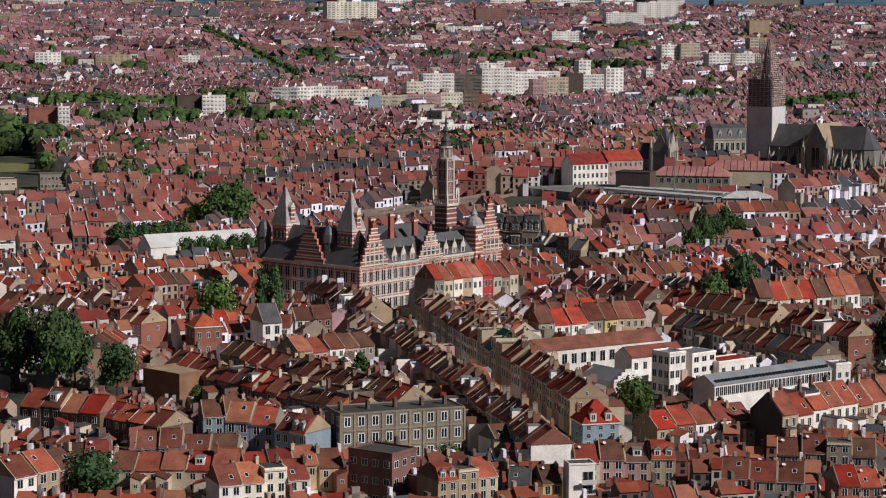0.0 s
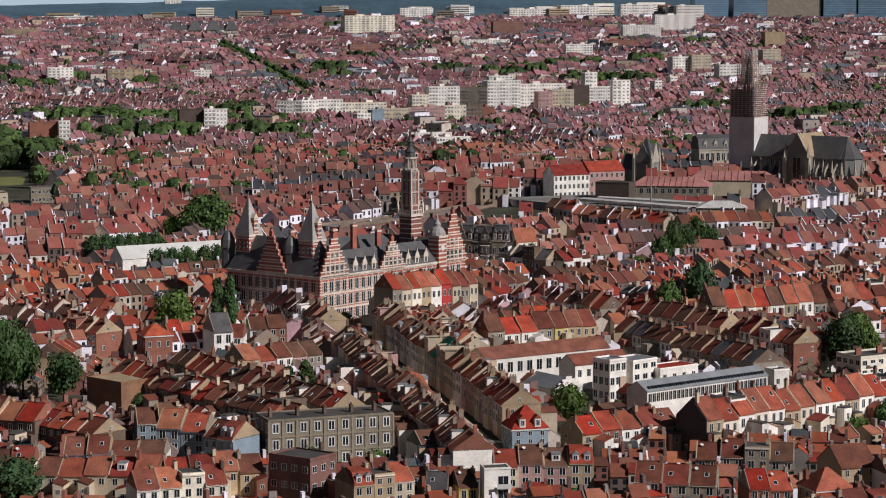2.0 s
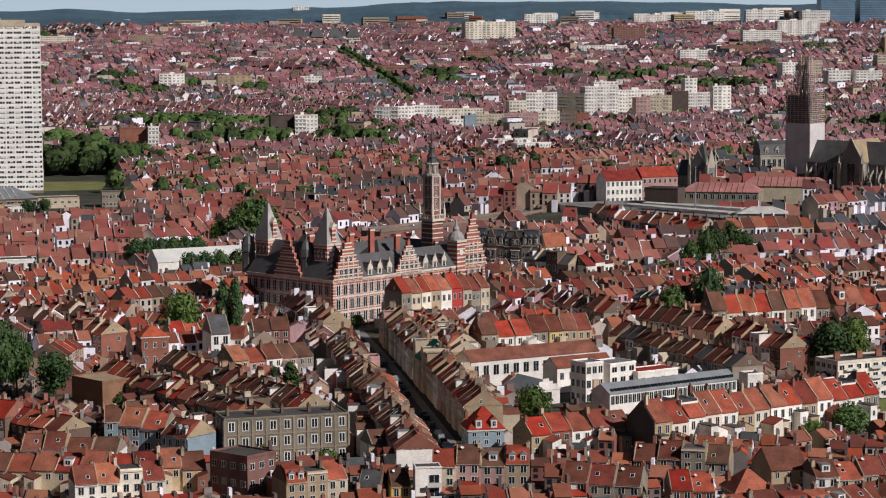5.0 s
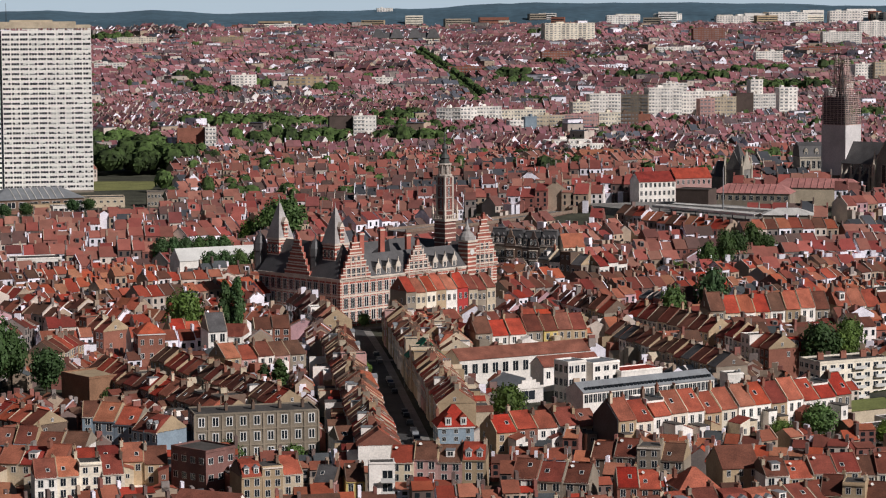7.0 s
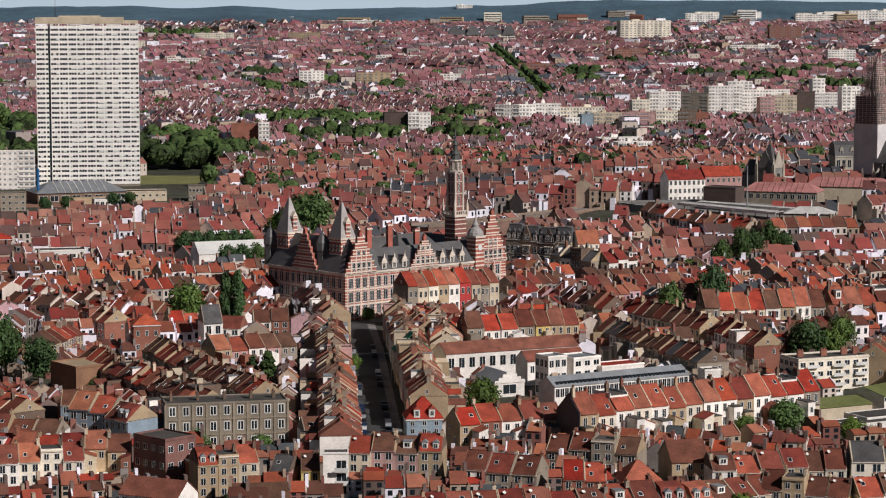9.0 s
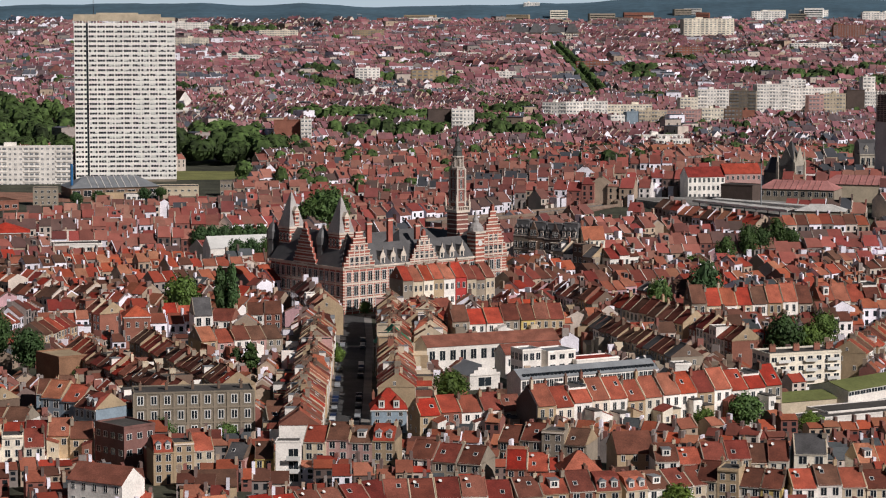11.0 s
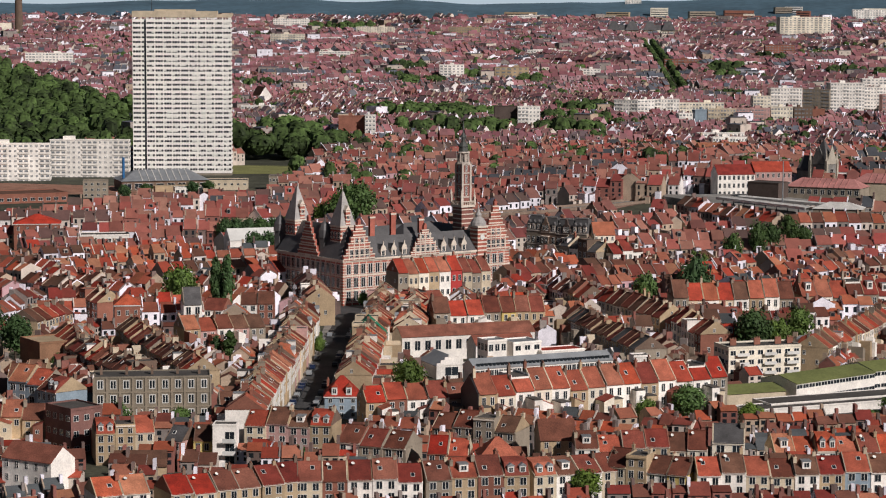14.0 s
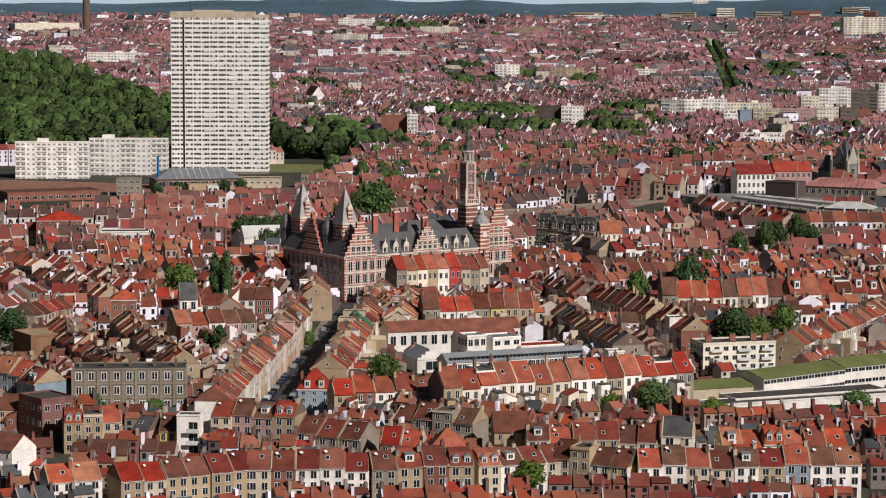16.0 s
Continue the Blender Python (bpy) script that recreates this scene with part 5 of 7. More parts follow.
def build_church():
    """The tower stands on the origin, the nave runs from it along local x."""
    ob = thing("church", pose(212, 1262, 7, rz=-42.7), "grey stone church with its tower wrapped in scaffolding", "church")
    bm = bmesh.new()
    box(bm, -5.5, -5.5, -8, 5.5, 5.5, 50, 0)
    for a in ((-6.3, -6.3), (4.7, -6.3), (-6.3, 4.7), (4.7, 4.7)):
        box(bm, a[0], a[1], -1, a[0] + 1.6, a[1] + 1.6, 44, 0)
    tower = part("tower", bm, CHURCH, ob, "grey stone tower")
    bm = bmesh.new()
    cone(bm, 0, 0, 50, 77, 4.6, 0.4, 8)
    part("spire", bm, CHURCH_DARK, tower)
    for name, a in (("tarpaulin", (-7.3, -7.4, 19, 7.3, -7.25, 45)), ("tarpaulin", (7.25, -7.3, 24, 7.4, 7.3, 45))):
        bm = bmesh.new()
        box(bm, *a)
        part(name, bm, SHEETING, tower, "white sheeting on the tower")
    # scaffolding in three tiers, each narrower than the last
    for z0, z1, half in ((45, 61, 7.0), (61, 71, 4.4), (71, 79, 2.9)):
        bm = bmesh.new()
        n = 6 if half > 6 else 4
        for i in range(n + 1):
            o = -half + 2 * half * i / n
            for s in (-half, half):
                box(bm, o - 0.14, s - 0.14, z0, o + 0.14, s + 0.14, z1 + 1.2, 1)
                box(bm, s - 0.14, o - 0.14, z0, s + 0.14, o + 0.14, z1 + 1.2, 1)
        z = z0
        while z < z1:
            for s in (-half, half):
                box(bm, -half, s - 0.5, z, half, s + 0.5, z + 0.25, 0)
                box(bm, s - 0.5, -half, z, s + 0.5, half, z + 0.25, 0)
                box(bm, -half, s - 0.1, z + 1.1, half, s + 0.1, z + 1.3, 1)
                box(bm, s - 0.1, -half, z + 1.1, s + 0.1, half, z + 1.3, 1)
            z += 2.0
        part("scaffolding", bm, [PLANK, TUBE], tower, "rusty scaffolding round the spire")
        if half < 6:
            continue
        bm = bmesh.new()
        box(bm, -half + 0.5, -half - 0.08, z0, half * 0.85, -half + 0.06, z1 - 1.5)
        part("scaffold_netting", bm, NETTING, tower, "dark netting on the scaffolding")
    # nave, transept and choir
    eave, ridge = 25.5, 36.5
    bm = bmesh.new()
    box(bm, 5.5, -8, -8, 57, 8, eave, 0)
    box(bm, 29, -13.5, -8, 42, 13.5, eave + 1, 0)
    prism(bm, [(29, eave + 1), (42, eave + 1), (35.5, ridge + 1.6)], -13.7, -13.0, "y", 0)
    prism(bm, [(28.6, eave + 1.2), (29.4, eave + 1.2), (35.5, ridge + 1.6), (35.5, ridge + 2.5)], -13.9, -12.9, "y", 1)
    prism(bm, [(42.4, eave + 1.2), (41.6, eave + 1.2), (35.5, ridge + 1.6), (35.5, ridge + 2.5)], -13.9, -12.9, "y", 1)
    cone(bm, 57, 0, -8, eave, 8, 8, 10, 0)
    part("nave", bm, [CHURCH, CHURCH_PALE], ob, "grey stone nave and transept")
    bm = bmesh.new()
    hipped(bm, 5.5, -8.6, 57.2, 8.6, eave, ridge, "x", 0, 0)
    part("nave_roof", bm, CHURCH_DARK, ob, "dark slate nave roof")
    # Sand colour paints the sunlight on the transept's visible slope
    bm = bmesh.new()
    hipped(bm, 28.6, -13.0, 42.4, 13.6, eave + 1, ridge + 1.4, "y", 0, 0)
    part("transept_roof", bm, WALL["sand"], ob, "transept roof, sand-coloured for its sunlit slope")
    bm = bmesh.new()
    cone(bm, 57, 0, eave, ridge, 8.6, 0.2, 10)
    part("apse_roof", bm, CHURCH_DARK, ob)
    bm = bmesh.new()
    box(bm, 8, -12.5, -8, 56, -8, 17, 0)
    prism(bm, [(-12.7, 17), (-8, 17), (-8, 20.5)], 7.8, 56.2, "x", 1)
    part("side_aisle", bm, [CHURCH, CHURCH_DARK], ob, "low stone side aisle under a slate lean-to")
    for x in (9, 14.5, 20, 25.5, 45, 50, 55):
        bm = bmesh.new()
        box(bm, x, -14.6, -8, x + 1.1, -12.5, 19, 0)
        prism(bm, [(-13.6, 17.0), (-8, 22.5), (-8, 23.6), (-13.6, 18.4)], x + 0.25, x + 0.85, "x", 0)
        cone(bm, x + 0.55, -13.8, 19, 25.5, 0.95, 0.05, 4, 0)
        part("buttress", bm, CHURCH_PALE, ob, "pale flying buttress with a pinnacle")
    for i in range(5):
        a = radians(-80 + 40 * i)
        bm = bmesh.new()
        box(bm, 8.0, -0.6, -8, 10.4, 0.6, 18, 0)
        cone(bm, 9.6, 0, 18, 24.5, 1.0, 0.05, 4, 0)
        part("buttress", bm, CHURCH_PALE, ob, "pale apse buttress with a pinnacle", pose(57, 0, 0, rz=math.degrees(a)))
    for x in (29, 42):
        bm = bmesh.new()
        box(bm, x - 1, -15, -8, x + 1, -12.6, 26, 0)
        cone(bm, x, -13.8, 26, 33, 1.3, 0.05, 4, 0)
        part("corner_pier", bm, CHURCH_PALE, ob, "pale corner pier with a pinnacle")
    for x in (12, 17.5, 23, 48, 53):
        part("window", window_mesh(2.0, 5.0), None, ob, "", pose(x, -8.03, 20.2))
        part("window", window_mesh(2.2, 6.5), None, ob, "", pose(x, -12.53, 8.5))
    part("window", window_mesh(4.6, 11.0), None, ob, "", pose(35.5, -13.75, 15))


build_church()
# turreted chapel and the arcaded school beside the church
chapel = thing("chapel", pose(158.3, 1262, 12, rz=-35), "dark stone chapel with a steep slate roof and pale pinnacles", "chapel")
bm = bmesh.new()
box(bm, -5, -5, -2, 5, 5, 17, 0)
# Sunward gable painted pale as if lit, the shaded one dark
prism(bm, [(-5, 17), (5, 17), (0, 27)], 4.8, 5.3, "x", 1)
prism(bm, [(-5, 17), (5, 17), (0, 27)], -5.2, -4.7, "y", 0)
part("body", bm, [CHURCH, CHURCH_PALE], chapel)
bm = bmesh.new()
pyramid(bm, -5.3, -5.3, 5.3, 5.3, 17, 30, 0.2)
part("roof", bm, CHURCH_DARK, chapel)
for px, py in ((-5, -5), (5, -5), (5, 5)):
    bm = bmesh.new()
    box(bm, px - 0.7, py - 0.7, -2, px + 0.7, py + 0.7, 19)
    cone(bm, px, py, 19, 25, 0.9, 0.05, 4)
    part("pinnacle", bm, CHURCH_PALE, chapel)
part("window", window_mesh(2.4, 7.5), None, chapel, "", pose(5.32, 0, 7, rz=90))
bm = bmesh.new()
box(bm, -14, -4, -2, -5, 4, 13, 0)
hipped(bm, -14.3, -4.4, -5, 4.4, 13, 21, "x", 2, 1)
part("chancel", bm, [CHURCH, CHURCH_DARK], chapel, "low wing under a dark slate roof")

school = thing("arcaded_school", pose(201.5, 1331, 16, rz=8), "pale stone building with two rows of arches and a slate mansard", "building")
bm = bmesh.new()
box(bm, 0, 0, -4, 19, 13, 14.5, 0)
for z in (6.4, 14.0):
    box(bm, -0.3, -0.35, z, 19.3, 0, z + 0.7, 0)
part("body", bm, CHURCH_PALE, school)
bm = bmesh.new()
prism(bm, [(-0.3, 14.6), (1.8, 20.5), (6.5, 22.5), (11.2, 20.5), (13.3, 14.6)], -0.3, 19.3, "x")
part("mansard_roof", bm, CHURCH_DARK, school)
for i in range(6):
    part("window", window_mesh(2.0, 4.4), None, school, "", pose(1.7 + 3.1 * i, -0.03, 8.2))
    part("window", window_mesh(2.0, 4.6), None, school, "", pose(1.7 + 3.1 * i, -0.03, 0.8))
for i in range(3):
    c = 3.5 + 6 * i
    bm = bmesh.new()
    box(bm, c - 1, 0.2, 14.8, c + 1, 2.5, 18.2, 0)
    prism(bm, [(c - 1.2, 18.2), (c + 1.2, 18.2), (c, 19.8)], 0.1, 2.6, "y", 0)
    dormer = part("dormer", bm, CHURCH_PALE, school, "pale stone dormer")
    part("window", window_mesh(1.2, 2.2), None, dormer, "", pose(c, 0.19, 15.4))

# ---- railway: viaduct, platforms and goods sheds ----
PINK_SHEET = material("faded_sheet_roof", (0.43, 0.19, 0.17), 0.75, 0.05, 0.8, 0.2)
PALE_SHEET = material("pale_sheet_roof", (0.6, 0.57, 0.53), 0.6, 0.05, 0.8, 0.2)
DECK = material("station_deck", (0.24, 0.225, 0.205), 0.9, 0.0, 0.4, 0.3)
PARAPET = material("viaduct_parapet", (0.23, 0.165, 0.125), 0.9, 0.0, 0.6, 0.25)
VIADUCT = material("viaduct_brick", (0.2, 0.12, 0.095), 0.9, 0.0, 0.6, 0.25)
VIADUCT_LINE = [(-14, 1086), (17, 1116), (49, 1155), (77, 1198)]
for (xa, ya), (xb, yb) in zip(VIADUCT_LINE, VIADUCT_LINE[1:]):
    length = math.hypot(xb - xa, yb - ya)
    via = thing("railway_viaduct", pose(xa, ya, 0, rz=math.degrees(math.atan2(yb - ya, xb - xa))), "long brown-brick railway viaduct with a weathered parapet", "viaduct", kind="structure")
    bm = bmesh.new()
    box(bm, 0, 0, -2, length, 12, 13.6)
    part("embankment_wall", bm, VIADUCT, via)
    for y0 in (-0.25, 11.6):
        bm = bmesh.new()
        box(bm, 0.002, y0, 13.6, length - 0.002, y0 + 0.6, 15.0)
        part("parapet", bm, PARAPET, via, "weathered brown parapet")
    bm = bmesh.new()
    box(bm, 0.01, 0.4, 13.6, length - 0.01, 11.5, 13.9)
    part("track_bed", bm, DECK, via)
bm = bmesh.new()
prism(bm, [(77, 1184), (103, 1145.5), (144.5, 1093), (170, 1102), (178, 1150), (120, 1207), (75, 1196)], 8, 17, "z")
solid("station_yard", bm, [DECK], Matrix(), "raised grey station yard beside the platforms", "railway yard", kind="structure")
# two long platform canopies with pale edges
for x, y, turn, length, wide in ((102.5, 1145, -51.5, 66, 7), (112, 1152, -43, 56, 6)):
    canopy = thing("platform_canopy", pose(x, y, 17, rz=turn), "long grey platform canopy with pale edges", "canopy", "platform canopies")
    bm = bmesh.new()
    prism(bm, [(0, 2.9), (wide / 2, 3.5), (wide, 2.9), (wide, 3.15), (wide / 2, 3.75), (0, 3.15)], 0, length, "x")
    part("roof", bm, PALE_SHEET, canopy)
    for y0 in (-0.25, wide):
        bm = bmesh.new()
        box(bm, 0, y0, 2.2, length, y0 + 0.25, 3.4)
        part("fascia", bm, WALL["white"], canopy)
    bm = bmesh.new()
    cone(bm, 0, wide / 2, 0, 3.0, 0.2, 0.2, 6)
    post = mesh(bm, "post", [DARK])
    for k in range(9):
        part("post", post, None, canopy, "", pose(1 + (length - 2) * k / 8, 0, 0))
hub = thing("station_concourse", pose(147, 1090, 17, rz=-10), "low concourse under a pale pointed sheet roof", "hall")
bm = bmesh.new()
box(bm, 0, 0, -1, 22, 14, 3.2)
part("body", bm, WALL["grey"], hub)
bm = bmesh.new()
hipped(bm, -0.6, -0.6, 22.6, 14.6, 3.2, 6.0, "x", 7)
part("roof", bm, PALE_SHEET, hub)


def goods_shed(x, y, turn, w, d, eave, rise, wall, label, bays):
    """A long shed with a hipped, seamed sheet roof and a row of windows."""
    ob = thing("goods_shed", pose(x, y, 17, rz=turn), label, "shed", "goods sheds")
    bm = bmesh.new()
    box(bm, 0, 0, -4, w, d, eave)
    part("body", bm, wall, ob)
    bm = bmesh.new()
    hipped(bm, -0.5, -0.5, w + 0.5, d + 0.5, eave, eave + rise, "x", 6)
    part("roof", bm, PINK_SHEET, ob, "faded pinkish-red sheet roof")
    for i in range(bays):
        part("window", window_mesh(2.0, 2.6), None, ob, "", pose(w * (i + 0.5) / bays, -0.02, eave - 3.6))
    for k in range(9):
        bm = bmesh.new()
        prism(bm, [(-0.6, eave + 0.02), (d / 2, eave + rise + 0.02), (d / 2, eave + rise + 0.3), (-0.6, eave + 0.3)], w * (0.2 + 0.6 * k / 8) - 0.1, w * (0.2 + 0.6 * k / 8) + 0.1, "x")
        part("roof_seam", bm, PINK_SHEET, ob)
    return ob


# Grey wall colour carries the shade on the first shed's front
goods_shed(137, 1194, -18, 38, 18, 5.2, 4.0, WALL["grey"], "long pale shed with a faded pink hipped roof", 11)
goods_shed(171, 1221, -16, 44, 18, 5.6, 4.2, WALL["cream"], "long shed with a pinkish-red ribbed roof", 0)
flat_block("signal_building", 118, 1187, -28, 17, 11, 11, WALL["umber"], "dark flat-roofed railway building", "building", 0, 0, 0.4)
bm = bmesh.new()
cone(bm, 0, 0, 0, 22, 0.35, 0.2, 8)
solid("signal_mast", bm, ZINC, pose(134, 1130, 17), "tall thin grey mast in the station yard", "mast")
gabled("white_terrace", 103, 1220, 18, 20, 12, 12.2, 4.6, WALL["white"], ROOF["maroon"], "tall white terrace with three rows of windows", "building", 8, 3, (1.3, 2.3))
gabled("pale_terrace", 122, 1226.2, 18, 20, 12, 13.5, 4.6, WALL["pink"], ROOF["red"], "tall pale-pink terrace with a red roof", "building", 7, 3, (1.3, 2.2))
gabled("white_tent", -107, 1000, 25, 48, 12, 10.5, 4.5, WALL["white"], FRAME, "white marquee hall with a pale roof", "hall", 0)
hall = thing("glazed_hall", pose(-247, 1366, 0, rz=24), "brown hall under a hipped roof of grey glass and metal", "hall")
bm = bmesh.new()
box(bm, 0, 0, -0.5, 52, 28, 6.2)
part("body", bm, WALL["brown"], hall)
bm = bmesh.new()
hipped(bm, -0.8, -0.8, 52.8, 28.8, 6.2, 12.0, "x", 11)
part("roof", bm, ZINC, hall, "grey glass and metal roof")
bm = bmesh.new()
prism(bm, [(-0.9, 6.35), (14, 12.1), (14, 12.35), (-0.9, 6.6)], 0, 0.25, "x")
rib = mesh(bm, "roof_rib", [WALL["white"]])
for k in range(8):
    part("roof_rib", rib, None, hall, "", pose(12 + 4 * k, 0, 0))
window_row(hall, [3.25 + 6.5 * k for k in range(8)], (1.4,), 4.6, 3.4, -0.02, rim=0.12)
bm = bmesh.new()
box(bm, 18, -9, -0.5, 46, -0.1, 3.6)
part("entrance_wing", bm, WALL["sand"], hall, "low sandy entrance wing")
flat_block("concrete_annex", -259, 1322, 12, 14, 11, 9.5, WALL["grey"], "square grey concrete annex with a flat roof", "building", 3, 4, 0.5, (1.6, 1.4))
flat_block("brick_depot", -306, 1266, 33, 54, 26, 5.0, WALL["brick"], "long low brick depot with a rust-brown flat roof", "depot", 1, 12, 0.4, (2.6, 1.8), roof=ROOF["brown"])
flat_block("plaza_kiosk", -212, 1352, 20, 18, 9, 4.0, WALL["white"], "low white pavilion beside the tower block", "pavilion", 1, 6, 0.3, (2.0, 1.8))
corner_house(-208, 1052, 14, 21, 14, 12.0, 4.0, WALL["brick"], ROOF["red"], "large red-brick house with a red hipped roof", 5)
flat_block("white_workshop", -183, 1034, 14, 22, 12, 8, WALL["white"], "white workshop with a flat roof and wide windows", "workshop", 2, 6, 0.4, (2.2, 1.6))
flat_block("grey_tenement", -249, 1046, 14, 14, 11, 13.5, WALL["grey"], "grey tenement with four rows of windows", "apartment building", 4, 5, 0.5, (1.2, 1.8))
flat_block("stepped_terrace", -222, 1384, 10, 46, 16, 5.5, WALL["cream"], "pale stepped terrace building beside the tower block", "building", 1, 12, 0.5, (1.6, 1.2), floor0=2.0)
flat_block("grey_office", -164, 1392, 8, 28, 12, 8.5, WALL["grey"], "long grey office strip with rows of windows", "office building", 2, 14, 0.3, (1.3, 1.8))
flat_block("grey_office", -135.5, 1396, 8, 24, 10, 7, WALL["grey"], "low grey office strip with a flat roof", "office building", 2, 10, 0.3, (1.3, 1.6), roof=PALE_SHEET)
bm = bmesh.new()
cone(bm, 0, 0, 0, 20, 0.8, 0.8, 8)
solid("blue_mast", bm, material("blue_paint", (0.03, 0.15, 0.35), 0.5), pose(-248, 1373, 0), "tall blue steel mast", "mast")
turret = thing("domed_turret", pose(-180, 1750, 0), "round stone turret with a green copper dome", "turret")
bm = bmesh.new()
cone(bm, 0, 0, -2, 9, 4.2, 4, 12, 0)
turned(bm, 0, 0, [(4.5, 9), (4.5, 9.8), (2.6, 10), (2.6, 12.5)], 12, 0)
part("drum", bm, WALL["sand"], turret)
bm = bmesh.new()
turned(bm, 0, 0, [(2.9, 12.5), (2.7, 14), (1.7, 15.6), (0.5, 16.4), (0.05, 18.5)], 12, 0)
part("dome", bm, material("verdigris", (0.3, 0.42, 0.38), 0.6), turret, "pale green copper dome")
bm = bmesh.new()
prism(bm, [(-385, 1330), (-212, 1352), (-212, 1400), (-385, 1425)], 0.0, 0.1, "z")
solid("forecourt", bm, [material("brick_paving", (0.3, 0.15, 0.1), 0.9, 0.0, 0.6, 0.3)], Matrix(), "terracotta brick forecourt below the tower block", "paving", kind="structure")
bm = bmesh.new()
prism(bm, [(-216, 1516), (-176, 1524), (-178, 1594), (-228, 1594)], 0.0, 0.12, "z")
solid("lawn", bm, [material("dry_lawn", (0.2, 0.2, 0.07), 0.95, 0.0, 0.3, 0.25)], Matrix(), "sunlit lawn at the edge of the park", "lawn", kind="structure")


# halls and civic buildings further off
def palace(x, y, turn, w, label):
    ob = thing("civic_building", pose(x, y, ground_z(x, y), rz=turn), label, "civic building")
    bm = bmesh.new()
    box(bm, 0, 0, -2, w, 24, 16)
    part("body", bm, WALL["ivory"], ob)
    bm = bmesh.new()
    hipped(bm, 0, 0, w, 24, 16, 24, "x", 8)
    part("roof", bm, SLATE, ob)
    for k in (0.2, 0.8):
        bm = bmesh.new()
        pyramid(bm, w * k - 11, -2, w * k + 11, 20, 16, 30, 4)
        part("pavilion_roof", bm, SLATE, ob)
    bm = bmesh.new()
    for i in range(int(w / 4)):
        for z in (3, 9):
            box(bm, 1.2 + 4 * i, -0.1, z, 3.0 + 4 * i, -0.02, z + 4)
    part("glazing", bm, GLASS, ob, "rows of tall windows")


palace(-79, 3820, 2, 48, "pale civic building with grey hipped pavilion roofs")
palace(-22, 3822, 2, 48, "second pale wing with grey hipped pavilion roofs")
flat_block("goods_hall", 128, 1600, -4, 62, 30, 9, WALL["grey"], "long low hall with a grey sheet roof", "hall", 0, 0, 0.2, roof=ZINC)
flat_block("goods_hall", 196, 1600, -4, 50, 26, 11, WALL["brown"], "dark low hall with a grey sheet roof", "hall", 0, 0, 0.2, roof=ZINC)
gabled("sandy_hall", 92, 1470, 16, 26, 18, 10, 4, WALL["sand"], ROOF["orange"], "sandy hall with an orange roof", "hall", 6, 1, (2.4, 4), [4])
gabled("white_chapel", -364, 2350, -58, 22, 16, 12, 11, WALL["white"], ROOF["brown"], "pale gabled chapel with a plain end wall", "chapel")
slab(-325, 2110, 6, 30, 12, 16, "white mansion with rows of windows", "white", 4, 10)
slab(-215, 2700, 10, 28, 14, 25, "white flats with a shaded side", "white", 8, 6)
slab(-150, 2680, 8, 38, 16, 24, "beige flats with a hipped outline", "sand", 6, 6)
for gx, gy, gw, gh, wall in ((160, 3300, 40, 20, "brick"), (330, 3450, 70, 18, "white"), (520, 3380, 60, 20, "brick"), (430, 3150, 36, 26, "white"), (560, 2700, 30, 24, "white"), (-420, 3100, 40, 18, "white"),
                             (-560, 3500, 50, 22, "ivory"), (-470, 3750, 60, 22, "ivory"), (-330, 3800, 50, 20, "sand"), (250, 2560, 26, 22, "white"), (600, 3650, 60, 30, "white"), (30, 3050, 50, 14, "brick"),
                             (-160, 3250, 60, 14, "white"), (-640, 3950, 60, 24, "white"), (-60, 2760, 24, 18, "white"), (420, 3780, 50, 30, "brick"), (700, 3900, 70, 34, "white")):
    slab(gx, gy, 6, gw, 15, gh, WALLS[wall][1] + " flats among the far houses", wall, max(4, int(gh / 3)), max(4, int(gw / 4)))


# ---- the town further off ----
AVENUE_Y, AVENUE_X = (2540, 2610, 2783, 3054, 3300, 3690), (60, 55, 45, 29, 13, -14)


def avenue(y):
    """Where the tree-lined avenue runs."""
    return float(np.interp(y, AVENUE_Y, AVENUE_X))


CLUMPS = [(-198, 1669, 31), (-231, 1856, 26), (-155, 2105, 34), (-82, 1880, 16), (-14, 1880, 27), (-30, 2225, 21), (109, 2790, 13), (-193, 2728, 16), (-277, 2902, 20), (312, 2816, 39), (396, 2669, 44),
          (411, 2975, 35), (106, 2926, 20), (164, 3162, 15), (-108, 2666, 12), (-532, 3964, 55), (215, 4050, 38), (-168, 2136, 45), (-227, 2628, 24), (-105, 2084, 29), (-73, 1923, 13), (-21, 2031, 28),
          (248, 2873, 20), (423, 2658, 12), (520, 3079, 18), (396, 2195, 13), (451, 2047, 19), (509, 2130, 15), (676, 3490, 16)]


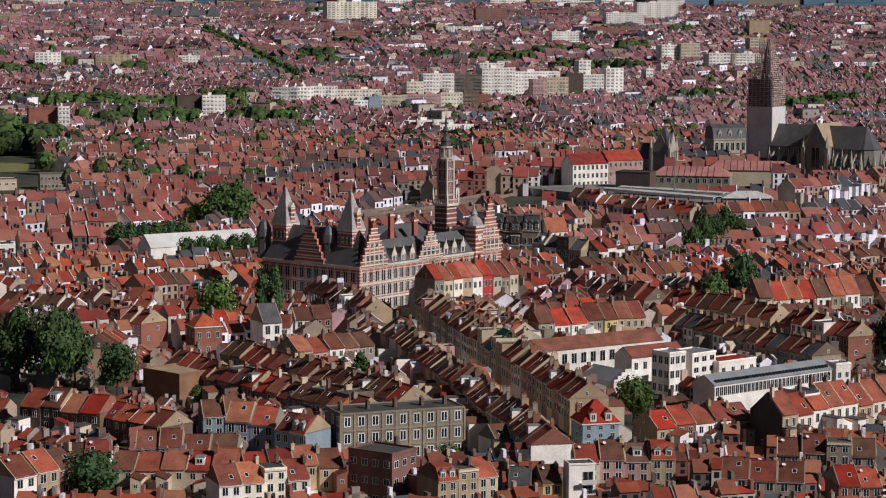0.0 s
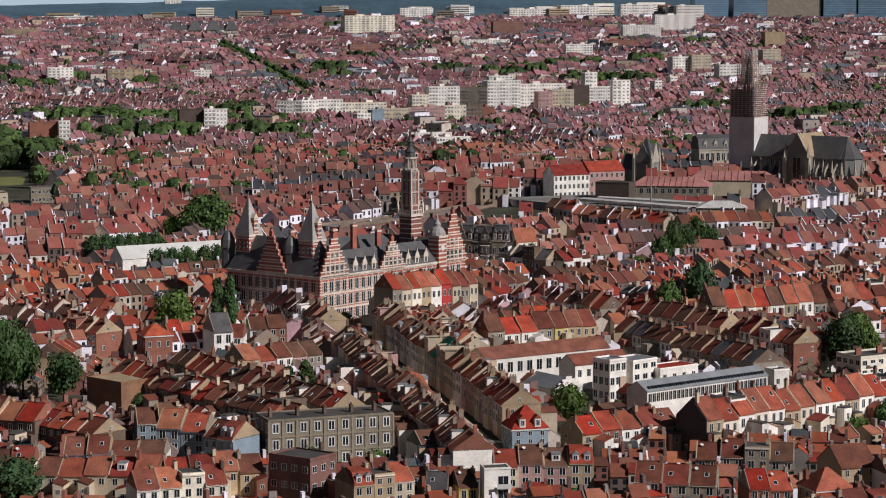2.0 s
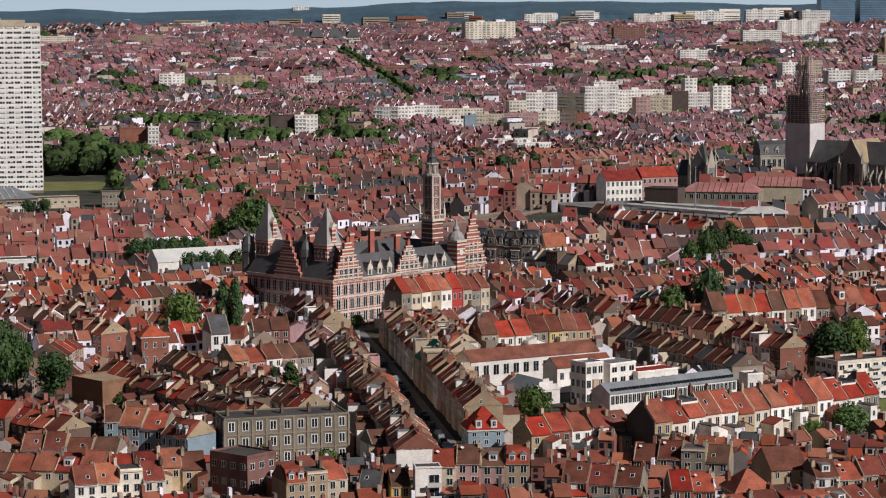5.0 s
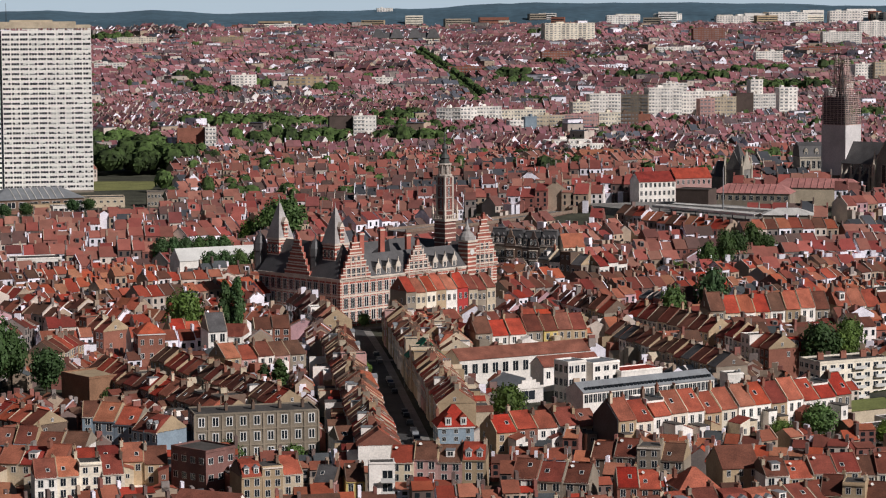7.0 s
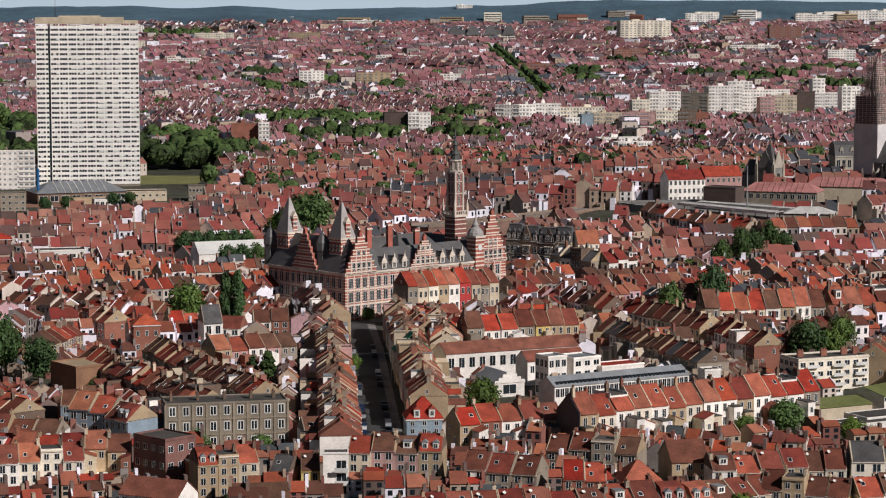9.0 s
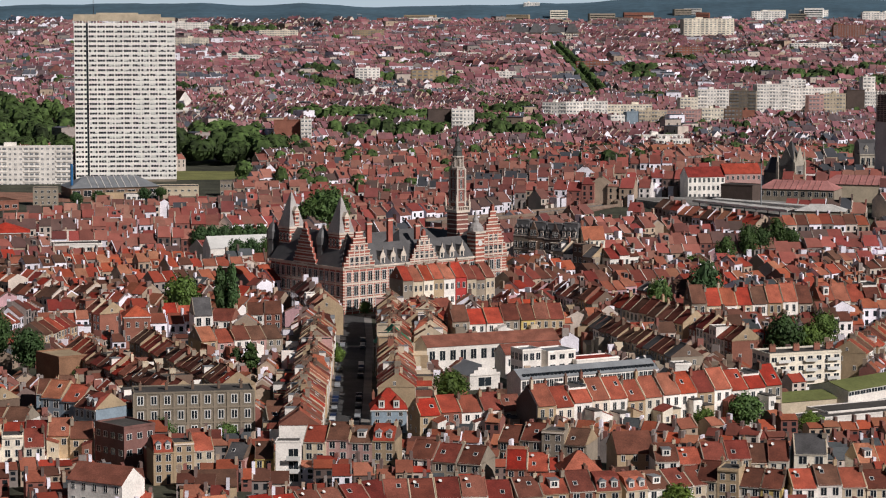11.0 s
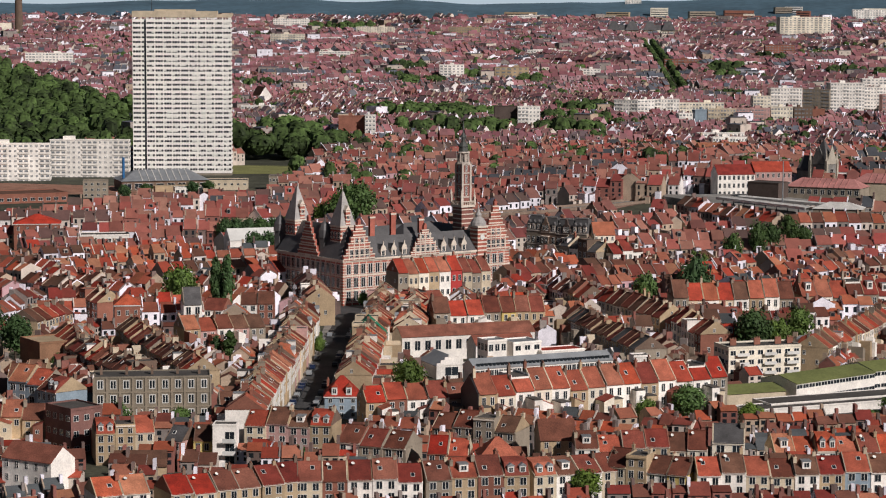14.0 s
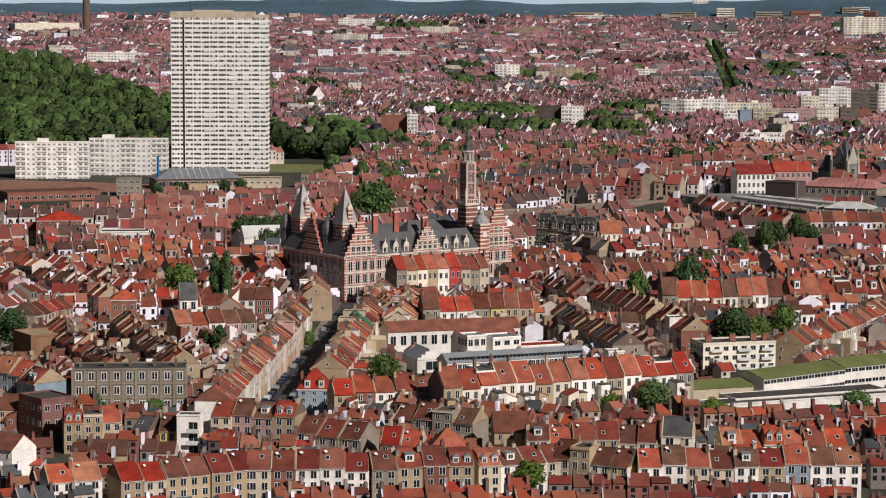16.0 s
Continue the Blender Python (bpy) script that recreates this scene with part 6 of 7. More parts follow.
BLOCKED = [(-206, 1038, 16, 26), (-172, 1028, 14, 22), (-240, 1036, 11, 24), (154, 1080, 26, 12), (112, 1200, 26, 20), (134, 1212, 14, 12), (-71, 806, 7, 8), (-87, 809, 8, 9), (-84, 1008, 28, 16), (24, 692, 9, 10), (-30, 862, 10, 8), (-300, 1480, 110, 60), (-240, 1420, 60, 45), (240, 1245, 34, 34), (212, 1262, 14, 14), (210, 1337, 14, 12), (156, 1190, 42, 28), (192, 1215, 26, 20), (50, 1155, 42, 24), (15, 1110, 14, 14), (90, 1172, 16, 26), (108, 1156, 16, 34), (128, 1130, 16, 36), (152, 1104, 24, 24), (-262, 1325, 70, 32), (-195, 1480, 30, 45),
           (120, 1225, 32, 14), (-115, 1015, 30, 24), (158, 1262, 10, 12), (105, 2150, 100, 16), (80, 2024, 16, 12), (140, 2062, 56, 14), (230, 2225, 100, 20), (320, 2300, 40, 24), (-64, 1915, 28, 14), (-178, 1795, 22, 14), (170, 1605, 30, 20), (210, 1500, 30, 20), (106, 1805, 20, 14), (111, 1706, 15, 14), (-110, 1398, 52, 12), (-198, 1557, 30, 40), (-300, 1415, 90, 50), (-295, 1352, 85, 34), (-225, 1370, 50, 45), (-330, 2335, 20, 16), (104, 1480, 18, 14), (-10, 3650, 80, 20), (-250, 2015, 18, 16)]


STREETS = [((-9, 590), (-13, 650), 8), ((-13, 650), (-26, 800), 8), ((-26, 800), (-33, 866), 8), ((-33, 866), (30, 915), 9), ((-33, 866), (-75, 910), 9), ((-45, 640), (-105, 735), 5)]
PLOTS = [(-50, 617, 18, 11), (30, 742, 26, 16), (38, 722, 18, 14), (37, 700, 13, 12), (55, 708, 10, 9), (17, 705, 9, 7), (56, 667, 24, 14), (122, 712, 16, 12), (145, 675, 26, 24),
         (118, 660, 14, 10), (140, 650, 32, 22), (-100, 686, 13, 10), (-50, 536, 9, 10), (-10, 529, 6, 5), (53, 537, 7, 7), (-94, 762, 7, 7), (1, 627, 7, 7), (65, 562, 8, 8), (-134, 712, 24, 17), (-17, 546, 7, 9), (-124, 573, 7, 6),
         (16, 657, 5, 5), (97, 633, 6, 6), (-60, 603, 8, 6), (116, 741, 8, 8), (132, 782, 6, 6), (79, 825, 5, 6), (96, 852, 7, 8)]
BLOCKED += PLOTS


def near_line(x, y, a, b):
    ab, ap = Vector(b) - Vector(a), Vector((x, y)) - Vector(a)
    t = max(0.0, min(1.0, ap.dot(ab) / max(ab.length_squared, 1e-6)))
    return (ap - ab * t).length


def blocked(x, y):
    if 2540 < y < 3640 and abs(x - avenue(y)) < 13:
        return True
    if y > 1600 and any(abs(x - cx) < half and abs(y - cy) < half * 0.7 for cx, cy, half in CLUMPS):
        return True
    if any(abs(x - cx) < w and abs(y - cy) < h for cx, cy, w, h in BLOCKED):
        return True
    if x < -150 and 1140 + 1.55 * (x + 250) < y < 1480:
        return True
    if y > 1160:
        return False
    u, v = hall_place(x, y)
    if -13 < u < 90 and -14 < v < 54:
        return True
    return any(near_line(x, y, a, b) < 8.0 for a, b in TAKEN) or any(near_line(x, y, a, b) < w for a, b, w in STREETS)


def hall_place(x, y):
    """A place in the town hall's own axes."""
    c, s = math.cos(radians(43.9)), math.sin(radians(43.9))
    return c * (x + 36.5) + s * (y - 868), -s * (x + 36.5) + c * (y - 868)


def bearing(x, y):
    """The bearing of the terrace next to a place."""
    a, b = min(TAKEN, key=lambda s: near_line(x, y, s[0], s[1]))
    return math.degrees(math.atan2(b.y - a.y, b.x - a.x))


def green(x, y):
    """Where parks and woods keep the houses away."""
    if x < -330 and 1560 < y < min(3150, 2450 - (x + 560) * 2.0) and x < -335 - (y - 1560) * 0.08:
        return True
    if -330 < x < -172 and 1600 < y < 1740:
        return True
    if -165 < x < 15 and 1840 < y < 1900 and not (-85 < x < -35):
        return True
    return False


FAR_WALLS = "white white white white white ivory cream cream cream brick brick brown grey sand sand sand pink".split()
# Fewer whites, so the wall colours themselves mute contrast as haze would
FAINT_WALLS = "white white white ivory cream sand sand pink brick brown grey".split()
FAR_ROOFS = "red red red red red orange orange orange orange maroon maroon maroon brown brown slate".split()


GARDEN = []


def far_houses(y0, y1, width, gap, seed, depth=9.5, cell=190, low=8.0, high=11.5, local=False, skip=0.03, rises=(2.2, 3.6), loose=0.0, blocks=0.0, walls=None):
    """Rows of gabled houses, district by district, each with its own bearing. Returns arrays of centres, turns and sizes."""
    r = random.Random(seed)
    walls = walls or FAR_WALLS
    out = []
    half = lambda y: 90 + abs(y) * 0.355
    centres = [(x + r.uniform(-0.3, 0.3) * cell, y + r.uniform(-0.3, 0.3) * cell, r.choice((6, 16, 24, 30, 38, 46, 55, -14, -28, -42, 34, 20)) + r.uniform(-6, 6)) for y in np.arange(y0 - cell, y1 + cell, cell) for x in np.arange(-half(y1) - cell, half(y1) + cell, cell)]
    if local:
        centres = [(x, y, bearing(x, y)) for x, y, _ in centres]
    pts = np.array([(c[0], c[1]) for c in centres])
    for k, (cx, cy, turn) in enumerate(centres):
        ca, sa = math.cos(radians(turn)), math.sin(radians(turn))
        off, j = -cell, 0
        while off < cell:
            x = -cell
            wall, roof, tall = r.choice(walls), r.choice(FAR_ROOFS), r.uniform(low, high)
            while x < cell:
                if r.random() < 0.25:
                    roof = r.choice(FAR_ROOFS)
                if r.random() < 0.36:
                    wall = r.choice(walls)
                if r.random() < 0.35:
                    tall = r.uniform(low, high)
                w = width * r.uniform(0.85, 1.2)
                if j % 2 == 0 and r.random() < 0.035 and y0 > 900:
                    GARDEN.append((cx + ca * x - sa * (off + 15), cy + sa * x + ca * (off + 15), r.uniform(10, 16), r.uniform(4, 7.5)))
                px, py = cx + ca * x - sa * off, cy + sa * x + ca * off
                x += w
                if r.random() < skip:
                    x += r.uniform(5, 12)
                if not (y0 <= py < y1) or abs(px) > half(py) or blocked(px, py) or green(px, py):
                    continue
                dist = (pts[:, 0] - px) ** 2 + (pts[:, 1] - py) ** 2
                if dist.argmin() != k:
                    continue
                if 985 < py < 1140 and px > -60:
                    tall = min(tall, r.uniform(5.5, 7.5))
                if r.random() < blocks:
                    out.append((px, py, radians(turn), w * 2.2, depth * 1.3, r.uniform(11, 19), 0.4, WALL_NAMES.index(r.choice(("white", "cream", "white", "grey", "sand"))), len(WALL_NAMES) + ROOF_NAMES.index("slate")))
                    continue
                out.append((px + r.uniform(-1, 1) * loose, py + r.uniform(-1, 1) * loose, radians(turn + (180 if j % 2 else 0) + r.uniform(-2, 2) * loose + (90 if r.random() < 0.06 * loose else 0)), w, depth * r.uniform(0.85, 1.15), tall * r.uniform(0.88, 1.12), r.uniform(*rises), WALL_NAMES.index(wall), len(WALL_NAMES) + ROOF_NAMES.index(roof)))
            off += gap[j % 2] * r.uniform(0.9, 1.1)
            j += 1
    return np.array(out)


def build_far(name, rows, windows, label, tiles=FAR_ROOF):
    """One mesh of many small houses: walls, roof, party walls, chimneys, dormers, annexes, and windows where they show."""
    V, F = [], []
    count = 0
    n = len(rows)
    x, y, a, w, d, e, rise, wi, ri = rows.T
    z = ground_z(x, y)
    ca, sa = np.cos(a), np.sin(a)
    walls, roofs = wi.astype(int), ri.astype(int)
    rr = np.random.RandomState(5)
    c1, c2, c3, c4 = rr.rand(n), rr.rand(n), rr.rand(n), rr.rand(n)
    glass = len(WALLS) + len(ROOFS)

    def add(local, faces, mats, keep=None):
        """local: n x k x 3 in house space; faces index into k; mats: n x faces; keep: which houses have the piece."""
        nonlocal count
        keep = np.ones(n, bool) if keep is None else keep
        local, mats, m = local[keep], mats[keep], int(keep.sum())
        lx, ly, lz = local[..., 0], local[..., 1], local[..., 2]
        cc, ss = ca[keep][:, None], sa[keep][:, None]
        pts = np.stack([x[keep][:, None] + cc * lx - ss * ly, y[keep][:, None] + ss * lx + cc * ly, z[keep][:, None] + lz], -1)
        k = local.shape[1]
        V.append(pts.reshape(-1, 3))
        base = count + np.arange(m) * k
        for fi, f in enumerate(faces):
            F.append((base[:, None] + np.array(f), mats[:, fi]))
        count += m * k

    hw, hd = w / 2, d / 2
    s = lambda *cols: np.stack([np.broadcast_to(c, n) for c in cols], -1)
    tint = lambda idx, k: np.repeat(np.broadcast_to(idx, n)[:, None], k, 1)
    names = list(WALLS)
    pick = lambda c, options: np.array([names.index(o) for o in options])[(c * len(options)).astype(int)]
    body = np.stack([s(-hw, -hd, -2), s(hw, -hd, -2), s(hw, hd, -2), s(-hw, hd, -2), s(-hw, -hd, e), s(hw, -hd, e), s(hw, hd, e), s(-hw, hd, e), s(-hw, 0, e + rise), s(hw, 0, e + rise)], 1)
    add(body, [(0, 1, 5, 4), (2, 3, 7, 6), (1, 2, 6, 5), (3, 0, 4, 7), (6, 9, 5), (7, 4, 8)], tint(walls, 6))
    o = 0.35
    k = rise / hd
    roof = np.stack([s(-hw, -hd - o, e - o * k + 0.1), s(hw, -hd - o, e - o * k + 0.1), s(hw, 0, e + rise + 0.12), s(-hw, 0, e + rise + 0.12), s(hw, hd + o, e - o * k + 0.1), s(-hw, hd + o, e - o * k + 0.1)], 1)
    add(roof, [(0, 1, 2, 3), (3, 2, 4, 5)], tint(roofs, 2))
    house = rise > 1.5
    # a party wall that stands over the roof
    up, pw = 0.45, 0.34
    ridge = np.stack([s(hw - pw, -hd, e), s(hw, -hd, e), s(hw - pw, -hd, e + up), s(hw, -hd, e + up), s(hw - pw, 0, e + rise + up), s(hw, 0, e + rise + up), s(hw - pw, hd, e + up), s(hw, hd, e + up), s(hw - pw, hd, e), s(hw, hd, e), s(hw - pw, 0, e + rise), s(hw, 0, e + rise)], 1)
    add(ridge, [(0, 1, 3, 2), (2, 3, 5, 4), (4, 5, 7, 6), (6, 7, 9, 8), (0, 2, 4, 10), (10, 4, 6, 8), (3, 1, 11, 5), (5, 11, 9, 7)], tint(pick(c4, ("sand", "white", "grey", "brown", "cream")), 8), house & (c3 < (0.6 if windows else 0.25)))

    def cuboid(x0, y0, z0, x1, y1, z1):
        return np.stack([s(x0, y0, z0), s(x1, y0, z0), s(x1, y1, z0), s(x0, y1, z0), s(x0, y0, z1), s(x1, y0, z1), s(x1, y1, z1), s(x0, y1, z1)], 1)
    side = [(0, 1, 5, 4), (1, 2, 6, 5), (2, 3, 7, 6), (3, 0, 4, 7), (4, 5, 6, 7)]
    # chimney stacks: one on the ridge, some further down the slope
    cy, long = (c2 - 0.5) * 3, 0.5 + 0.7 * c3
    stack = pick(c1, ("brick", "brown", "sand", "brown", "grey", "brick", "white"))
    add(cuboid(hw - 0.75, cy - long, e + rise - 1.2, hw, cy + long, e + rise + 0.7 + 1.2 * c4), side, tint(stack, 5), c2 < 0.85)
    add(cuboid(-hw + 0.1, hd * 0.45 - 0.5, e, -hw + 0.8, hd * 0.45 + 0.5, e + rise * 0.6 + 1.6), side, tint(stack, 5), house & (c4 < (0.5 if windows else 0.2)))
    # dormers on either slope, each with its window
    for sgn, draw in ((-1, c1), (1, c3)):
        dm = house & (draw < 0.13) & (rise > 2.4) & windows
        y0, y1 = sgn * hd * 0.74, 0.0 * hd
        add(cuboid(-0.95, np.minimum(y0, y1), e + rise * 0.2, 0.75, np.maximum(y0, y1), e + rise * 0.82), side, tint(pick(c2, ("white", "grey", "grey", "cream", "brown")), 5), dm)
        yq = y0 + sgn * 0.05
        add(np.stack([s(-0.7, yq, e + rise * 0.34), s(0.5, yq, e + rise * 0.34), s(0.5, yq, e + rise * 0.72), s(-0.7, yq, e + rise * 0.72)], 1), [(0, 1, 2, 3) if sgn < 0 else (3, 2, 1, 0)], tint(glass, 1), dm)
    if windows:
        add(cuboid(-hw, hd, -2, -hw + 2.6, hd + 3 + 3 * c1, 3.2 + 3.5 * c2), side, np.concatenate([tint(np.where(c2 > 0.75, 0, walls), 4), tint(np.where(c3 > 0.5, roofs, names.index("umber")), 1)], 1), d > 7)
        add(cuboid(hw - 2.2, hd, -2, hw - 0.1, hd + 1.5 + 4 * c2, 2.8 + 5.0 * c1), side, np.concatenate([tint(np.where(c1 > 0.8, 0, walls), 4), tint(np.where(c4 > 0.5, roofs, names.index("grey")), 1)], 1), d > 7)
    tall = e > 10.4
    for sgn in (-1, 1):
        y0 = sgn * (hd + 0.04)
        wide = 0.5 + 0.12 * c3
        for f, keep in ((0.36, ~tall & windows), (0.68, ~tall), (0.24, tall & windows), (0.48, tall & windows), (0.74, tall)):
            for xx in (-0.26, 0.26):
                zb, high = e * f, np.minimum(1.9, e * 0.2)
                q = np.stack([s(xx * w - wide, y0, zb), s(xx * w + wide, y0, zb), s(xx * w + wide, y0, zb + high), s(xx * w - wide, y0, zb + high)], 1)
                add(q, [(0, 1, 2, 3) if sgn < 0 else (3, 2, 1, 0)], tint(glass, 1), keep & np.ones(n, bool))
    V = np.concatenate(V)
    polys, mats = [], []
    for f, m in F:
        polys += f.tolist()
        mats.append(m)
    me = bpy.data.meshes.new(name)
    me.from_pydata(V.tolist(), [], polys)
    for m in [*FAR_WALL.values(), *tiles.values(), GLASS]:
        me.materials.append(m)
    me.polygons.foreach_set("material_index", np.concatenate(mats).astype(np.int32))
    me.update()
    tagged(new(name, me), label, "houses", kind="stuff")


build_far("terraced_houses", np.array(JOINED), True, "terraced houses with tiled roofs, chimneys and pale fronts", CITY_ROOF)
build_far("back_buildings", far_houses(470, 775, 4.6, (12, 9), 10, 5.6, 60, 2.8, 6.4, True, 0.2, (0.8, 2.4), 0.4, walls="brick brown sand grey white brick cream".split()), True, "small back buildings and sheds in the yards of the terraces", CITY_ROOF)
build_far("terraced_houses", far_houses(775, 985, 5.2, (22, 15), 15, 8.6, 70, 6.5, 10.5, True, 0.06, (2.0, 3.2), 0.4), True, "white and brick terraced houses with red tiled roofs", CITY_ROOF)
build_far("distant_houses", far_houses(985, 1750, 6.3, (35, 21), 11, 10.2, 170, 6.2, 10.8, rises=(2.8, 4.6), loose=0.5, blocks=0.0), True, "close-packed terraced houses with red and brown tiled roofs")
build_far("distant_houses", far_houses(1750, 2700, 6.2, (36, 22), 12, 10, 200, 6.5, 12, rises=(2.8, 4.8), loose=0.8, blocks=0.014, walls=FAINT_WALLS), True, "red-roofed terraced houses in the middle distance", HAZY_ROOF)
build_far("distant_houses", far_houses(2700, 4330, 8.5, (50, 30), 13, 12, 220, 6.5, 13, rises=(3.0, 5.2), loose=0.9, blocks=0.025, walls=FAINT_WALLS), False, "red-roofed town towards the horizon", HAZY_ROOF)


# ---- trees ----
def crown_mesh(name, r, h, clumps, leaves, leaf, mat, seed, shape="round"):
    """A crown of many small leaf planes gathered in clumps, with gaps between them."""
    rr = random.Random(seed)
    V, F = [], []
    for c in range(clumps):
        while True:
            p = Vector((rr.uniform(-1, 1), rr.uniform(-1, 1), rr.uniform(-1, 1)))
            if 0.35 < p.length < 1:
                break
        p = p * (0.78 if p.length > 0.8 else 1)
        if shape == "column":
            c0, cr = Vector((p.x * r, p.y * r, h * 0.5 + p.z * h * 0.47)), r * 0.5
        elif shape == "cone":
            t = (p.z + 1) / 2
            c0, cr = Vector((p.x * r * (1.05 - t), p.y * r * (1.05 - t), h * t)), r * 0.35
        else:
            c0, cr = Vector((p.x * r, p.y * r, h * 0.5 + p.z * h * 0.5)), r * rr.uniform(0.28, 0.45)
        for i in range(leaves):
            q = Vector((rr.gauss(0, 1), rr.gauss(0, 1), rr.gauss(0, 1))).normalized()
            at = c0 + q * cr * rr.uniform(0.75, 1.05)
            n = (q + Vector((rr.uniform(-0.6, 0.6), rr.uniform(-0.6, 0.6), rr.uniform(-0.2, 0.8)))).normalized()
            u = n.orthogonal().normalized()
            u.rotate(Matrix.Rotation(rr.uniform(0, 6.28), 3, n))
            v = n.cross(u)
            s = leaf * rr.uniform(0.6, 1.3)
            b = len(V)
            V += [at - u * s, at - v * s * 0.6, at + u * s, at + v * s * 0.6]
            F.append((b, b + 1, b + 2, b + 3))
    # a leafy heart behind the outer leaves
    k = 0.72 if shape == "round" else 0.6
    heart = [(0.25, 0.1), (0.75, 0.28), (1.0, 0.5), (0.8, 0.74), (0.35, 0.9)]
    if shape == "cone":
        heart = [(0.9, 0.05), (0.75, 0.25), (0.5, 0.5), (0.28, 0.75), (0.06, 0.98)]
    b = len(V)
    for c, s in heart:
        for i in range(9):
            a = i * 2 * math.pi / 9
            q = rr.uniform(0.8, 1.05) * k * r * c
            V.append(Vector((q * math.cos(a), q * math.sin(a), h * s + rr.uniform(-0.25, 0.25))))
    for g in range(len(heart) - 1):
        for i in range(9):
            F.append((b + 9 * g + i, b + 9 * g + (i + 1) % 9, b + 9 * g + 9 + (i + 1) % 9, b + 9 * g + 9 + i))
    me = bpy.data.meshes.new(name)
    me.from_pydata(V, [], F)
    me.materials.append(mat)
    return me


def trunk_mesh(h, r, seed, limbs=5):
    bm = bmesh.new()
    rr = random.Random(seed)
    cone(bm, 0, 0, -0.3, h, r, r * 0.5, 8)
    for i in range(limbs):
        a = rr.uniform(0, 6.28)
        z0 = h * rr.uniform(0.55, 0.95)
        tip = Vector((math.cos(a) * h * 0.35, math.sin(a) * h * 0.35, z0 + h * 0.4))
        base = [Vector((math.cos(k * 2.1) * r * 0.35, math.sin(k * 2.1) * r * 0.35, z0)) for k in range(3)]
        v = [bm.verts.new(p) for p in base] + [bm.verts.new(tip)]
        for f in ((0, 1, 3), (1, 2, 3), (2, 0, 3)):
            bm.faces.new([v[k] for k in f])
    return mesh(bm, "trunk", [BARK])


TREES = {}


def tree(x, y, h, r, kind="round", dark=False, z=None):
    """kind: round, column or cone."""
    key = (kind, dark, rng.randrange(3))
    if key not in TREES:
        seed = len(TREES) + 50
        label = {"round": "broad leafy green tree", "column": "slim columnar poplar tree", "cone": "dark green conifer tree in a yard"}[kind]
        ob = thing("tree", Matrix(), label, "tree", "trees")
        part("trunk", trunk_mesh(3.6, 0.3, seed), None, ob)
        mat = LEAF_DARK if dark or kind == "cone" else LEAF
        rad = {"round": 4.0, "column": 1.6, "cone": 2.4}[kind]
        me = crown_mesh("crown", rad, 8.0, 52 if kind == "round" else 34, 46, 0.34, mat, seed, kind)
        part("crown", me, None, ob, "", pose(0, 0, 2.0))
        TREES[key] = ob
        first = True
    else:
        first = False
    rad = {"round": 4.0, "column": 1.6, "cone": 2.4}[kind]
    m = pose(x, y, ground_z(x, y) if z is None else z, rz=rng.uniform(0, 360)) @ Matrix.Diagonal((r / rad, r / rad, h / 10.0, 1))
    if first:
        TREES[key].matrix_basis = m
        return TREES[key]
    t0 = TREES[key]
    return copy_thing(t0, m @ Matrix.Diagonal((1 / t0.scale.x, 1 / t0.scale.y, 1 / t0.scale.z, 1)))


for args in ((-136, 719, 26, 6.8, "round", True), (-147, 728, 25, 7.5, "round", True), (-131, 726, 21, 5, "round", True), (-119, 717, 15.5, 5.6, "round", True), (-124, 573, 13, 6.5, "round", True), (-73.4, 811, 25, 2.4, "column", True),
             (-69, 811, 26, 2.5, "column", True), (-87, 815, 21, 7), (-50, 722, 11, 3.5, "cone", True), (-55, 724, 9, 3, "cone", True), (16, 657, 13, 5.0), (97, 633, 11, 5),
             (86, 626, 8, 3.5), (114, 628, 7, 4), (119, 622, 6, 3), (77, 536, 7, 3.2), (79, 828, 20, 4.6), (96, 856, 23, 6.2, "round", True), (116, 744, 18.5, 6.5, "round", True), (124, 747, 15, 4.5), (132, 784, 14, 5), (76, 957, 10, 5), (95, 966, 13, 6),
             (-56, 600, 8, 4), (-63, 600, 7, 3.5), (-40, 606, 6, 3), (154, 638, 9, 4.5), (147, 634, 5, 3), (-97, 690, 7, 3), (-28, 864, 6, 2.5), (-30, 770, 5, 2), (75, 520, 9, 4),
             (90, 522, 5, 2.5), (-25, 745, 6, 2.2), (1, 560, 5, 2.5)):
    tree(*args)
for i in range(6):
    tree(-93 + i * 6.0, 983 + i * 2.6, 17, 4.6, "round", True)
for i in range(6):
    tree(-120 + i * 5.4, 1052 + i * 1.5, 16, 4.6, "round", True)
tree(-70, 1120, 28, 11)
tree(-77, 1117, 23, 8)
tree(-86, 1122, 17, 6)
for x, y, h in ((110, 990, 18), (121, 1016, 19), (127, 1021, 17), (135, 1036, 18), (141, 1038, 13)):
    tree(x, y, h, 4.6, "round", True)
for x, y in ((25, 985), (31, 981), (-232, 1312), (-222, 1322), (-200, 1345), (-192, 1352)):
    tree(x, y, 9, 4, "round", True)


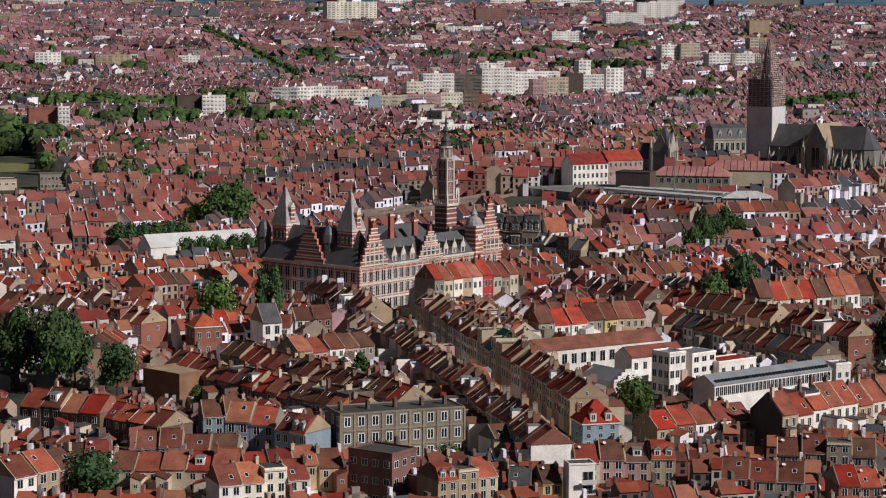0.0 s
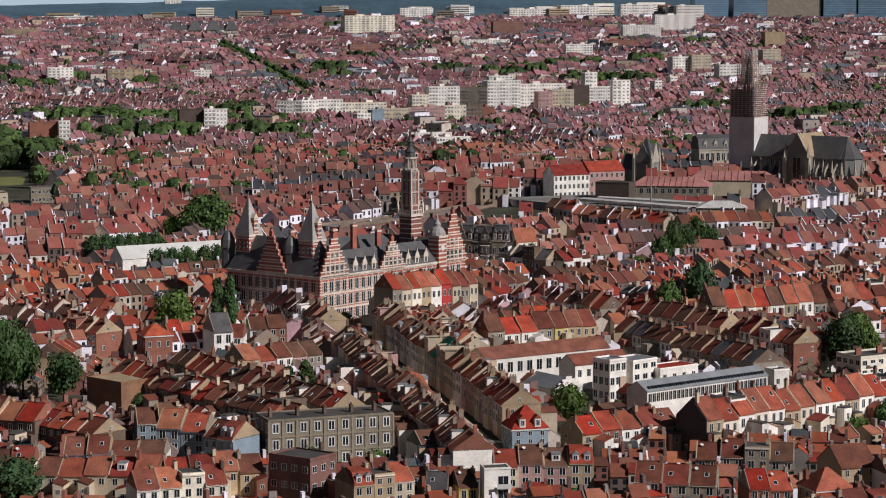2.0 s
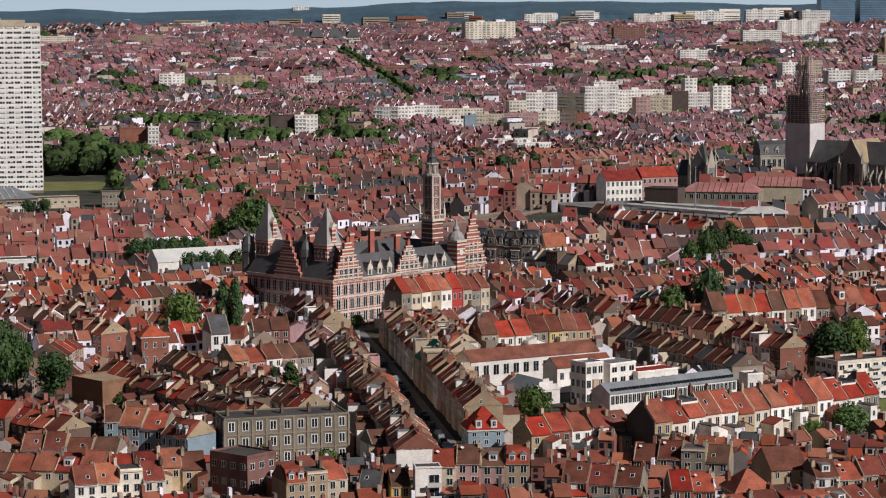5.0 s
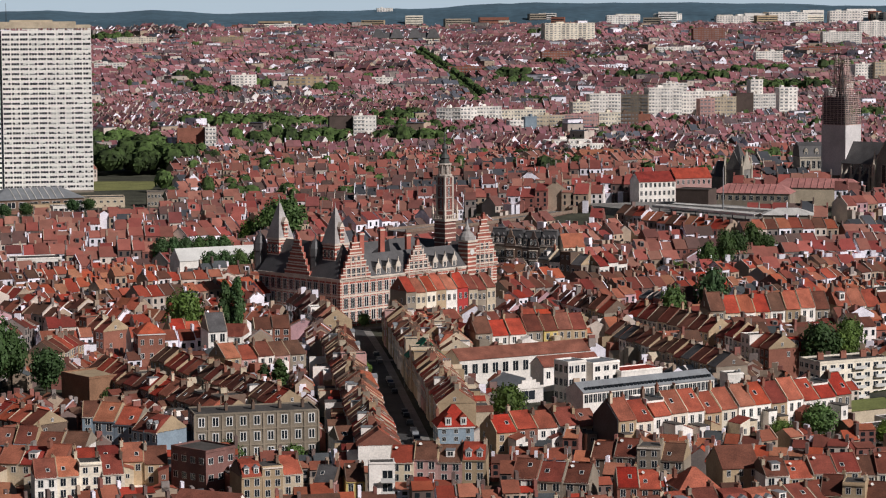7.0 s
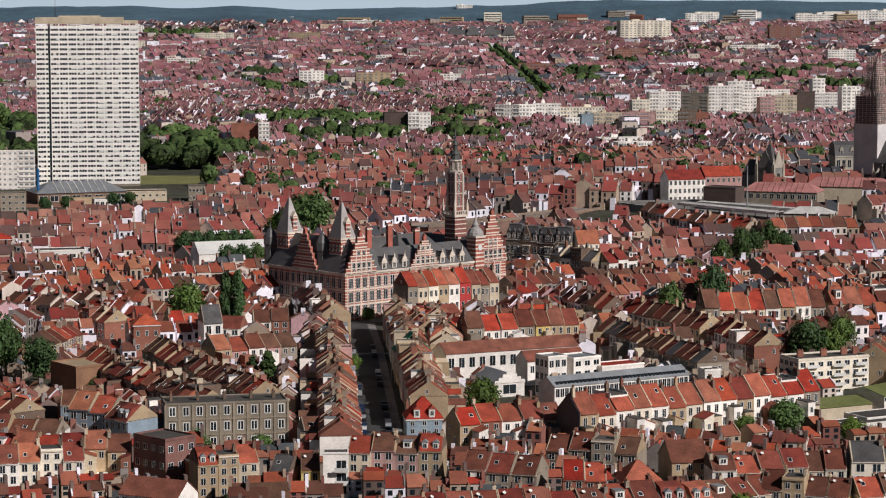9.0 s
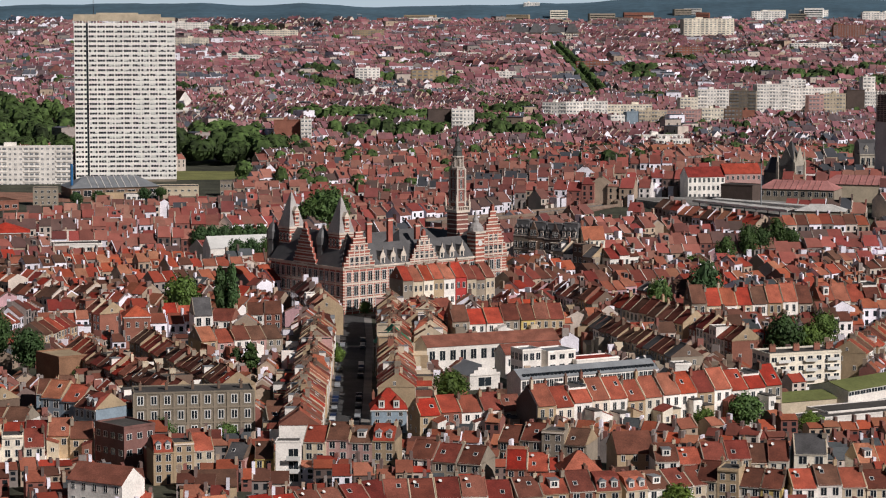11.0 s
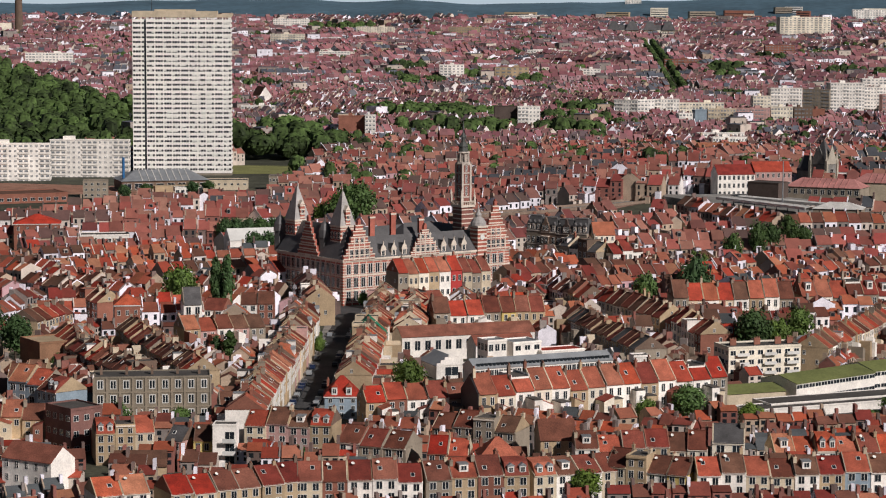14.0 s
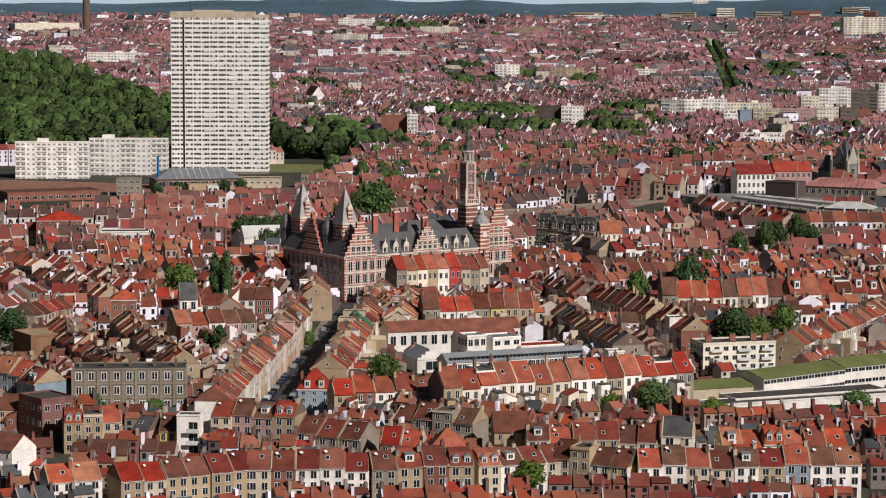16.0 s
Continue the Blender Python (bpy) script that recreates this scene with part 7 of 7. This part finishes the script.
def far_trees(points, name, label):
    """A wood or scattered trees far off: clumps of leaf planes, all in one mesh."""
    rr = random.Random(3)
    V, F = [], []
    for x, y, h, r in points:
        z0 = float(ground_z(x, y)) if y < 4300 else hill_z(x, y)
        n = 90 if y < 1700 else 60 if y < 2000 else 36 if y < 2700 else 15
        b = len(V)
        for i in range(6):
            for c, s in ((0.35, 0.2), (0.88, 0.55), (0.6, 0.86)):
                V.append(Vector((x + r * c * math.cos(i * 1.047) * rr.uniform(0.8, 1), y + r * c * math.sin(i * 1.047) * rr.uniform(0.8, 1), z0 + h * s)))
        V.append(Vector((x, y, z0 + h * 0.95)))
        for i in range(6):
            k = (i + 1) % 6
            F.extend(((b + 3 * i, b + 3 * k, b + 3 * k + 1, b + 3 * i + 1), (b + 3 * i + 1, b + 3 * k + 1, b + 3 * k + 2, b + 3 * i + 2), (b + 3 * i + 2, b + 3 * k + 2, b + 18)))
        for i in range(n):
            q = Vector((rr.gauss(0, 1), rr.gauss(0, 1), rr.gauss(0, 1))).normalized()
            at = Vector((x + q.x * r * rr.uniform(0.6, 1), y + q.y * r * rr.uniform(0.6, 1), z0 + h * 0.58 + q.z * h * 0.42 * rr.uniform(0.7, 1)))
            nn = (q + Vector((rr.uniform(-0.7, 0.7), rr.uniform(-0.7, 0.7), rr.uniform(-0.2, 0.9)))).normalized()
            u = nn.orthogonal().normalized()
            v = nn.cross(u)
            s = r * rr.uniform(0.10, 0.2) * (1 if y < 2000 else 1.4)
            b = len(V)
            V += [at - u * s, at - v * s * 0.7, at + u * s, at + v * s * 0.7]
            F.append((b, b + 1, b + 2, b + 3))
    me = bpy.data.meshes.new(name)
    me.from_pydata(V, [], F)
    me.materials.append(FAR_LEAF)
    tagged(new(name, me), label, "trees", kind="stuff")


tr = random.Random(21)
WOOD = []
for i in range(5200):
    x, y = tr.uniform(-1080, 10), tr.uniform(1560, 3150)
    if green(x, y) and not (-215 < x < -180 and 1600 < y < 1680):
        big = 1.25 if -250 < x < -150 and y < 1750 else 1.0
        WOOD.append((x, y, tr.uniform(15, 24) * big, tr.uniform(7, 11) * big))
far_trees(WOOD[:1900], "park_trees", "dense green park trees")
SCATTER = []
for cx, cy, half in CLUMPS:
    for k in range(int(6 + half * 0.7)):
        SCATTER.append((cx + tr.uniform(-1, 1) * half, cy + tr.uniform(-1, 1) * half * 0.7, tr.uniform(15, 22), tr.uniform(7, 10)))
for x, y, h, r in GARDEN:
    if y > 1320 and abs(x) < 60 + y * 0.3 and not blocked(x, y):
        SCATTER.append((x, y, h, r))
for i in range(230):
    y = 1330 + 2970 * tr.random() ** 0.8
    x = tr.uniform(-1, 1) * (60 + y * 0.34)
    if not blocked(x, y):
        for k in range(tr.choice((2, 3, 5, 9))):
            SCATTER.append((x + tr.uniform(-15, 15), y + tr.uniform(-8, 8), tr.uniform(12, 18), tr.uniform(4.5, 7.5)))
for k in range(54):
    y = 2560 + 20 * k
    for side in (-6.5, 6.5):
        SCATTER.append((avenue(y) + side, y, tr.uniform(13, 16), tr.uniform(5, 6.5)))
for i in range(190):
    y = tr.uniform(480, 1000)
    x = tr.uniform(-1, 1) * (60 + y * 0.2)
    if not blocked(x, y):
        SCATTER.append((x, y, tr.uniform(2.5, 5), tr.uniform(1.2, 2.2)))
far_trees([q for q in SCATTER if q[1] < 4200 and math.hypot(q[0], q[1]) < 4290], "garden_trees", "scattered green trees between distant houses")
for k in range(40):
    y = tr.uniform(4310, 4430)
    x = tr.uniform(-0.1, 0.28) * y
    w, h = tr.uniform(18, 60), tr.uniform(8, 18)
    ob = thing("hillside_building", pose(x, y, hill_z(x, y), rz=tr.uniform(-12, 20)), "pale low building on the far slope", "building", "hillside buildings")
    bm = bmesh.new()
    box(bm, 0, 0, -8, w, 14, h, 0)
    part("body", bm, WALL[tr.choice(("white", "ivory", "white", "sand", "grey", "brick"))], ob)
    bm = bmesh.new()
    for f in range(int(h / 4)):
        box(bm, 1, -0.2, 4 * f + 1.2, w - 1, -0.02, 4 * f + 2.6)
    part("ribbon_glazing", bm, GLASS, ob)


# ---- street ----
def car(x, y, turn, paint, label):
    """A parked car: body with cabin, glass band, four wheels."""
    key = "car_" + paint
    if key in HOUSES:
        return copy_thing(HOUSES[key], pose(x, y, 0.1, rz=turn))
    ob = thing("parked_car", pose(x, y, 0.1, rz=turn), label, "car", "parked cars")
    bm = bmesh.new()
    prism(bm, [(-2.1, 0.3), (2.1, 0.3), (2.1, 0.75), (1.2, 0.9), (0.6, 1.42), (-1.2, 1.45), (-1.9, 0.95), (-2.1, 0.9)], -0.85, 0.85, "y")
    bmesh.ops.bevel(bm, geom=bm.edges[:], offset=0.06, segments=1, affect="EDGES")
    body = part("body", bm, PAINT[paint], ob)
    bm = bmesh.new()
    prism(bm, [(1.1, 0.95), (0.58, 1.36), (-1.15, 1.38), (-1.75, 0.98)], -0.87, 0.87, "y")
    part("glass", bm, GLASS, body)
    for wx in (-1.3, 1.3):
        for wy in (-0.8, 0.8):
            bm = bmesh.new()
            prism(bm, [(wx + 0.32 * math.cos(k * math.pi / 5), 0.3 + 0.32 * math.sin(k * math.pi / 5)) for k in range(10)], wy - 0.1, wy + 0.1, "y")
            part("wheel", bm, DARK, ob)
    HOUSES[key] = ob
    return ob


PAINT = {k: material("paint_" + k, c, 0.3, 0.0, 1.0, 0.05) for k, c in {"black": (0.015, 0.015, 0.018), "silver": (0.24, 0.25, 0.26), "grey": (0.06, 0.063, 0.068), "blue": (0.015, 0.025, 0.06), "white": (0.5, 0.5, 0.5)}.items()}
cr = random.Random(4)
for i in range(34):
    for side in (-3.4, 3.4):
        y = 600 + i * 6.0
        if cr.random() < (0.2 if y < 690 else 0.5):
            continue
        x = np.interp(y, [590, 650, 800, 866], [-9, -13, -26, -33]) + side
        paint = cr.choice(("black", "black", "grey", "grey", "blue", "silver", "silver", "white"))
        car(x, y, 95 + (180 if side < 0 else 0) + cr.uniform(-2, 2), paint, paint + " car parked at the kerb")
strip("crossing", [(-36, 786), (-15, 788)], 4, PAVING, "pale paved crossing over the street", 0.12)
